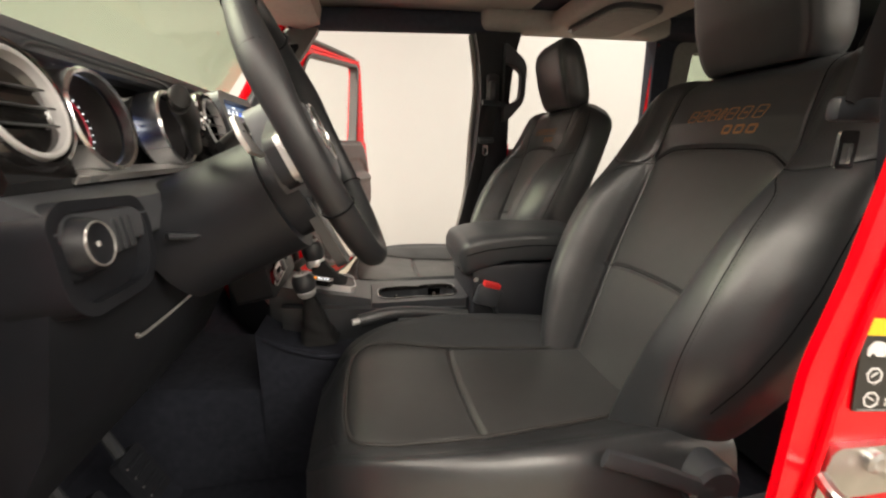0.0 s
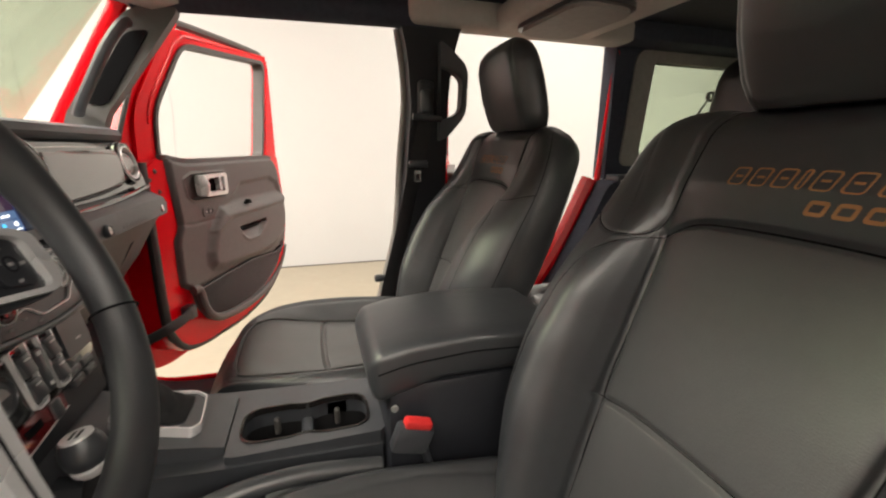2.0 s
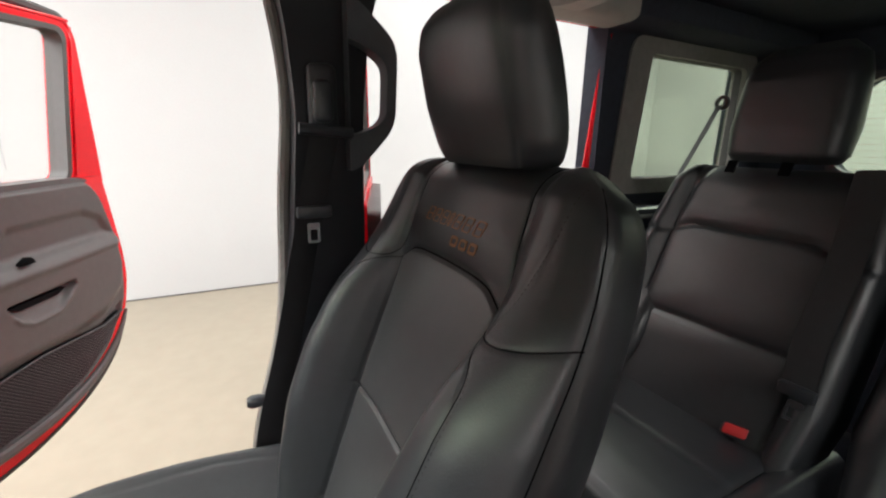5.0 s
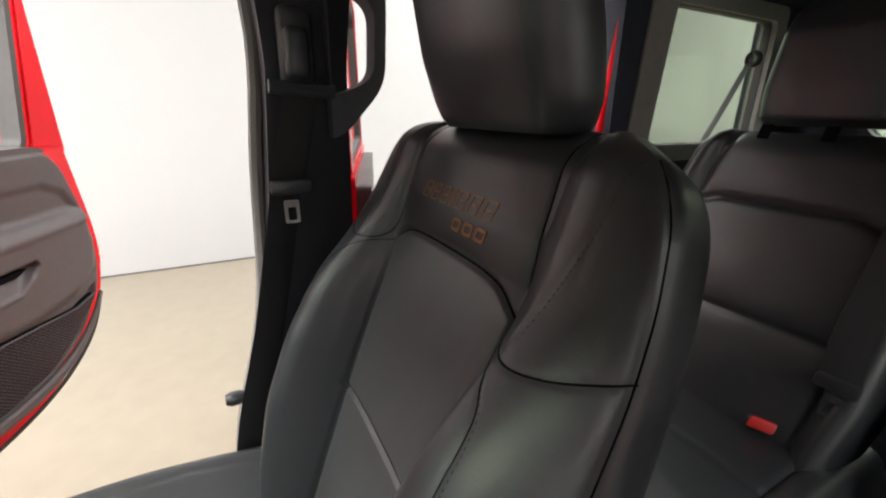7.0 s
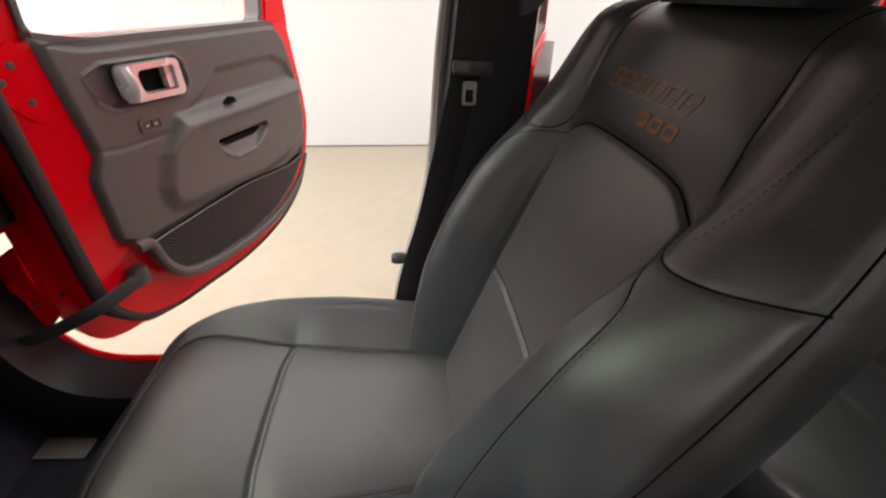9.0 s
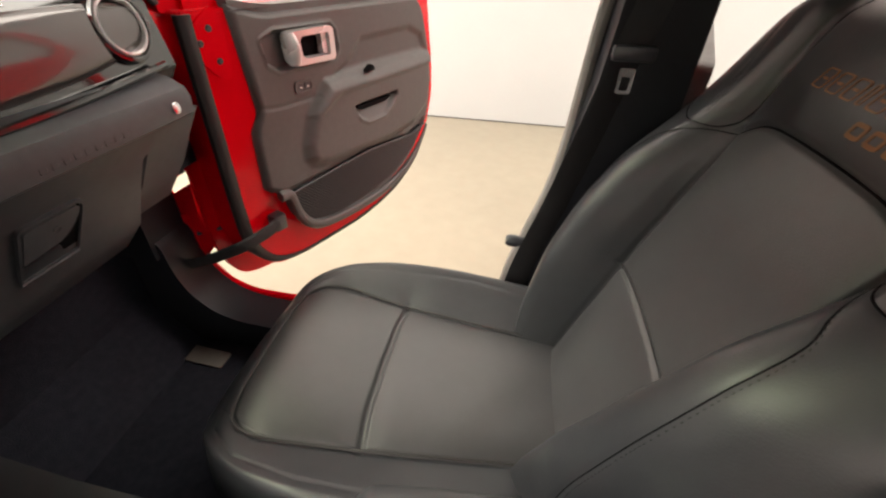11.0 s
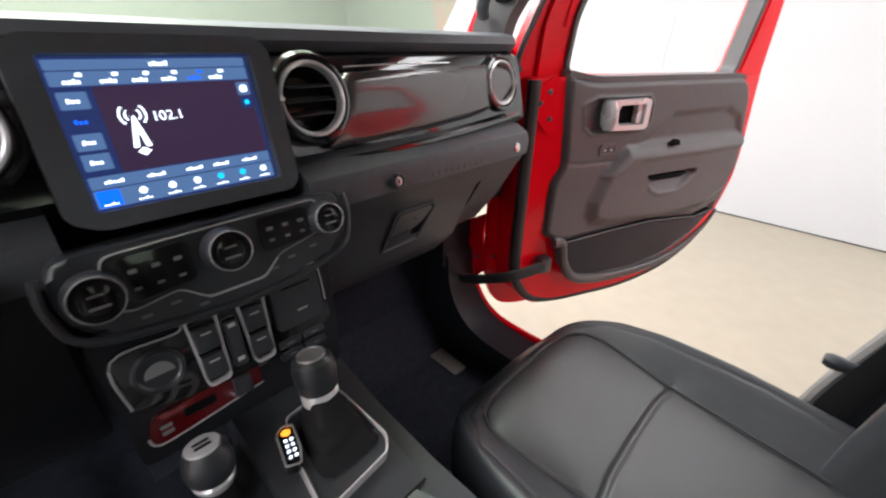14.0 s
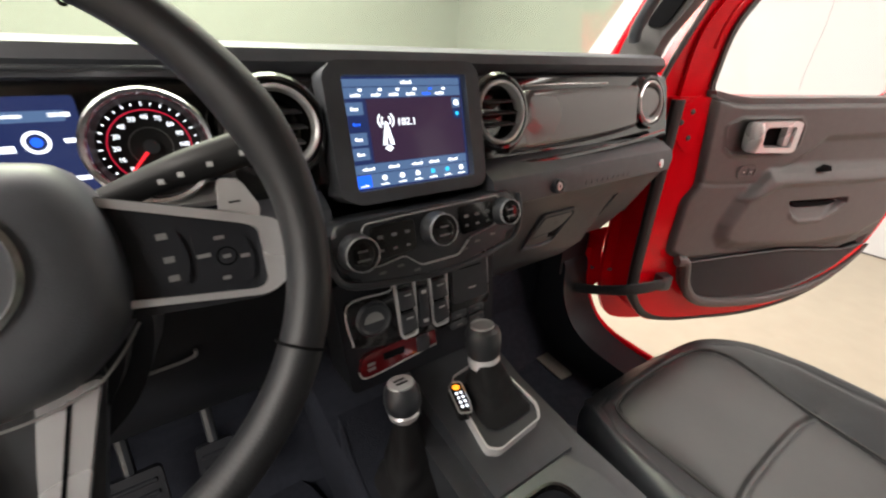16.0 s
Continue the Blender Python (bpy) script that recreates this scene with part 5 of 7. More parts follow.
# the driver's door stands open the same way, outside the view; it shades the driver's footwell
driver_door = copy_thing(door, Matrix.Translation((2 * 0.02 - 0.845, 0.083, 0.67)) @ Matrix.Diagonal((-1, 1, 1, 1)))
tagged(driver_door, "open red driver's door with a dark grey trim panel", "car door", "side doors")
tagged(door, "open red car door with a dark grey plastic trim panel", "car door", "side doors")


# ---- rear door, open and all but hidden behind the centre pillar ----
RA = math.radians(-18.7)
RM = axes((0.780, -0.760, 0), (math.cos(RA), math.sin(RA), 0), (0, 0, 1), (-math.sin(RA), math.cos(RA), 0))
rdoor = thing("rear_door", (0.780, -0.760, 0.60), "red rear door standing open behind the centre pillar", "car door")
skin = [(0.0, 0.62), (0.42, 0.62), (0.53, 0.72), (0.65, 0.93), (0.76, 1.13), (0.79, 1.21), (0.785, 1.272), (0.0, 1.272)]
part("outer_skin", prism(rounded(skin, [0.03, 0.06, 0.1, 0.1, 0.06, 0.04, 0.015, 0.015], 4), -0.020, 0.028, RM, 0.010, 3), RED, rdoor, "red painted door skin")
part("skin_crease", tube([RM @ Vector((0.02, 1.19, 0.027)), RM @ Vector((0.74, 1.19, 0.027))], 0.006, 8), RED, rdoor)
fo = [(0.01, 1.274), (0.02, 1.68), (0.04, 1.70), (0.56, 1.70), (0.62, 1.68), (0.775, 1.274)]
fi_ = [(0.065, 1.285), (0.070, 1.640), (0.085, 1.655), (0.53, 1.655), (0.565, 1.640), (0.700, 1.285)]
part("window_frame", ring(rounded(fo, 0.02, 4), rounded(fi_, 0.018, 4), -0.014, 0.018, RM, 0.004), RED, rdoor, "red window frame")
part("window_seal", ring(rounded(fi_, 0.018, 4), rounded([(0.375 + (a - 0.375) * 0.96, 1.47 + (b - 1.47) * 0.93) for a, b in fi_], 0.016, 4), -0.010, 0.010, RM, 0.002), RUBBER, rdoor, "black rubber seal")
rp = part("window_pane", prism(rounded([(0.375 + (a - 0.375) * 0.965, 1.47 + (b - 1.47) * 0.94) for a, b in fi_], 0.016, 4), -0.002, 0.002, RM), CLEAR, rdoor, "clear side glass")
rp.visible_shadow = False
part("inner_trim", prism(rounded([(0.03, 0.66), (0.40, 0.66), (0.50, 0.76), (0.61, 0.94), (0.72, 1.14), (0.74, 1.25), (0.03, 1.25)], 0.03, 4), -0.050, -0.020, RM, 0.012, 3), DOORGREY, rdoor, "dark grey door trim")
oh = part("outer_handle", rbox((0.19, 0.034, 0.03), 0.010, 3, RM @ Matrix.Translation((0.60, 1.135, 0.042))), RED, rdoor, "red pull handle")
part("handle_button", lathe([(0.012, 0.0), (0.012, 0.006), (0, 0.007)], RM @ Matrix.Translation((0.665, 1.135, 0.055)), 20), PLASTIC, oh)
for hz in (0.80, 1.10):
    part("hinge", rbox((0.07, 0.05, 0.028), 0.006, 2, RM @ Matrix.Translation((-0.005, hz, 0.030))), RED, rdoor, "red strap hinge")

# ---- dashboard ----
dash = thing("dashboard", (0.0, 0.15, 1.1), "black dashboard with gloss trim, round vents and a lit touch screen", "dashboard")


def face(y, tilt=0.0, x=0.0, z=0.0):
    """A frame on the dash that looks to the cabin: a to the right, b up, c out. tilt: degrees that it leans back."""
    t = math.radians(tilt)
    return axes((x, y, z), (1, 0, 0), (0, math.sin(t), math.cos(t)), (0, -math.cos(t), math.sin(t)))


TOP = [(0.40, 1.30), (0.40, 1.352), (0.30, 1.362), (0.20, 1.372), (0.155, 1.374), (0.135, 1.368), (0.128, 1.355), (0.138, 1.342), (0.16, 1.335), (0.16, 1.29)]
part("dash_top", extrude_x(TOP, -0.625, 0.655, 0.010), SOFT, dash, "soft black dash top pad")
MID = [(0.16, 1.345), (0.118, 1.335), (0.108, 1.315), (0.092, 1.250), (0.086, 1.222), (0.10, 1.20), (0.30, 1.20), (0.30, 1.34)]
part("dash_fascia", extrude_x(MID, -0.205, 0.642, 0.006), GLOSS, dash, "gloss black fascia")
part("dash_fascia", extrude_x(MID, -0.612, -0.530, 0.006), GLOSS, dash, "gloss black fascia")
part("cluster_hood", extrude_x([(0.20, 1.35), (0.122, 1.350), (0.126, 1.340), (0.20, 1.338)], -0.532, -0.203), SOFT, dash, "soft black gauge hood")
part("cluster_shelf", extrude_x([(0.20, 1.215), (0.088, 1.215), (0.084, 1.222), (0.10, 1.228), (0.20, 1.226)], -0.532, -0.203), SILVER, dash, "silver-grey shelf under the gauges")
LEDGE = [(0.09, 1.224), (0.060, 1.218), (0.036, 1.205), (0.030, 1.190), (0.032, 1.165), (0.045, 1.158), (0.30, 1.158), (0.30, 1.22)]
part("dash_ledge", extrude_x(LEDGE, 0.115, 0.585, 0.014), SOFT, dash, "padded black ledge")
part("dash_ledge", extrude_x([(y + (0.026 if y < 0.2 else 0), z - 0.008) for y, z in LEDGE], -0.622, -0.115, 0.008), SOFT, dash, "padded black ledge")
GLOVE = [(0.05, 1.160), (0.068, 1.13), (0.100, 1.10), (0.135, 1.03), (0.16, 0.97), (0.215, 0.91), (0.32, 0.88), (0.40, 0.90), (0.40, 1.16)]
part("glove_box_housing", extrude_x(GLOVE, 0.14, 0.52, 0.012), SOFT, dash, "black glove box housing")
side_pts = [(0.06, 1.160), (0.085, 1.12), (0.125, 1.05), (0.185, 0.97), (0.30, 0.90), (0.40, 0.95), (0.40, 1.16)]
part("dash_end", extrude_x(side_pts, 0.524, 0.630, 0.02), SOFT, dash, "rounded black dash end")
KNEE = [(0.070, 1.165), (0.072, 1.12), (0.095, 1.0), (0.15, 0.90), (0.22, 0.84), (0.40, 0.86), (0.40, 1.16)]
# same plastic as the glove box; the darker black paints in footwell shade
part("knee_panel", extrude_x(KNEE, -0.622, -0.14, 0.02), PILLARBLACK, dash, "knee panel in a darker black for the footwell shade")
# passenger trim blade
tr = rounded([(0.215, 1.318), (0.50, 1.322), (0.615, 1.318), (0.625, 1.29), (0.618, 1.262), (0.50, 1.238), (0.36, 1.228), (0.17, 1.226), (0.19, 1.25)], [0.01, 0.05, 0.02, 0.03, 0.03, 0.06, 0.06, 0.01, 0.05], 5)
def trim_blade():
    """A thin blade, bowed out over its height and turned a little to the door."""
    bm = bmesh.new()
    m = face(0.0945, 8, 0, 1.272)
    xs = np.linspace(min(p[0] for p in tr) + 0.001, max(p[0] for p in tr) - 0.001, 40)
    vs = []
    for x in xs:
        cuts = []
        for p, q in zip(tr, list(tr[1:]) + [tr[0]]):
            if (p[0] - x) * (q[0] - x) <= 0 and p[0] != q[0]:
                cuts.append(p[1] + (q[1] - p[1]) * (x - p[0]) / (q[0] - p[0]))
        lo, hi = min(cuts), max(cuts)
        row = []
        for j in range(15):
            v = -1 + 2 * j / 14
            b = (lo + hi) / 2 - 1.272 + (hi - lo) / 2 * v
            c = 0.0055 + 0.0048 * (1 - v * v) - 0.0025 * v ** 12 - 0.028 * (x - 0.40)
            row.append(bm.verts.new(m @ Vector((x, b, c))))
        row.insert(0, bm.verts.new(m @ Vector((x, lo - 1.2735, -0.014))))
        row.append(bm.verts.new(m @ Vector((x, hi - 1.2705, -0.014))))
        vs.append(row)
    for a, b in zip(vs, vs[1:]):
        for j in range(16):
            bm.faces.new((a[j], b[j], b[j + 1], a[j + 1]))
    bm.faces.new(vs[0])
    bm.faces.new(vs[-1][::-1])
    return bm


part("trim_blade", trim_blade(), TRIM, dash, "gloss dark trim blade mirroring the red door", 50)
part("trim_line", tube([(0.215, 0.094, 1.326), (0.30, 0.094, 1.3275), (0.42, 0.094, 1.327)], 0.0012, 6), CHROME, dash, "thin bright trim line")
part("shelf_lip", tube(curve([(0.155, 0.066, 1.212), (0.30, 0.060, 1.216), (0.45, 0.062, 1.222), (0.60, 0.070, 1.232)], 5), 0.006, 8), GLOSS, dash, "gloss lower trim lip")


def vent(x, y, z, r, faces=True):
    m = face(y, 12, x, z)
    v = part("air_vent", lathe([(r - 0.001, -0.03), (r - 0.001, 0.006), (r - 0.003, 0.0115), (r - 0.0055, 0.0125), (r - 0.0075, 0.011), (r - 0.008, 0.004), (r - 0.009, 0.0)], m, 56), BRIGHT, dash, "round air vent with a satin silver ring")
    part("outer_rim", lathe([(r + 0.009, -0.03), (r + 0.009, 0.004), (r + 0.005, 0.010), (r + 0.001, 0.011), (r + 0.0005, -0.03)], m, 56), GLOSS, v)
    part("vent_barrel", lathe([(r - 0.013, 0.0), (r - 0.016, -0.045), (0, -0.045)], m, 48), DARKHOLE, v)
    if faces:
        for b in (-0.016, 0.0, 0.016):
            hw = math.sqrt((r - 0.015) ** 2 - b * b)
            part("slat", rbox((2 * hw, 0.0022, 0.020), 0.0008, 1, m @ Matrix.Translation((0, b, 0.001)) @ pose(0, 0, 0, 14)), PLASTIC, v)
        part("vane", rbox((0.004, 0.05, 0.012), 0.001, 1, m @ Matrix.Translation((0, 0, -0.024))), PLASTIC, v)
        part("vent_tab", rbox((0.008, 0.006, 0.008), 0.001, 1, m @ Matrix.Translation((-r + 0.004, 0.002, 0.012))), CHROME, v)
    else:
        part("vent_disc", lathe([(0, 0.002), (r - 0.018, 0.004), (r - 0.0125, 0.0)], m, 48), PLASTIC, v, "closed grey vent disc")
    return v


vent(0.159, 0.088, 1.290, 0.047)
vent(-0.158, 0.088, 1.290, 0.047)
vent(0.566, 0.100, 1.288, 0.043, False)
vent(-0.565, 0.104, 1.284, 0.050)

# touch screen
sm = axes((0.0035, 0.079, 1.276), (1, -0.02, 0), Vector((0, 0.26, 1)).normalized(), Vector((0, -1, 0.26)).normalized())
scr = part("touch_screen", ring(rounded([(-0.108, -0.070), (-0.085, -0.082), (0.096, -0.082), (0.106, -0.070), (0.108, 0.068), (0.096, 0.082), (-0.094, 0.082), (-0.108, 0.068)], 0.008, 4), rounded([(-0.086, -0.064), (-0.083, -0.066), (0.083, -0.066), (0.086, -0.064), (0.086, 0.064), (0.083, 0.066), (-0.083, 0.066), (-0.086, 0.064)], 0.002, 4), -0.05, 0.014, sm, 0.007), SOFT, dash, "thick black frame of the touch screen")
part("display", prism(rect(-0.086, -0.066, 0.086, 0.066, 0.004), -0.01, 0.002, sm), SCREENNAVY, scr, "lit dark blue display")


def tile(a0, b0, a1, b1, mat, lift=0.0026, r=0.0012, name="display_tile"):
    if name == "display_mark" and a1 - a0 > 0.0085 and b1 - b0 < 0.0055:
        k = max(3, round((a1 - a0) / 0.0034))
        w = (a1 - a0) / k
        return part(name, merge(*[prism(rect(a0 + w * (i + 0.10), b0, a0 + w * (i + 0.80), b1 - (0.0010 if (i * 7 + k) % 3 else 0.0), 0.0005, 1), 0.0019, lift, sm) for i in range(k)]), mat, scr)
    return part(name, prism(rect(a0, b0, a1, b1, r, 2), 0.0019, lift, sm), mat, scr)


tile(-0.0825, 0.055, 0.0825, 0.0635, SCREENBLUE)
tile(-0.0825, 0.042, 0.0825, 0.0540, SCREENBLUE, 0.0024)
tile(-0.055, -0.034, 0.0825, 0.041, SCREENDARK, 0.0022)
tile(-0.0825, -0.046, 0.0825, -0.0350, SCREENBLUE, 0.0024)
tile(-0.0825, -0.0635, 0.0825, -0.047, SCREENBLUE, 0.0028)
tile(-0.081, -0.0628, -0.063, -0.0478, SCREENVIVID, 0.0032)
for i, b in enumerate((0.030, 0.0125, -0.005, -0.0225)):
    tile(-0.081, b - 0.007, -0.060, b + 0.0075, SCREENBLUE if i != 1 else SCREENNAVY, 0.0026)
    tile(-0.076, b - 0.002, -0.066, b + 0.002, SCREENWHITE if i != 1 else SCREENVIVID, 0.0032, 0.001, "display_mark")
tile(0.068, 0.026, 0.081, 0.039, SCREENBLUE, 0.0026)
tile(0.068, 0.012, 0.081, 0.025, SCREENNAVY, 0.0026)
tile(0.072, 0.016, 0.077, 0.021, SCREENCYAN, 0.0032, 0.002, "display_mark")
tile(0.071, 0.029, 0.078, 0.036, SCREENWHITE, 0.0032, 0.002, "display_mark")
tile(-0.006, 0.057, 0.010, 0.0612, SCREENWHITE, 0.0032, 0.001, "display_mark")
tile(0.026, 0.0585, 0.038, 0.0598, SCREENBLUE, 0.0034, 0.0005, "display_mark")
for i, a in enumerate((-0.067, -0.041, -0.017, 0.007, 0.030, 0.050)):
    tile(a - 0.0065, 0.0435, a + 0.0065, 0.0475, SCREENWHITE if i != 4 else SCREENVIVID, 0.0032, 0.001, "display_mark")
    tile(a + 0.004, 0.0495, a + 0.0085, 0.0525, SCREENWHITE if i != 4 else SCREENVIVID, 0.0032, 0.001, "display_mark")
for i, a in enumerate((-0.064, -0.030, 0.004, 0.030, 0.060)):
    tile(a - 0.008, -0.0425, a + 0.008, -0.0390, SCREENWHITE, 0.0032, 0.001, "display_mark")
for i, a in enumerate((-0.072, -0.045, -0.020, 0.003, 0.026, 0.049, 0.072)):
    tile(a - 0.006, -0.0615, a + 0.006, -0.0590, SCREENWHITE, 0.0036, 0.0008, "display_mark")
    if i:
        part("display_icon", prism([Vector((a + 0.0035 * math.cos(k * math.pi / 3), -0.0530 + 0.0035 * math.sin(k * math.pi / 3))) for k in range(6)], 0.002, 0.0034, sm), SCREENWHITE if i not in (4, 5) else SCREENCYAN, scr)
# aerial icon
part("aerial_icon", merge(prism([(-0.040, -0.014), (-0.0355, -0.014), (-0.0325, 0.002), (-0.0295, -0.014), (-0.025, -0.014), (-0.0315, 0.014), (-0.0335, 0.014)], 0.002, 0.0034, sm), prism([(-0.038, -0.018), (-0.0325, -0.014), (-0.027, -0.018), (-0.0325, -0.022)], 0.002, 0.0033, sm)), SCREENWHITE, scr)
for s in (1, -1):
    for r in (0.006, 0.0105):
        arc = [sm @ Vector((-0.0325 + s * r * math.cos(t), 0.015 + r * math.sin(t), 0.0030)) for t in np.linspace(-0.8, 0.8, 9)]
        part("aerial_wave", tube(arc, 0.0009, 5), SCREENWHITE, scr)
writing("102.1", 0.0125, sm @ Matrix.Translation((-0.004, 0.012, 0.0032)), SCREENWHITE, scr, "station_number", 0.0002)

# climate controls
cm = face(0.010, 14, 0.004, 1.160)
clim = part("climate_panel", prism(rounded([(-0.141, 0.003), (-0.126, -0.034), (-0.05, -0.045), (0.0, -0.049), (0.05, -0.045), (0.122, -0.030), (0.141, 0.006), (0.136, 0.036), (-0.134, 0.036)], 0.016, 5), -0.06, 0.0, cm, 0.006, 3), PLASTIC, dash, "black climate control panel")
part("panel_rim", tube(curve([cm @ Vector((a, b, 0.001)) for a, b in ((-0.143, 0.026), (-0.144, -0.004), (-0.128, -0.036), (-0.06, -0.048), (0.0, -0.052), (0.06, -0.048), (0.126, -0.032), (0.143, 0.004), (0.142, 0.030))], 5), 0.0042, 8), PLASTIC, clim)
plate = rounded([(-0.100, 0.031), (-0.112, -0.012), (-0.094, -0.024), (-0.052, -0.018), (-0.030, -0.036), (0.028, -0.036), (0.050, -0.016), (0.100, -0.006), (0.112, 0.012), (0.104, 0.034), (0.0, 0.033)], [0.008, 0.02, 0.01, 0.006, 0.006, 0.006, 0.006, 0.01, 0.01, 0.008, 0.01], 4)
part("silver_plate", ring(plate, [Vector((p.x * 0.988, p.y * 0.945)) for p in plate], -0.002, 0.0032, cm, 0.0008), SPOKE, clim, "thin silver outline round the buttons")
for a0, b0, a1, b1 in ((-0.092, -0.016, -0.034, 0.026), (0.034, -0.010, 0.090, 0.028)):
    bt_ = part("button_bank", prism(rounded([(a0, b0), (a1, b0 + 0.004), (a1, b1), (a0, b1)], 0.007, 4), -0.002, 0.0042, cm, 0.0015), GLOSS, clim, "gloss black button bank")
    for k in range(3):
        a = a0 + 0.010 + k * 0.018
        part("button_mark", prism(rect(a - 0.003, b1 - 0.016, a + 0.004, b1 - 0.012, 0.001, 2), 0.0042, 0.0045, cm), GREYPRINT, bt_)
        part("button_mark", prism(rect(a - 0.003, b0 + 0.010, a + 0.003, b0 + 0.013, 0.001, 2), 0.0042, 0.0045, cm), GREYPRINT, bt_)
for a, b in ((-0.083, -0.032), (-0.058, -0.029), (-0.036, -0.040), (0.040, -0.030), (0.062, -0.024), (0.090, -0.020)):
    part("button_mark", prism(rect(a - 0.0045, b - 0.0015, a + 0.0045, b + 0.0015, 0.001, 2), -0.002, 0.0006, cm), GREYPRINT, clim)


def knob(m, r, mat_face, parent, h=0.018):
    k = part("control_knob", lathe([(r * 1.10, -0.002), (r * 1.08, 0.004), (r, 0.007), (r * 0.97, h), (r * 0.90, h + 0.002)], m, 40), PLASTIC, parent, "black rotary knob with a bright ring")
    part("bright_ring", lathe([(r * 0.975, h - 0.001), (r * 0.97, h + 0.0026), (r * 0.935, h + 0.0028), (r * 0.91, h + 0.001)], m, 40), SPOKE, k)
    part("knob_face", lathe([(r * 0.92, h), (r * 0.90, h + 0.0018), (r * 0.66, h + 0.0018), (r * 0.63, h + 0.0008), (0, h + 0.0018)], m, 40), mat_face, k)
    part("knob_mark", prism(rect(-r * 0.38, -0.0012, r * 0.38, 0.0012, 0.001, 2), h + 0.0018, h + 0.0021, m @ Matrix.Translation((0, -r * 0.3, 0))), GREYPRINT, k)
    part("knob_mark", prism(rect(-r * 0.3, -0.001, r * 0.3, 0.001, 0.001, 2), h + 0.0018, h + 0.0021, m @ Matrix.Translation((0, r * 0.2, 0))), GREYPRINT, k)
    return k


knob(face(0.008, 14, -0.108, 1.161), 0.0205, GLOSS, clim)
knob(face(0.008, 14, 0.0, 1.168), 0.0205, GLOSS, clim)
knob(face(0.012, 14, 0.1130, 1.169), 0.0180, GLOSS, clim)

# lower switch stack
km = face(0.028, 10, 0.0, 1.045)
stack = part("centre_stack_housing", prism(rounded([(-0.124, -0.10), (-0.130, 0.06), (0.134, 0.07), (0.122, -0.10)], 0.012, 4), -0.08, -0.006, km, 0.004), PILLARBLACK, dash, "black lower centre stack")
part("stack_plate", prism(rounded([(-0.118, -0.028), (-0.118, 0.034), (-0.055, 0.036), (-0.04, 0.044), (0.035, 0.046), (0.045, 0.056), (0.106, 0.057), (0.113, 0.048), (0.117, -0.030), (0.045, -0.048), (-0.045, -0.048)], 0.006, 4), -0.010, 0.0, km, 0.003), GLOSS, stack, "gloss black switch plate")
part("plate_rim", tube(curve([km @ Vector((a, b, 0.0005)) for a, b in ((-0.115, -0.026), (-0.116, 0.032), (-0.058, 0.035), (-0.045, 0.043), (0.035, 0.046), (0.05, 0.055), (0.104, 0.056), (0.112, 0.046), (0.113, 0.0))], 5), 0.0014, 6), SPOKE, stack, "thin bright edge")
part("socket_cap", lathe([(0.024, -0.004), (0.024, 0.002), (0.021, 0.005), (0.018, 0.003), (0, 0.003)], km @ Matrix.Translation((-0.083, 0.004, 0)), 36), PLASTIC, stack, "round black socket cap")
part("socket_ring", lathe([(0.0245, 0.0), (0.024, 0.0045), (0.0232, 0.0052), (0.0225, 0.0042)], km @ Matrix.Translation((-0.083, 0.004, 0)), 36), PLASTIC, stack)
part("socket_mark", prism([Vector((-0.083 + 0.014 * math.cos(t), 0.000 + 0.014 * math.sin(t))) for t in np.linspace(0, math.pi, 14)], 0.003, 0.0036, km), SILVER, stack, "silver-grey half-moon on the cap")
part("media_hub", prism(rect(0.042, -0.014, 0.106, 0.052, 0.006), -0.004, 0.008, km, 0.003), PLASTIC, stack, "black media hub cover")
part("hub_line", prism(rect(0.056, 0.038, 0.094, 0.040), 0.008, 0.0084, km), DARKHOLE, stack)
part("hub_mark", prism(rect(0.070, 0.004, 0.084, 0.0065, 0.001, 2), 0.008, 0.0085, km), PRINT, stack)
for a0, a1 in ((-0.0505, -0.0185), (0.0035, 0.0345)):
    uo = rounded([(a0, 0.044), (a0 + 0.004, -0.040), (a1 - 0.002, -0.040), (a1 + 0.001, 0.046)], [0.004, 0.007, 0.007, 0.004], 4)
    ui = rounded([(a0 + 0.0028, 0.043), (a0 + 0.0062, -0.0365), (a1 - 0.0045, -0.0365), (a1 - 0.0018, 0.045)], [0.003, 0.005, 0.005, 0.003], 4)
    part("window_switch_frame", ring(uo, ui, -0.002, 0.006, km, 0.001), BRIGHT, stack, "satin silver window switch surround")
for a in (-0.034, 0.019):
    for b in (0.018, -0.016):
        r_ = part("window_rocker", rbox((0.024, 0.028, 0.014), 0.003, 2, km @ Matrix.Translation((a, b, 0.003)) @ pose(0, 0, 0, -8)), PLASTIC, stack, "black window rocker switch")
        part("rocker_mark", rbox((0.011, 0.0018, 0.0008), 0.0002, 1, km @ Matrix.Translation((a, b + 0.008, 0.0108))), PRINT, r_)
part("lock_button", rbox((0.016, 0.060, 0.010), 0.003, 2, km @ Matrix.Translation((-0.007, -0.002, 0.002))), PLASTIC, stack)
for b in (0.022, -0.022):
    part("lock_mark", rbox((0.008, 0.005, 0.0006), 0.0002, 1, km @ Matrix.Translation((-0.007, b, 0.0073))), PRINT, stack)
for b in (-0.036, -0.052):
    for a in (0.054, 0.088):
        part("small_button", rbox((0.030, 0.012, 0.008), 0.002, 1, km @ Matrix.Translation((a, b, -0.002))), PLASTIC, stack)
        part("button_mark", rbox((0.010, 0.002, 0.0006), 0.0002, 1, km @ Matrix.Translation((a, b, 0.0022))), GREYPRINT, stack)
rm = face(0.020, 10, 0.004, 0.990) @ Matrix.Diagonal((0.94, 0.74, 1, 1))
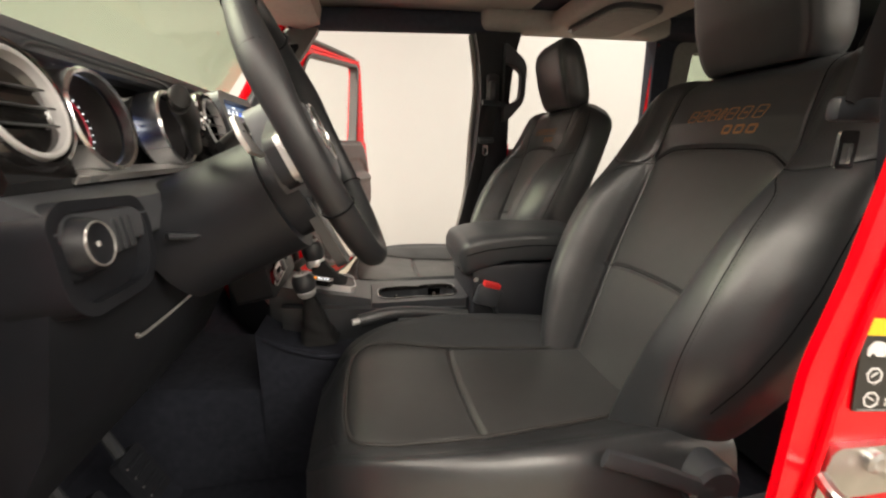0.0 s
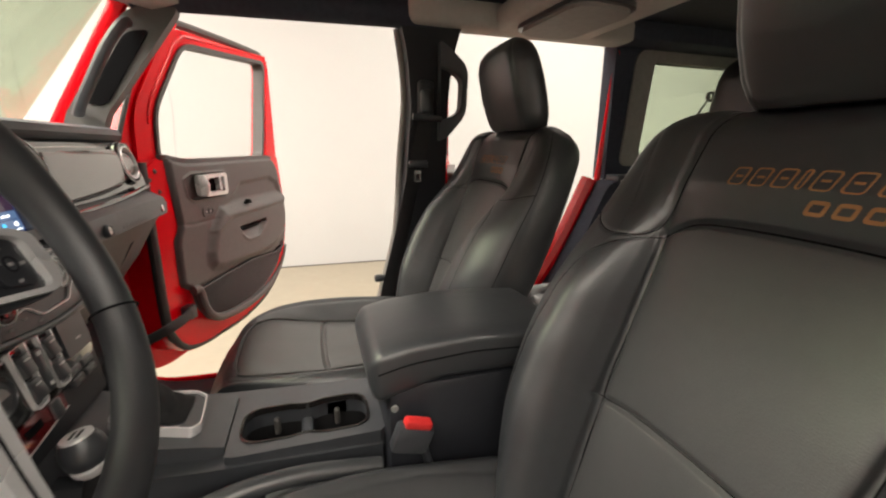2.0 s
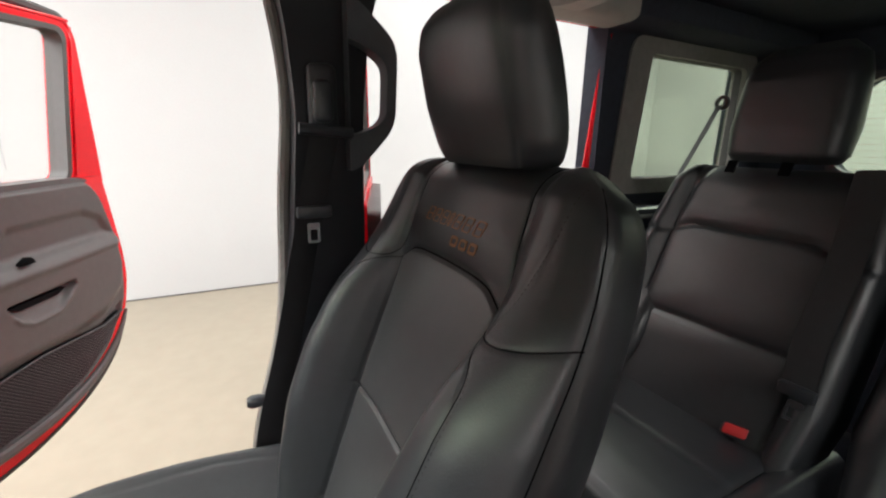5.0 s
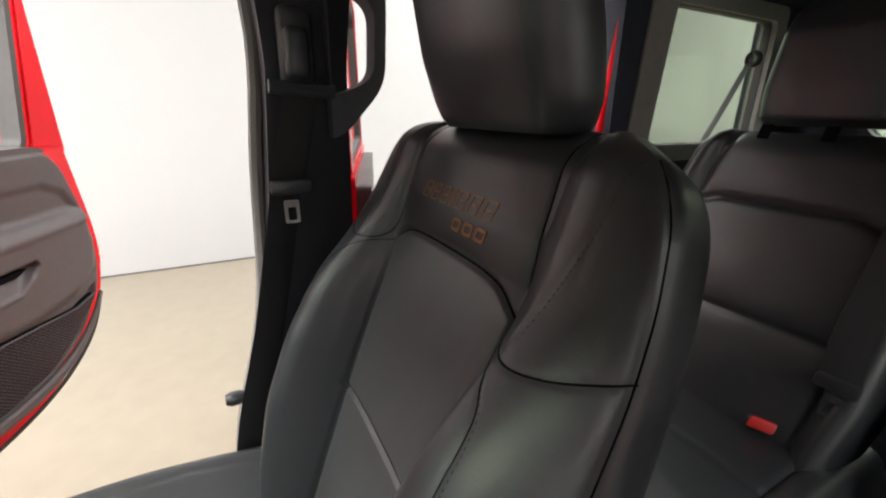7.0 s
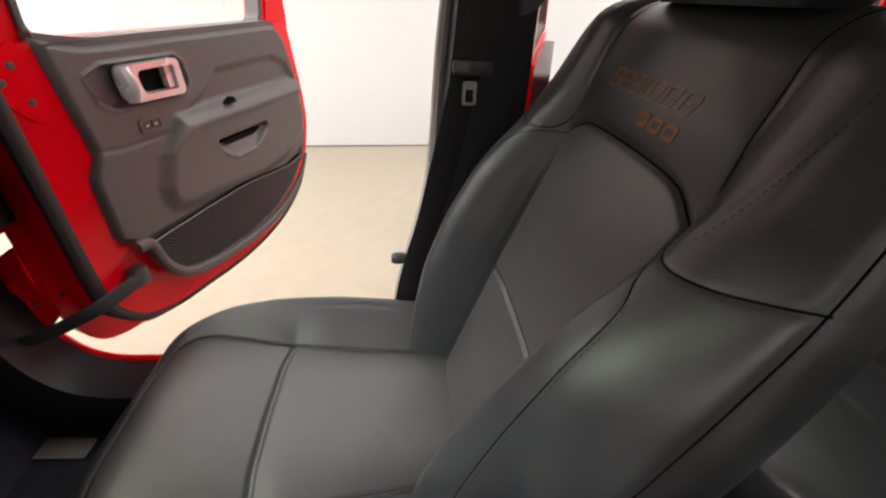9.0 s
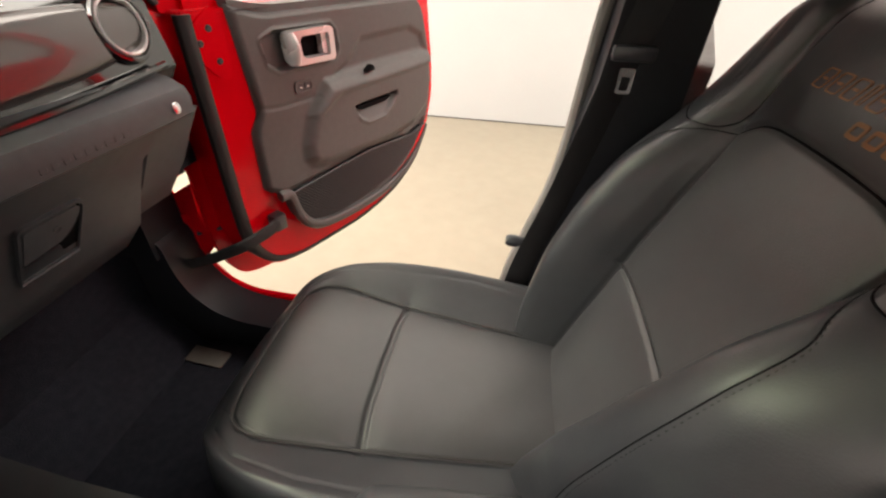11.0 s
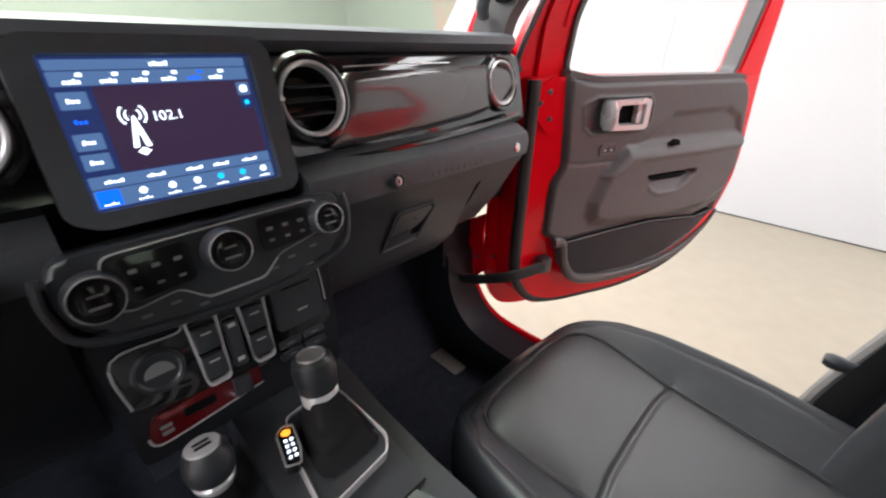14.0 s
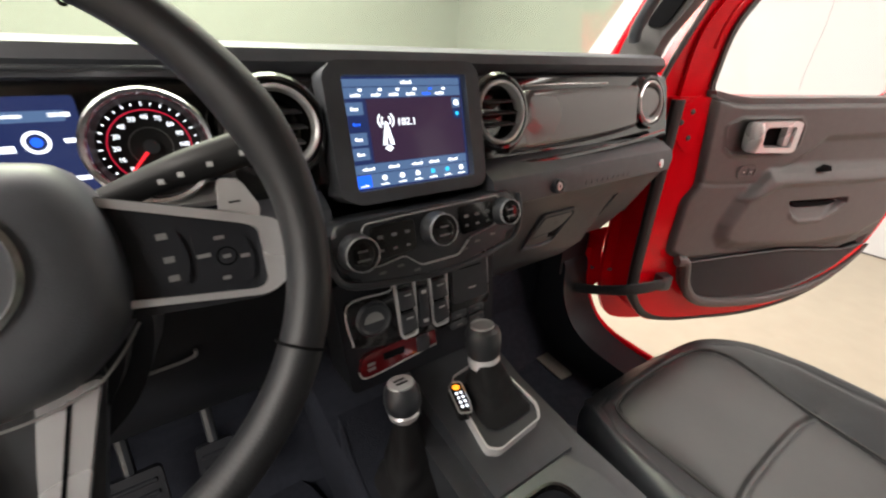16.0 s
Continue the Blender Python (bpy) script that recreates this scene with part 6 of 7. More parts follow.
rt = part("red_trim_plate", prism(rounded([(-0.124, -0.020), (-0.116, 0.014), (-0.045, 0.020), (-0.036, 0.014), (0.006, 0.014), (0.006, -0.018), (-0.06, -0.026), (-0.112, -0.032)], [0.016, 0.014, 0.006, 0.006, 0.004, 0.006, 0.02, 0.014], 5), -0.012, 0.003, rm, 0.003), REDTRIM, dash, "dark red gloss switch plate")
part("trim_edge", tube(curve([rm @ Vector((a, b, 0.003)) for a, b in ((-0.124, -0.014), (-0.121, -0.026), (-0.108, -0.031), (-0.06, -0.026), (0.006, -0.017))], 5), 0.0013, 6), SATIN, rt)
part("plate_slot", prism(rect(-0.085, -0.008, -0.050, 0.006, 0.002), 0.0, 0.0036, rm), DARKHOLE, rt)
for a, b in ((-0.105, -0.006), (-0.105, -0.016)):
    part("plate_mark", prism(rect(a - 0.006, b - 0.003, a + 0.006, b + 0.003, 0.001, 2), 0.0, 0.0036, rm), GREYPRINT, rt)
part("sway_button", rbox((0.022, 0.034, 0.008), 0.003, 2, rm @ Matrix.Translation((-0.018, -0.003, 0.003))), PLASTIC, rt)

# glove box details
lk = face(0.027, 10, 0.246, 1.181)
part("glove_lock", lathe([(0.0118, -0.01), (0.0118, 0.003), (0.0095, 0.0045), (0.0080, 0.002), (0, 0.002)], lk, 24), PLASTIC, dash, "round black key lock")
part("lock_face", lathe([(0.0066, 0.001), (0.0062, 0.0036), (0.0045, 0.0040), (0, 0.0036)], lk, 20), STEEL, dash, "steel lock face")
part("key_slot", rbox((0.0016, 0.006, 0.001), 0.0003, 1, lk @ Matrix.Translation((0, 0, 0.0040))), DARKHOLE, dash)
part("dash_screw", lathe([(0.0085, -0.01), (0.0085, 0.002), (0.006, 0.003), (0, 0.003)], face(0.030, 10, 0.546, 1.182), 18), CHROME, dash, "small chrome screw cap")
gm = axes((0.345, 0.108, 1.080), (1, 0, 0), Vector((0, -0.50, 1)).normalized(), Vector((0, -1, -0.50)).normalized())
DISH = [(-0.044, -0.083), (0.050, -0.083), (0.060, 0.008), (0.050, 0.019), (-0.039, 0.019)]
DISH_IN = [(-0.040, -0.079), (0.046, -0.079), (0.055, 0.006), (0.046, 0.0145), (-0.035, 0.0145)]
part("glove_latch_dish", ring(rounded(DISH, [0.006, 0.008, 0.014, 0.014, 0.008], 5), rounded(DISH_IN, [0.004, 0.006, 0.012, 0.012, 0.006], 5), -0.02, 0.0035, gm, 0.0018), SOFT, dash, "recess of the glove box latch")
part("glove_latch_hole", prism(rounded(DISH_IN, [0.004, 0.006, 0.012, 0.012, 0.006], 5), -0.02, -0.001, gm), DARKHOLE, dash)
latch = part("glove_latch", prism(rounded([(-0.038, -0.046), (0.020, -0.040), (0.036, -0.026), (0.050, 0.004), (0.043, 0.011), (-0.033, 0.011)], [0.004, 0.012, 0.012, 0.01, 0.01, 0.005], 5), -0.015, 0.0045, gm, 0.003, 3), SOFT, dash, "black glove box latch")
part("latch_lock", lathe([(0.0058, 0.004), (0.0052, 0.0056), (0.0036, 0.005), (0, 0.005)], gm @ Matrix.Translation((0.012, -0.012, 0)), 18), PLASTIC, latch)
part("latch_shelf", prism(rounded([(-0.039, -0.074), (0.024, -0.070), (0.018, -0.050), (-0.038, -0.054)], 0.003, 3), -0.016, 0.0015, gm, 0.002), PLASTIC, dash)
part("latch_edge", tube([gm @ Vector((-0.043, -0.083, 0.003)), gm @ Vector((0.046, -0.083, 0.003))], 0.0022, 6), SOFT, dash, "worn lower lip of the recess")
part("ledge_emboss", merge(*[rbox((0.010, 0.013, 0.002), 0.001, 1, face(0.0315, 3, 0.325 + 0.015 * k, 1.178)) for k in range(9)]), SOFT, dash, "faint raised lettering bars on the ledge")

# push-button start
ig = face(0.045, 8, -0.189, 1.165)
st_ = part("start_button", lathe([(0.026, -0.02), (0.026, 0.004), (0.022, 0.007), (0.019, 0.005), (0, 0.005)], ig, 32), GLOSS, dash, "round push-button starter")
part("start_lamp", rbox((0.012, 0.005, 0.001), 0.0003, 1, ig @ Matrix.Translation((-0.003, 0.013, 0.0055))), AMBER, st_)
part("start_mark", rbox((0.018, 0.010, 0.001), 0.0003, 1, ig @ Matrix.Translation((0, -0.002, 0.0055))), GREYPRINT, st_)

# light switch
lm = face(0.066, 6, -0.604, 1.160)
LSO = rounded([(-0.006, -0.056), (-0.026, -0.036), (-0.026, 0.030), (-0.006, 0.046), (0.112, 0.040), (0.126, 0.012), (0.118, -0.034), (0.092, -0.056)], 0.020, 5)
LSI = rounded([(0.002, -0.046), (-0.015, -0.030), (-0.015, 0.024), (0.002, 0.036), (0.104, 0.030), (0.115, 0.008), (0.108, -0.028), (0.086, -0.046)], 0.016, 5)
ls = part("light_switch_panel", ring(LSO, LSI, -0.04, 0.012, lm, 0.005), PILLARBLACK, dash, "black rim round the light switch recess")
part("switch_recess", prism(LSI, -0.05, -0.002, lm), PILLARBLACK, ls, "dark light switch recess")
lk_ = lm @ Matrix.Translation((0.012, 0.006, -0.004))
kb = part("light_knob", lathe([(0.031, -0.004), (0.030, 0.008), (0.026, 0.011), (0.0225, 0.026), (0.0195, 0.029), (0.0145, 0.0265), (0, 0.0265)], lk_, 40), PILLARBLACK, ls, "round black light switch knob")
part("knob_ring", lathe([(0.0202, 0.0278), (0.0197, 0.0297), (0.0186, 0.0297), (0.0181, 0.0278)], lk_, 40), SILVER, kb)
part("knob_mark", rbox((0.0045, 0.0045, 0.001), 0.0002, 1, lk_ @ Matrix.Translation((0, 0, 0.027))), PRINT, kb)
for k in range(3):
    part("dimmer_wheel", rbox((0.010, 0.034, 0.022), 0.004, 2, lm @ Matrix.Translation((0.060 + 0.012 * k, 0.006, 0.003))), PLASTIC, ls)
part("knee_panel_line", tube(curve([(-0.49, 0.083, 1.040), (-0.48, 0.084, 1.034), (-0.41, 0.084, 1.033), (-0.32, 0.084, 1.035), (-0.288, 0.082, 1.040), (-0.284, 0.080, 1.050)], 6), 0.0022, 8), SILVER, dash, "thin silver edge on the knee panel")

# ---- gauges ----
DIALRED = glowing("dial_dim_red", (0.7, 0.02, 0.06), 0.45)
cl = thing("gauge_cluster", (-0.365, 0.12, 1.28), "gauge cluster with two round dials and a lit colour display", "gauges")
gm0 = face(0.118, 10, -0.365, 1.283)
part("cluster_housing", prism(rounded([(-0.165, -0.062), (0.165, -0.062), (0.165, 0.045), (0.12, 0.062), (-0.12, 0.062), (-0.165, 0.045)], 0.02, 4), -0.06, -0.032, gm0, 0.004), GLOSS, cl)
part("cluster_rim", tube(curve([gm0 @ Vector((a, b, 0.006)) for a, b in ((-0.165, 0.03), (-0.14, 0.062), (-0.05, 0.064), (0.05, 0.064), (0.14, 0.062), (0.165, 0.03))], 6), 0.0025, 8), PLASTIC, cl, "thin black brow line")
disp = part("centre_display", prism(rect(-0.040, -0.048, 0.040, 0.045, 0.004), -0.032, -0.028, gm0), SCREENNAVY, cl, "lit blue centre display")
for a0, b0, a1, b1, mt in ((-0.030, 0.022, 0.030, 0.032, SCREENBLUE), (-0.036, -0.004, -0.012, 0.002, SCREENWHITE), (0.018, 0.026, 0.034, 0.030, SCREENWHITE), (-0.016, 0.026, 0.000, 0.029, SCREENWHITE), (0.024, 0.002, 0.036, 0.006, SCREENWHITE), (-0.008, -0.020, 0.008, -0.017, SCREENWHITE), (0.020, -0.034, 0.036, -0.030, SCREENWHITE)):
    part("display_mark", prism(rect(a0, b0, a1, b1, 0.001, 2), -0.028, -0.0272, gm0), mt, disp)
part("display_ring", lathe([(0.0105, 0), (0.010, 0.001), (0.0082, 0.001), (0.0078, 0)], gm0 @ Matrix.Translation((0.004, 0.004, -0.0275)), 32), SCREENWHITE, disp)
part("display_dot", lathe([(0.0045, 0), (0.004, 0.001), (0, 0.001)], gm0 @ Matrix.Translation((0.004, 0.004, -0.0275)), 24), SCREENVIVID, disp)


def dial(x, needle_deg, numbered=True):
    m = face(0.108, 10, x, 1.277) @ Matrix.Scale(0.91, 4)
    d = part("dial", lathe([(0.0, -0.030), (0.050, -0.030), (0.053, 0.0)], m, 56), LABELBLACK, cl, "black dial with red scale ring")
    part("dial_ring", lathe([(0.061, -0.02), (0.0605, 0.014), (0.058, 0.017), (0.0545, 0.015), (0.0535, 0.004)], m, 56), CHROME, d, "satin silver dial ring")
    part("red_ring", tube([m @ Vector((0.040 * math.cos(t), 0.040 * math.sin(t), -0.0292)) for t in np.linspace(math.radians(225), math.radians(-45), 60)], 0.0008, 5), DIALRED, d)
    part("inner_ring", tube([m @ Vector((0.021 * math.cos(t), 0.021 * math.sin(t), -0.0292)) for t in np.linspace(math.radians(225), math.radians(-45), 40)], 0.0005, 5), GREYPRINT, d)
    for k in range(25):
        t = math.radians(225 - 270 * k / 24)
        part("tick", rbox((0.0038 if k % 2 == 0 else 0.0024, 0.0012, 0.0005), 0, 1, m @ Matrix.Translation((0.0465 * math.cos(t), 0.0465 * math.sin(t), -0.0295)) @ Matrix.Rotation(t, 4, "Z")), SCREENWHITE, d)
    for k in range(13 if numbered else 0):
        t = math.radians(225 - 270 * k / 12)
        writing(str(k * 10), 0.0072, m @ Matrix.Translation((0.0325 * math.cos(t), 0.0325 * math.sin(t), -0.0293)), SCREENWHITE, d, "numeral", 0.0001)
    t = math.radians(needle_deg)
    part("needle", tube([m @ Vector((-0.006 * math.cos(t), -0.006 * math.sin(t), -0.026)), m @ Vector((0.041 * math.cos(t), 0.041 * math.sin(t), -0.026))], [0.0022, 0.0008], 6), NEEDLE, d, "red needle")
    part("needle_hub", lathe([(0.008, -0.030), (0.008, -0.024), (0, -0.023)], m, 20), PLASTIC, d)


dial(-0.273, 228)
dial(-0.455, 225, False)

# ---- steering column and wheel ----
WT = math.radians(24)
WN = Vector((0, -math.cos(WT), math.sin(WT)))
WB = Vector((0, math.sin(WT), math.cos(WT)))
WM = axes((-0.377, -0.122, 1.262), (1, 0, 0), WB, WN)
col = thing("steering_column", (-0.368, 0.0, 1.2), "black steering column shroud with stalk switches", "steering column")
cmx = WM
part("column_shroud", prism([Vector((0.078 * math.cos(t), -0.036 + (0.070 if math.sin(t) > 0 else 0.092) * math.sin(t))) for t in np.linspace(0, 2 * math.pi, 40, endpoint=False)], -0.24, -0.078, cmx, 0.010, 3), PILLARBLACK, col, "rounded black column shroud")
part("shroud_neck", prism([Vector((0.066 * math.cos(t), -0.032 + (0.062 if math.sin(t) > 0 else 0.080) * math.sin(t))) for t in np.linspace(0, 2 * math.pi, 40, endpoint=False)], -0.10, -0.045, cmx, 0.016, 3), PILLARBLACK, col, "dark neck behind the wheel")
for s in (1, -1):
    tipx = -0.368 + s * 0.160
    pts = curve([(-0.368 + s * 0.045, 0.022, 1.250), (-0.368 + s * 0.085, 0.010, 1.267), (-0.368 + s * 0.115, -0.002, 1.279), (tipx, -0.012, 1.293), (-0.368 + s * 0.164, -0.0125, 1.294)], 6)
    k = part("stalk", tube(pts, [(0.010 + 0.005 * min(1, i / 14)) * (1 if i < len(pts) - 4 else 0.93 - 0.17 * (i - len(pts) + 4)) for i in range(len(pts))], 14, flat=0.7, up=(0, 1, 0)), LABELBLACK, col, "black stalk switch with white symbols")
    for q in (0.34, 0.48, 0.62, 0.74):
        p = pts[int(q * (len(pts) - 1))]
        part("stalk_mark", rbox((0.0045, 0.0040, 0.0008), 0.0002, 1, axes(p + Vector((0, -0.0136, 0.0)), (1, 0, 0), Vector((0, 0.2, 1)).normalized(), Vector((0, -1, 0.2)).normalized())), PRINT, k)
    part("shift_paddle", prism(rounded([(s * 0.112, -0.002), (s * 0.158, 0.004), (s * 0.163, 0.020), (s * 0.153, 0.042), (s * 0.138, 0.045), (s * 0.134, 0.020)], 0.005, 4), -0.055, -0.050, WM, 0.001), SATIN, col, "silver shift paddle")
    part("paddle_mark", rbox((0.008, 0.0015, 0.0006), 0, 1, WM @ Matrix.Translation((s * 0.146, 0.026, -0.0498))), LABELBLACK, col)

part("tilt_lever", tube(curve([(-0.47, 0.045, 1.150), (-0.45, 0.020, 1.146), (-0.43, -0.015, 1.152), (-0.425, -0.040, 1.157)], 5), 0.007, 8, flat=0.6), PLASTIC, col, "black tilt lever under the column")
wheel = thing("steering_wheel", (-0.368, -0.122, 1.262), "black leather steering wheel with satin silver spokes", "steering wheel")
RW = 0.178


def rim_arc(t0, t1, n, r0=0.0155):
    pts = [WM @ Vector((RW * math.cos(t), RW * math.sin(t), 0)) for t in np.linspace(t0, t1, n)]
    rs = []
    for t in np.linspace(t0, t1, n):
        fat = math.exp(-((math.sin(t) - 0.42) / 0.22) ** 2) * 0.003
        rs.append(r0 - 0.0008 + fat)
    return pts, rs


pts, rs = rim_arc(0, 2 * math.pi * 95 / 96, 96)
rim_bm = bmesh.new()
rows = []
for i, p in enumerate(pts):
    t = 2 * math.pi * i / 96
    out = (WM.to_3x3() @ Vector((math.cos(t), math.sin(t), 0)))
    rows.append([rim_bm.verts.new(p + (out * math.cos(a) * 1.0 + WN * math.sin(a) * 1.12) * rs[i]) for a in np.linspace(0, 2 * math.pi, 18, endpoint=False)])
for i in range(96):
    a, b = rows[i], rows[(i + 1) % 96]
    for j in range(18):
        rim_bm.faces.new((a[j], a[(j + 1) % 18], b[(j + 1) % 18], b[j]))
rim = part("rim", rim_bm, RIMLEATHER, wheel, "black leather wheel rim", 60)
for deg in (28, 152, 207, 333, 60, 120):
    t = math.radians(deg)
    o = Vector((math.cos(t), math.sin(t), 0))
    ringpts = [WM @ (o * (RW + 0.0165 * math.cos(a)) + Vector((0, 0, 0.0182 * math.sin(a)))) for a in np.linspace(0, 2 * math.pi, 20, endpoint=False)]
    part("rim_seam", tube(ringpts, 0.0011, 5, closed=True), DARKHOLE, rim)
# hub, set back behind the plane of the rim
WH = WM @ Matrix.Translation((0, 0, -0.011))
HUB = [(0.0, 0.064), (0.04, 0.062), (0.062, 0.055), (0.074, 0.028), (0.078, -0.009), (0.071, -0.040), (0.045, -0.066), (0.015, -0.074), (0.0, -0.075)]
hub = [(v.x, v.y) for v in curve([(a, b, 0) for a, b in HUB] + [(-a, b, 0) for a, b in HUB[-2:0:-1]], 4, True)]
pad_bm = bmesh.new()
levels = [(1.0, -0.050), (1.0, -0.022), (0.985, -0.008), (0.95, 0.001), (0.88, 0.009), (0.76, 0.015), (0.6, 0.018), (0.4, 0.020), (0.2, 0.0205)]
hr = [[pad_bm.verts.new((a * q, (b + 0.004) * q - 0.004, c)) for a, b in hub] for q, c in levels]
for u_, v_ in zip(hr, hr[1:]):
    for i in range(len(hub)):
        k = (i + 1) % len(hub)
        pad_bm.faces.new((u_[i], u_[k], v_[k], v_[i]))
pad_bm.faces.new(hr[-1])
pad_bm.faces.new(hr[0][::-1])
pad = part("hub_pad", moved(pad_bm, WH), SOFT, wheel, "soft black airbag pad", 60)
part("badge_ring", lathe([(0.0405, 0.012), (0.0400, 0.0215), (0.0370, 0.0225), (0.0350, 0.0190), (0.0350, 0.012)], WH @ Matrix.Translation((0, 0.006, 0)), 56), CHROME, pad, "satin silver badge ring")
part("badge", merge(*[rbox((0.010, 0.011, 0.002), 0.001, 1, WH @ Matrix.Translation((-0.021 + 0.014 * k, 0.006, 0.0212))) for k in range(4)]), CHROME, pad, "plain silver badge blocks")
part("pad_edge_line", tube(curve([WH @ Vector((a * 1.01, b * 1.01, -0.010)) for a, b in ((0.074, -0.040), (0.062, -0.056), (0.046, -0.070), (0.020, -0.077), (0, -0.078), (-0.020, -0.077), (-0.046, -0.070), (-0.062, -0.056), (-0.074, -0.040))], 5), 0.0009, 6), SILVER, pad, "thin bright line under the pad")
for s in (1, -1):
    sp = rounded([(s * 0.060, 0.040), (s * 0.149, 0.013), (s * 0.168, 0.006), (s * 0.168, -0.034), (s * 0.151, -0.044), (s * 0.060, -0.029)], [0.002, 0.02, 0.008, 0.012, 0.012, 0.002], 5)
    inn = rounded([(s * 0.060, 0.0345), (s * 0.144, 0.0075), (s * 0.153, 0.003), (s * 0.152, -0.034), (s * 0.146, -0.0385), (s * 0.060, -0.0245)], [0.002, 0.01, 0.006, 0.006, 0.006, 0.002], 5)
    part("spoke_frame", ring(sp, inn, -0.014, -0.006, WH, 0.003), SPOKE, wheel, "satin silver spoke frame")
    pod = part("button_pod", prism(inn, -0.03, -0.012, WH, 0.002), PILLARBLACK, wheel, "black button pod")
    bar = rounded([(s * 0.088, 0.016), (s * 0.106, 0.010), (s * 0.109, -0.008), (s * 0.106, -0.025), (s * 0.090, -0.022), (s * 0.084, -0.003)], 0.006, 4)
    q = part("wheel_button", prism(bar, -0.02, -0.0095, WH, 0.0015), PILLARBLACK, pod, "curved black rocker button")
    for a, b in ((0.097, 0.008), (0.098, -0.007), (0.098, -0.019)):
        part("button_mark", rbox((0.006, 0.004, 0.0006), 0.0002, 1, WH @ Matrix.Translation((s * a, b, -0.0094))), GREYPRINT, q)
    quad = rounded([(s * 0.112, 0.009), (s * 0.143, 0.0), (s * 0.147, -0.015), (s * 0.143, -0.033), (s * 0.110, -0.026), (s * 0.1125, -0.009)], 0.005, 4)
    q = part("wheel_button", prism(quad, -0.02, -0.0095, WH, 0.0015), PILLARBLACK, pod, "black four-way button")
    part("button_ring", lathe([(0.0068, -0.001), (0.0062, 0.0006), (0.0054, 0.0)], WH @ Matrix.Translation((s * 0.130, -0.012, -0.0095)), 24), DARKHOLE, q)
    for a, b, w in ((0.117, -0.009, 0.008), (0.130, -0.012, 0.005), (0.141, -0.014, 0.006), (0.128, 0.001, 0.006), (0.127, -0.026, 0.005)):
        part("button_mark", rbox((w, 0.0025, 0.0006), 0.0002, 1, WH @ Matrix.Translation((s * a, b, -0.0094))), GREYPRINT, q)
    part("spoke_arm", prism(rounded([(s * 0.055, 0.043), (s * 0.150, 0.014), (s * 0.164, 0.006), (s * 0.164, -0.034), (s * 0.152, -0.046), (s * 0.055, -0.036)], 0.008, 3), -0.026, -0.0125, WH, 0.004), PILLARBLACK, wheel)
    leg = [(s * 0.020, -0.070), (s * 0.050, -0.066), (s * 0.030, -0.130), (s * 0.020, -0.166), (s * 0.004, -0.168), (s * 0.010, -0.120)]
    part("lower_spoke", prism(rounded(leg, [0.002, 0.004, 0.03, 0.004, 0.004, 0.03], 4), -0.024, -0.012, WH, 0.005, 3), SPOKE, wheel, "satin silver lower spoke leg")
    part("spoke_groove", tube([WH @ Vector((s * 0.034, -0.074, -0.0118)), WH @ Vector((s * 0.020, -0.125, -0.0118)), WH @ Vector((s * 0.012, -0.160, -0.0118))], 0.0012, 5), DARKHOLE, wheel)
part("lower_spoke_back", prism(rounded([(-0.052, -0.06), (0.052, -0.06), (0.026, -0.172), (-0.026, -0.172)], 0.01, 3), -0.045, -0.030, WH, 0.002), PLASTIC, wheel)

# ---- pedals ----
for x, w, nm, lab in ((-0.30, 0.06, "accelerator_pedal", "ribbed black accelerator pedal"), (-0.42, 0.085, "brake_pedal", "ribbed black brake pedal")):
    pd = thing(nm, (x, 0.28, 0.65), lab + " in the dark footwell", "pedal")
    pm = axes((x, 0.22, 0.70), (1, 0, 0), Vector((0, 0.5, 1)).normalized(), Vector((0, -1, 0.5)).normalized())
    # near-black pads and ribs: the footwell's shade is put into their colour
    pp = part("pad", prism(rect(-w / 2, -0.05, w / 2, 0.05, 0.01), -0.01, 0.006, pm, 0.003), PILLARBLACK, pd, "pedal pad darkened for the footwell shade")
    for k in range(4):
        part("rib", rbox((w * 0.8, 0.008, 0.005), 0.002, 1, pm @ Matrix.Translation((0, -0.032 + 0.021 * k, 0.007))), PILLARBLACK, pp)
    part("pedal_arm", tube([pm @ Vector((0, 0.03, -0.008)), (x, 0.34, 0.98)], 0.009, 8), PLASTIC, pd)

# ---- centre console ----
con = thing("centre_console", (0.02, -0.3, 0.55), "black centre console with cup holders, gear levers and a padded armrest", "console")
part("console_side", extrude_x([(0.04, 0.55), (0.04, 0.935), (0.0, 0.922), (-0.05, 0.908), (-0.16, 0.893), (-0.41, 0.882), (-0.41, 0.55)], 0.088, 0.128, 0.02), PLASTIC, con, "black console flank")
part("console_side", extrude_x([(0.02, 0.55), (0.02, 0.90), (-0.16, 0.885), (-0.41, 0.875), (-0.41, 0.55)], -0.062, -0.030, 0.012), PLASTIC, con, "black console flank")
part("front_deck", extrude_x([(0.05, 0.80), (0.05, 0.950), (0.0, 0.936), (-0.05, 0.923), (-0.150, 0.906), (-0.180, 0.899), (-0.180, 0.80)], -0.034, 0.100, 0.006), PLASTIC, con, "black console deck")
part("lower_tray", extrude_x([(0.06, 0.52), (0.06, 0.875), (0.02, 0.850), (-0.10, 0.815), (-0.40, 0.80), (-0.40, 0.52)], -0.135, -0.030, 0.020), CARPET, con, "lower black side tray")
part("tray_rim", tube(curve([(-0.135, 0.045, 0.862), (-0.138, 0.0, 0.838), (-0.138, -0.08, 0.812), (-0.136, -0.20, 0.806)], 6), 0.006, 8), CARPET, con)
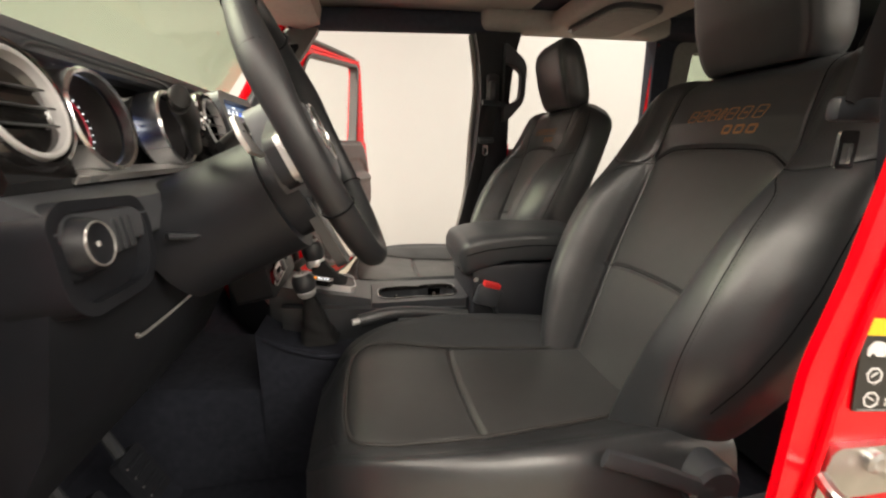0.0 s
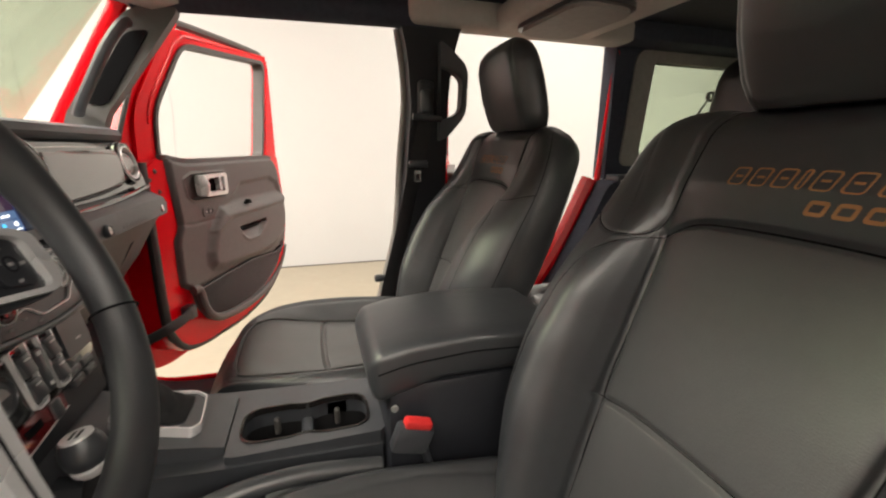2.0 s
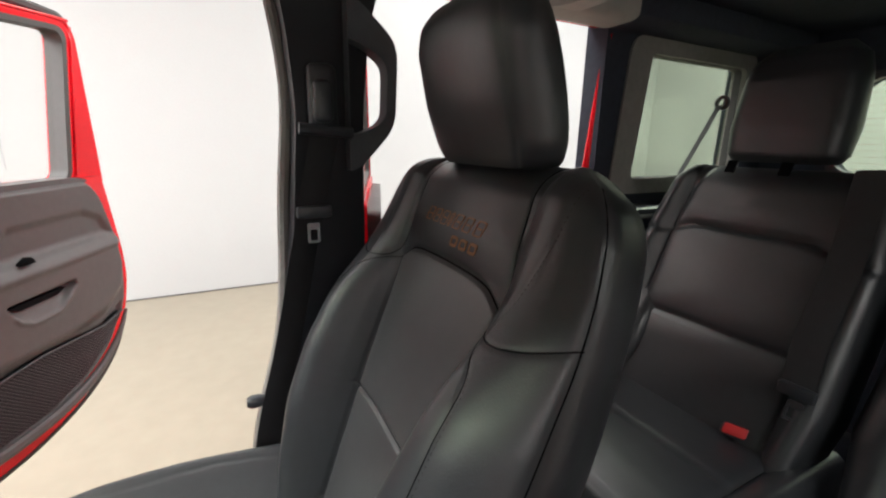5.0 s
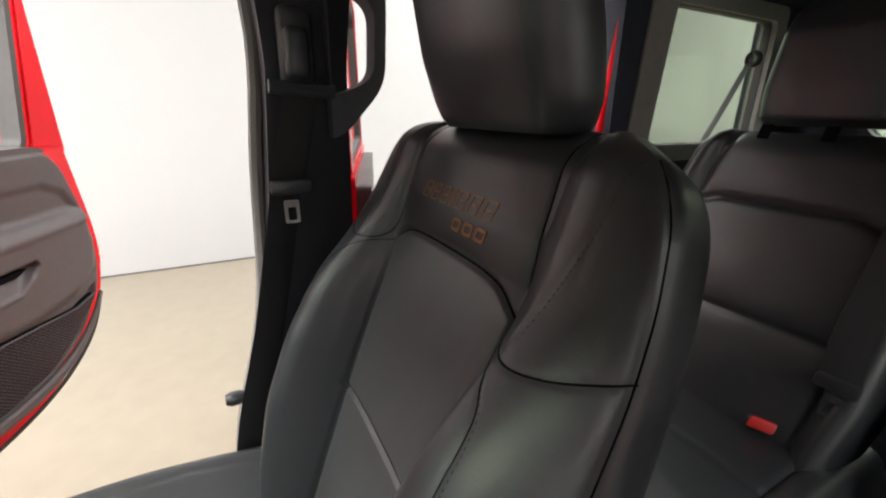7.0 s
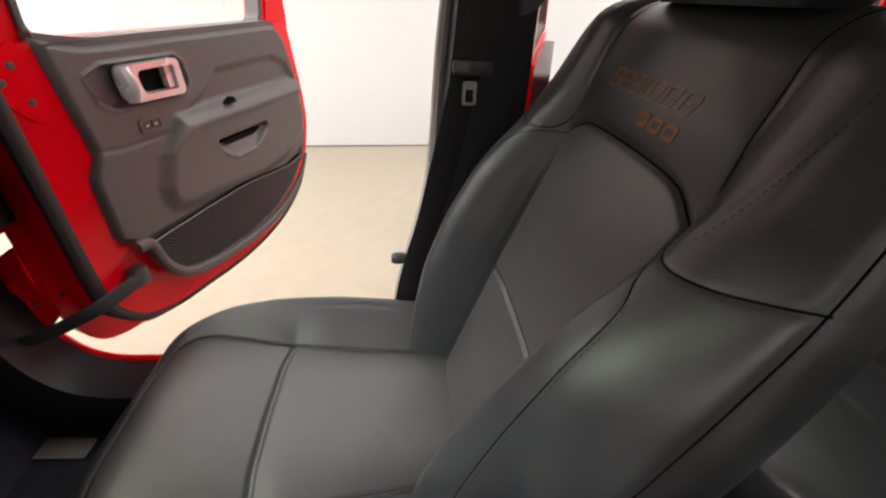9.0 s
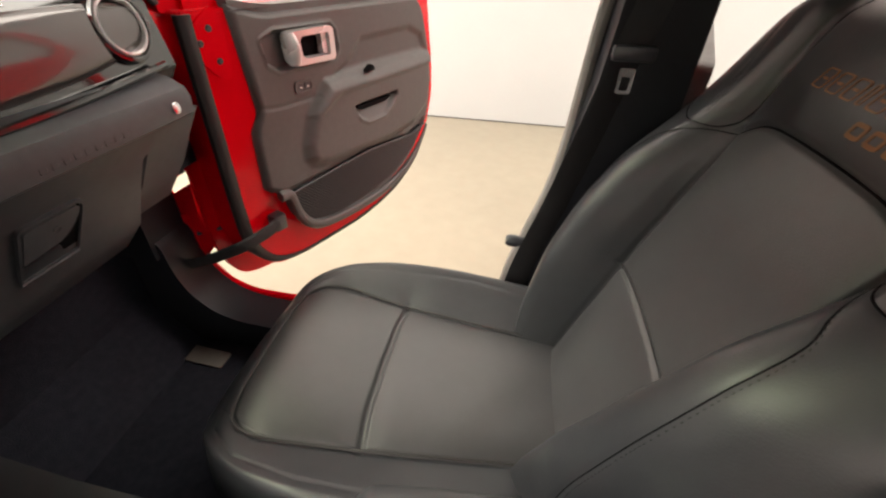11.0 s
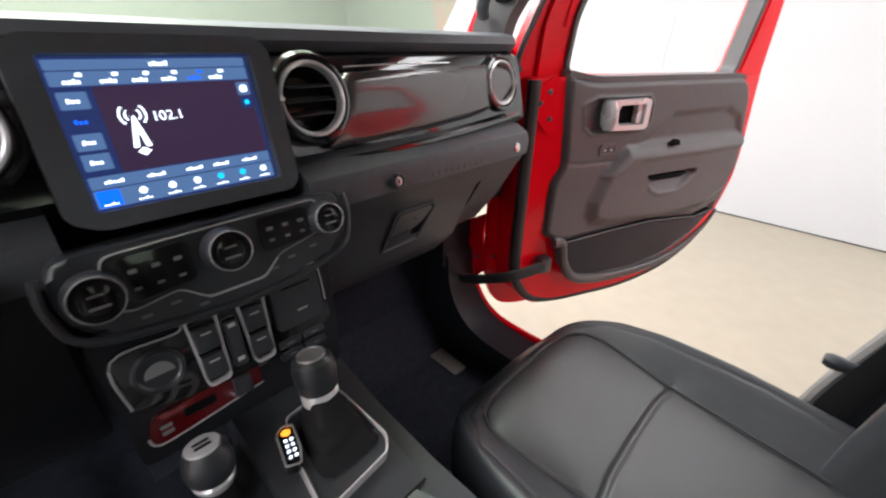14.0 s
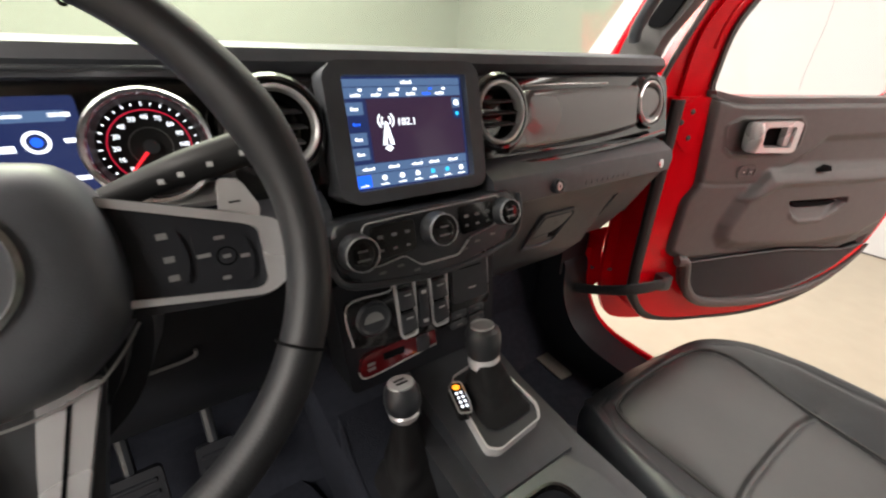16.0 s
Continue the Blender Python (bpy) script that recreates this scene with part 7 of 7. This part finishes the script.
# cup holders
cupm = axes((0, 0, 0.893), (0, 1, 0), (-1, 0, 0), (0, 0, 1))
ci = rounded([(-0.196, 0.036), (-0.196, -0.052), (-0.270, -0.054), (-0.287, -0.048), (-0.303, -0.048), (-0.320, -0.056), (-0.396, -0.056), (-0.396, 0.040), (-0.320, 0.040), (-0.303, 0.033), (-0.287, 0.033), (-0.270, 0.038)], [0.032, 0.032, 0.016, 0.012, 0.012, 0.016, 0.034, 0.034, 0.016, 0.012, 0.012, 0.016], 5)
co = []
for p in ci:
    dx, dy = p[0] + 0.296, p[1] + 0.008
    k = min((0.114 if dx > 0 else 0.119) / max(abs(dx), 1e-6), (0.066 if dy > 0 else 0.092) / max(abs(dy), 1e-6))
    co.append(Vector((-0.296 + dx * k, -0.008 + dy * k)))
part("cup_deck", ring(co, ci, -0.03, 0.004, cupm, 0.003), PLASTIC, con, "black cup holder deck")
part("cup_rim", ring([p * 1.0 for p in ci], [Vector((-0.296 + (p.x + 0.296) * 0.965, -0.008 + (p.y + 0.008) * 0.93)) for p in ci], -0.004, 0.0065, cupm, 0.002), GLOSS, con, "gloss cup holder rim")
part("cup_well", merge(box_at((-0.04, -0.40, 0.80), (0.06, -0.19, 0.806), 0), box_at((-0.045, -0.40, 0.80), (-0.038, -0.19, 0.885), 0), box_at((0.056, -0.40, 0.80), (0.062, -0.19, 0.885), 0), box_at((-0.04, -0.402, 0.80), (0.06, -0.395, 0.885), 0), box_at((-0.04, -0.195, 0.80), (0.06, -0.188, 0.885), 0)), BOOT, con, "dark cup wells")
part("cup_divider", box_at((-0.03, -0.305, 0.81), (0.05, -0.285, 0.872), 0.006), PLASTIC, con)
for y in (-0.245, -0.345):
    part("cup_finger", rbox((0.012, 0.010, 0.03), 0.003, 1, Matrix.Translation((0.050, y, 0.862))), RUBBER, con)

# gear selector
bez_o = rounded([(0.012, -0.022), (0.070, -0.014), (0.088, -0.030), (0.094, -0.120), (0.080, -0.138), (0.002, -0.146), (-0.012, -0.136), (-0.002, -0.06)], [0.006, 0.006, 0.008, 0.008, 0.006, 0.006, 0.006, 0.02], 5)
bm_ = axes((0, 0, 0.938), (1, 0, 0), Vector((0, 1, 0.16)).normalized(), Vector((0, -0.16, 1)).normalized())
part("selector_bezel", ring(bez_o, [Vector((0.041 + (p.x - 0.041) * 0.95, -0.08 + (p.y + 0.08) * 0.965)) for p in bez_o], -0.01, 0.008, bm_, 0.0014), BRIGHT, con, "satin silver selector bezel")
part("selector_floor", prism([Vector((0.041 + (p.x - 0.041) * 0.965, -0.08 + (p.y + 0.08) * 0.972)) for p in bez_o], -0.02, 0.003, bm_), PLASTIC, con)


def boot(x0, y0, z0, w, x1, y1, z1, r, mat, parent):
    bm = bmesh.new()
    rows = []
    for i in range(26):
        t = i / 25
        e = t ** 0.7
        cxx, cyy, zz = x0 + (x1 - x0) * e, y0 + (y1 - y0) * e, z0 + (z1 - z0) * t
        row = []
        for j in range(28):
            a = 2 * math.pi * j / 28
            rr = (w * (1 - e) + r * e) * (1 + 0.09 * math.sin(4 * a + 6 * t) * (1 - t) * t * 3 + 0.07 * math.sin(7 * t * math.pi + 2 * math.sin(2 * a)) * (1 - t) * min(1, 4 * t))
            sq = max(abs(math.cos(a)), abs(math.sin(a))) ** (-0.85 * (1 - t * t))
            row.append(bm.verts.new((cxx + rr * sq * math.cos(a), cyy + rr * sq * math.sin(a), zz)))
        rows.append(row)
    for a, b in zip(rows, rows[1:]):
        for j in range(28):
            bm.faces.new((a[j], a[(j + 1) % 28], b[(j + 1) % 28], b[j]))
    return part("boot", bm, mat, parent, "soft black leather boot", 70)


gear = thing("gear_selector", (0.045, -0.08, 0.93), "black leather automatic gear selector with a chrome collar", "gear lever")
boot(0.046, -0.082, 0.925, 0.040, 0.050, -0.050, 0.985, 0.017, BOOT, gear)
gk = axes((0.050, -0.048, 0.972), (1, 0, 0), Vector((0, 1, -0.18)).normalized(), Vector((0, 0.18, 1)).normalized())
part("collar", lathe([(0.0200, -0.010), (0.0228, -0.004), (0.0232, 0.006), (0.0215, 0.011)], gk, 30), BRIGHT, gear, "chrome collar")
part("knob", lathe([(0.019, 0.008), (0.0235, 0.014), (0.0255, 0.030), (0.0255, 0.042), (0.0235, 0.051), (0.019, 0.0555), (0, 0.0565)], gk, 36), LEATHER, gear, "black leather knob")
part("knob_disc", lathe([(0.017, 0.0555), (0.0165, 0.0585), (0.0145, 0.0588), (0.014, 0.0572), (0, 0.0572)], gk, 30), SILVER, gear, "silver ring on the knob top")
ind = axes((-0.003, -0.068, 0.944), Vector((1, -0.25, 0.0)).normalized() * 0.72, Vector((0.25, 1, 0.12)).normalized() * 0.72, (0, -0.1, 1))
gi = thing("gear_indicator", (0.0, -0.075, 0.94), "lit gear position display with an amber letter", "gear display")
part("indicator_body", prism(rounded([(-0.016, -0.030), (0.006, -0.034), (0.012, -0.01), (0.012, 0.036), (-0.006, 0.040), (-0.016, 0.030)], 0.005, 3), -0.012, 0.003, ind, 0.002), GLOSS, gi)
part("indicator_rim", tube([ind @ Vector((p.x, p.y, 0.003)) for p in rounded([(-0.016, -0.030), (0.006, -0.034), (0.012, -0.01), (0.012, 0.036), (-0.006, 0.040), (-0.016, 0.030)], 0.005, 3)], 0.0014, 6, closed=True), SILVER, gi, "silver rim")
part("amber_letter", prism([Vector((-0.002 + 0.0075 * math.cos(t), 0.026 + 0.006 * math.sin(t))) for t in np.linspace(0, 6.28, 14, endpoint=False)], 0.003, 0.0036, ind), AMBER, gi, "amber lit letter")
for b in (0.012, 0.002, -0.008, -0.018):
    for a in (-0.006, 0.003):
        part("white_letter", prism(rect(a - 0.0024, b - 0.0026, a + 0.0024, b + 0.0026, 0.001, 2), 0.003, 0.0036, ind), SCREENWHITE, gi)

tc = thing("transfer_case_lever", (-0.076, -0.05, 0.86), "short black transfer case lever with a silver ringed knob", "gear lever")
boot(-0.084, -0.065, 0.832, 0.042, -0.077, -0.045, 0.935, 0.013, BOOT, tc)
tk = axes((-0.077, -0.043, 0.930), (1, 0, 0), Vector((0, 1, -0.2)).normalized(), Vector((0, 0.2, 1)).normalized())
part("collar", lathe([(0.015, 0.0), (0.020, 0.006), (0.0215, 0.012), (0.0195, 0.015)], tk, 30), BRIGHT, tc, "chrome collar")
part("knob", lathe([(0.018, 0.012), (0.0235, 0.020), (0.025, 0.032), (0.0235, 0.044), (0.019, 0.053), (0, 0.054)], tk, 36), PLASTIC, tc, "black plastic knob")
part("knob_disc", lathe([(0.0180, 0.0525), (0.0172, 0.0555), (0.015, 0.0560), (0, 0.0560)], tk, 30), BRIGHT, tc, "silver disc")
part("knob_mark", merge(*[rbox((0.016, 0.004, 0.001), 0.0003, 1, tk @ Matrix.Translation((0, b, 0.0562))) for b in (-0.004, 0.004)]), LABELBLACK, tc, "dark printed symbol bars")

# parking brake
pb = thing("parking_brake", (-0.10, -0.22, 0.87), "black parking brake lever with a pale push button", "brake lever")
part("lever", tube(curve([(-0.100, -0.40, 0.868), (-0.110, -0.30, 0.888), (-0.128, -0.22, 0.898), (-0.146, -0.155, 0.893)], 6), [0.013] * 19, 12), LEATHER, pb, "black leather lever")
part("push_button", tube([(-0.146, -0.155, 0.893), (-0.151, -0.140, 0.892)], 0.007, 12), PRINT, pb, "pale push button")
part("lever_slot", box_at((-0.135, -0.40, 0.840), (-0.085, -0.24, 0.872), 0.006), SOFT, pb)

# armrest box
arm_t = thing("console_armrest", (0.02, -0.56, 0.6), "padded black leather armrest lid on the storage box", "armrest")
part("storage_box", box_at((-0.085, -0.74, 0.55), (0.135, -0.415, 0.985), 0.015), PILLARBLACK, arm_t, "black plastic storage box")
lid = bmesh.new()
ysl = np.concatenate([-0.388 - 0.02 * (1 - np.cos(np.linspace(0, 1, 7) * math.pi / 2)), np.linspace(-0.41, -0.70, 26), -0.70 - 0.025 * np.sin(np.linspace(0.1, 1, 7) * math.pi / 2)])
rows = []
for i, y in enumerate(ysl):
    e = max(0.0, (y + 0.41) / 0.022) if y > -0.41 else max(0.0, (-0.70 - y) / 0.025)
    k = math.sqrt(max(0.02, 1 - e * e))
    w = (0.108 + 0.006 * lerp_table(y, ((-0.72, 1), (-0.4, 0)))) * (0.8 + 0.2 * k)
    zt_ = 1.040 + lerp_table(y, ((-0.725, 0.008), (-0.55, 0.016), (-0.45, 0.010), (-0.388, -0.004))) - 0.03 * (1 - k)
    zb = 0.985 - 0.03 * lerp_table(y, ((-0.50, 0), (-0.40, 1))) * k + 0.02 * (1 - k)
    row = []
    for j in range(40):
        a = 2 * math.pi * j / 40
        cx_, sz_ = math.cos(a), math.sin(a)
        ex = math.copysign(abs(cx_) ** 0.26, cx_)
        ez = math.copysign(abs(sz_) ** 0.26, sz_)
        crown = 0.006 * (1 - ex * ex) if sz_ > 0 else 0
        row.append(lid.verts.new((0.022 + w * ex, y, (zt_ + zb) / 2 + (zt_ - zb) / 2 * ez + crown)))
    rows.append(row)
for a, b in zip(rows, rows[1:]):
    for j in range(40):
        lid.faces.new((a[j], a[(j + 1) % 40], b[(j + 1) % 40], b[j]))
lid.faces.new(rows[0][::-1])
lid.faces.new(rows[-1])
lidp = part("lid", lid, LEATHER, arm_t, "padded black leather lid", 60)
for sx_ in (1, -1):
    sm_ = [(0.022 + sx_ * (0.1085 + 0.006 * float(lerp_table(y, ((-0.72, 1), (-0.4, 0))))), y, 1.018 + float(lerp_table(y, ((-0.70, 0.004), (-0.55, 0.010), (-0.45, 0.002), (-0.40, -0.010))))) for y in np.linspace(-0.70, -0.402, 16)]
    part("lid_seam", tube(sm_, 0.0012, 5), DARKHOLE, lidp)
part("lid_latch", rbox((0.05, 0.012, 0.02), 0.004, 2, Matrix.Translation((0.022, -0.404, 0.962))), PLASTIC, arm_t)
part("box_screw", lathe([(0.006, 0), (0.005, 0.003), (0, 0.003)], axes((-0.086, -0.425, 0.95), (0, 1, 0), (0, 0, 1), (-1, 0, 0)), 14), SILVER, arm_t)

# ---- seat belts ----
def belt(pts, width, parent, name="webbing", up=(1, 0, 0)):
    return part(name, tube(curve(pts, 6), width / 2, 8, flat=0.06, up=up), WEBBING, parent, "woven black belt webbing")


for s in (1, -1):
    fx = lambda x: CX + s * (x - CX + (0.045 if s < 0 else 0))
    b = thing("front_seat_belt", (fx(0.66), -0.65, 1.5), "black front seat belt hanging beside the centre pillar", "seat belt", "seat belts")
    part("belt_guide", rbox((0.03, 0.050, 0.11), 0.014, 3, Matrix.Translation((fx(0.662), -0.672, 1.475))), PLASTIC, b, "black belt guide")
    part("guide_cap", rbox((0.034, 0.034, 0.07), 0.012, 3, Matrix.Translation((fx(0.650), -0.670, 1.468))), PLASTIC, b)
    part("guide_bar", tube([(fx(0.645), -0.718, 1.418), (fx(0.645), -0.628, 1.424)], 0.010, 10), PLASTIC, b)
    belt([(fx(0.648), -0.672, 1.42), (fx(0.648), -0.655, 1.35), (fx(0.650), -0.640, 1.285)], 0.050, b, up=(1, 0.2, 0))
    if s > 0:
        belt([(fx(0.655), -0.640, 1.285), (fx(0.660), -0.590, 1.05), (fx(0.655), -0.540, 0.86), (fx(0.66), -0.525, 0.70), (fx(0.665), -0.525, 0.60)], 0.050, b, up=(1, 0.35, 0))
    t = part("buckle_tongue", ring(rect(-0.011, -0.022, 0.011, 0.014, 0.004), rect(-0.006, -0.017, 0.006, 0.002, 0.002), -0.0015, 0.0015, axes((fx(0.645), -0.642, 1.250), (0, 1, 0), (0, 0, 1), (s, 0, 0))), CHROME, b, "chrome buckle tongue")
    part("tongue_grip", rbox((0.014, 0.060, 0.022), 0.005, 2, Matrix.Translation((fx(0.646), -0.645, 1.283))), PLASTIC, b, "black tongue grip")
    part("striker_knob", lathe([(0.012, -0.02), (0.010, 0.012), (0.013, 0.020), (0.013, 0.034), (0.009, 0.042), (0, 0.043)], axes((fx(0.705), -0.548, 0.905), (1, 0, 0), (0, 0, 1), (0, 1, 0)), 16), PLASTIC, b, "dark grey striker pin")

bk = thing("driver_buckle", (-0.115, -0.45, 0.93), "black belt buckle with a red release button beside the armrest", "belt buckle", "belt buckles")
km_ = axes((-0.118, -0.450, 0.945), Vector((0, 1, 0.28)).normalized(), Vector((-0.2, -0.28, 1)).normalized(), (-1, 0, 0))
part("buckle_body", rbox((0.056, 0.05, 0.026), 0.008, 2, km_ @ Matrix.Translation((0, -0.025, 0.006))), PLASTIC, bk)
part("release_button", rbox((0.040, 0.014, 0.020), 0.004, 2, km_ @ Matrix.Translation((0, 0.004, 0.008))), REDPLASTIC, bk, "red release button")
part("buckle_stalk", tube([(-0.108, -0.46, 0.91), (-0.10, -0.50, 0.75)], 0.014, 8, flat=0.5), PLASTIC, bk)
bk2 = copy_thing(bk, Matrix.Translation((0.165, -0.46, 0.90)))
tagged(bk2, "black belt buckle low beside the passenger seat", "belt buckle", "belt buckles")

rb = thing("rear_seat_belt", (0.62, -1.75, 1.5), "black rear seat belt over the bench shoulder", "seat belt", "seat belts")
belt([(0.634, -1.752, 1.518), (0.628, -1.70, 1.455), (0.618, -1.64, 1.390), (0.605, -1.58, 1.335)], 0.020, rb, up=(0.25, 0.9, 0.35))
part("anchor_ring", lathe([(0.018, -0.006), (0.020, 0.0), (0.018, 0.006), (0.011, 0.006), (0.010, -0.006)], axes((0.630, -1.758, 1.525), (1, 0, 0), (0, 0, 1), (0, -1, 0)), 24, True), PLASTIC, rb, "black belt guide ring")
rc = thing("centre_rear_belt", (0.2, -1.5, 1.2), "black rear lap belt with a chrome tongue on the bench", "seat belt", "seat belts")
belt([(0.215, -1.535, 1.37), (0.200, -1.462, 1.20), (0.200, -1.410, 1.08), (0.193, -1.385, 0.985)], 0.052, rc, up=(0, 1, 0.4))
part("tongue_grip", rbox((0.058, 0.014, 0.024), 0.005, 2, Matrix.Translation((0.192, -1.380, 0.985))), PLASTIC, rc)
part("buckle_tongue", ring(rect(-0.013, -0.024, 0.013, 0.012, 0.004), rect(-0.007, -0.018, 0.007, 0.0, 0.002), -0.0015, 0.0015, axes((0.188, -1.376, 0.955), (1, 0, 0), (0, -0.3, 1), (0, -1, -0.3))), CHROME, rc, "chrome buckle tongue")
rr = thing("rear_buckle", (0.262, -1.38, 0.86), "black rear belt buckle with a red release button", "belt buckle", "belt buckles")
rm_ = axes((0.262, -1.362, 0.868), Vector((0.9, 0.35, 0)).normalized(), Vector((-0.35, 0.9, 0.5)).normalized(), (0, -0.5, 0.87))
part("buckle_body", rbox((0.048, 0.05, 0.026), 0.008, 2, rm_ @ Matrix.Translation((0, -0.018, -0.008))), PLASTIC, rr)
part("release_button", rbox((0.040, 0.014, 0.022), 0.004, 2, rm_ @ Matrix.Translation((0, 0.010, -0.006))), REDPLASTIC, rr, "red release button")

# ---- floor mats ----
for x0, x1, nm in ((0.20, 0.64, "passenger"), (-0.60, -0.14, "driver")):
    fm = thing("floor_mat", ((x0 + x1) / 2, 0.1, 0.51), "black carpet floor mat in the " + nm + "'s footwell", "floor mat", "floor mats")
    part("mat", prism(rounded([(x0, -0.20), (x1, -0.20), (x1, 0.20), (x1 - 0.04, 0.29), (x0 + 0.03, 0.29), (x0, 0.22)], 0.04, 5), 0.507, 0.516, None, 0.004), CARPET, fm)
    if x0 > 0:
        part("mat_tag", prism(rounded([(0.562, 0.300), (0.552, 0.160), (0.600, 0.158), (0.612, 0.298)], 0.006, 3), 0.515, 0.520, None, 0.002), MATTAG, fm, "grey rubber tag on the mat")
        for p in ((0.60, 0.06), (0.43, 0.02)):
            part("mat_clip", lathe([(0.022, 0.515), (0.021, 0.522), (0.014, 0.523), (0, 0.521)], Matrix.Translation((p[0], p[1], 0)), 24), PLASTIC, fm, "round mat clip")

# ---- driver's door latch and labels ----
lt = thing("door_striker", (-0.735, -0.60, 0.98), "bare metal door striker on the red pillar", "door striker")
lmx = axes((-0.753, -0.580, 0.985), (0, -1, 0), (0, 0, 1), (-1, 0, 0))
part("striker_plate", prism(rounded([(-0.04, -0.024), (0.045, -0.026), (0.05, 0.022), (-0.03, 0.026)], 0.010, 4), -0.004, 0.006, lmx, 0.003), STEEL, lt, "cast steel striker plate")
part("striker_bolt", lathe([(0.010, 0.005), (0.010, 0.010), (0.006, 0.012), (0, 0.011)], lmx @ Matrix.Translation((0.012, 0.010, 0)), 16), STEEL, lt)
part("striker_loop", tube(curve([lmx @ Vector(p) for p in ((-0.035, 0.0, 0.004), (-0.038, -0.006, 0.026), (0.0, -0.012, 0.032), (0.040, -0.012, 0.026), (0.042, -0.010, 0.004))], 5), 0.006, 10), STEEL, lt)
lb = thing("warning_label", (-0.753, -0.584, 1.07), "black warning label with a yellow head and pale pictograms", "label")
lbm = axes((-0.753, -0.584, 1.078), Vector((0, -1, -0.12)).normalized(), Vector((0, 0.12, 1)).normalized(), (-1, 0, 0))
part("label_sheet", prism(rect(-0.024, -0.040, 0.024, 0.040, 0.003), 0, 0.0012, lbm), LABELBLACK, lb)
part("label_head", prism(rect(-0.024, 0.028, 0.024, 0.042, 0.003), 0, 0.0016, lbm), YELLOW, lb, "yellow label head")
PB = 0.016
part("pictogram", prism(rounded([(-0.018, PB - 0.006), (0.004, PB - 0.006), (0.010, PB - 0.002), (0.009, PB + 0.002), (0.002, PB + 0.003), (-0.003, PB + 0.007), (-0.012, PB + 0.007), (-0.018, PB + 0.001)], 0.002, 3), 0.001, 0.0018, lbm), PRINT, lb, "pale car outline")
for a, r_ in ((-0.012, 0.0026), (0.003, 0.0026)):
    part("pictogram", prism([Vector((a + r_ * math.cos(t), PB - 0.006 + r_ * math.sin(t))) for t in np.linspace(0, 2 * math.pi, 14, endpoint=False)], 0.001, 0.0021, lbm), LABELBLACK, lb)
for b in (-0.007, -0.029):
    hexa = [Vector((-0.007 + 0.0085 * math.cos(t), b + 0.0078 * math.sin(t))) for t in np.linspace(0.3, 0.3 + 2 * math.pi, 7, endpoint=False)]
    part("pictogram", ring(hexa, [Vector((-0.007 + (p.x + 0.007) * 0.80, b + (p.y - b) * 0.80)) for p in hexa], 0.001, 0.0018, lbm), PRINT, lb, "pale outlined pictogram")
    part("pictogram", rbox((0.0075, 0.0012, 0.0006), 0, 1, lbm @ Matrix.Translation((-0.007, b + 0.001, 0.0014)) @ Matrix.Rotation(0.6 if b > -0.02 else -0.5, 4, "Z")), PRINT, lb)
for q in (0.78, -0.78):
    part("pictogram", rbox((0.0085, 0.0016, 0.0006), 0, 1, lbm @ Matrix.Translation((0.011, -0.031, 0.0014)) @ Matrix.Rotation(q, 4, "Z")), PRINT, lb, "pale cross")
part("pictogram", prism([(0.007, -0.006), (0.014, -0.006), (0.0105, -0.012)], 0.001, 0.0018, lbm), PRINT, lb)
part("label_line", rbox((0.030, 0.0012, 0.0006), 0, 1, lbm @ Matrix.Translation((-0.004, -0.0385, 0.0014))), GREYPRINT, lb)
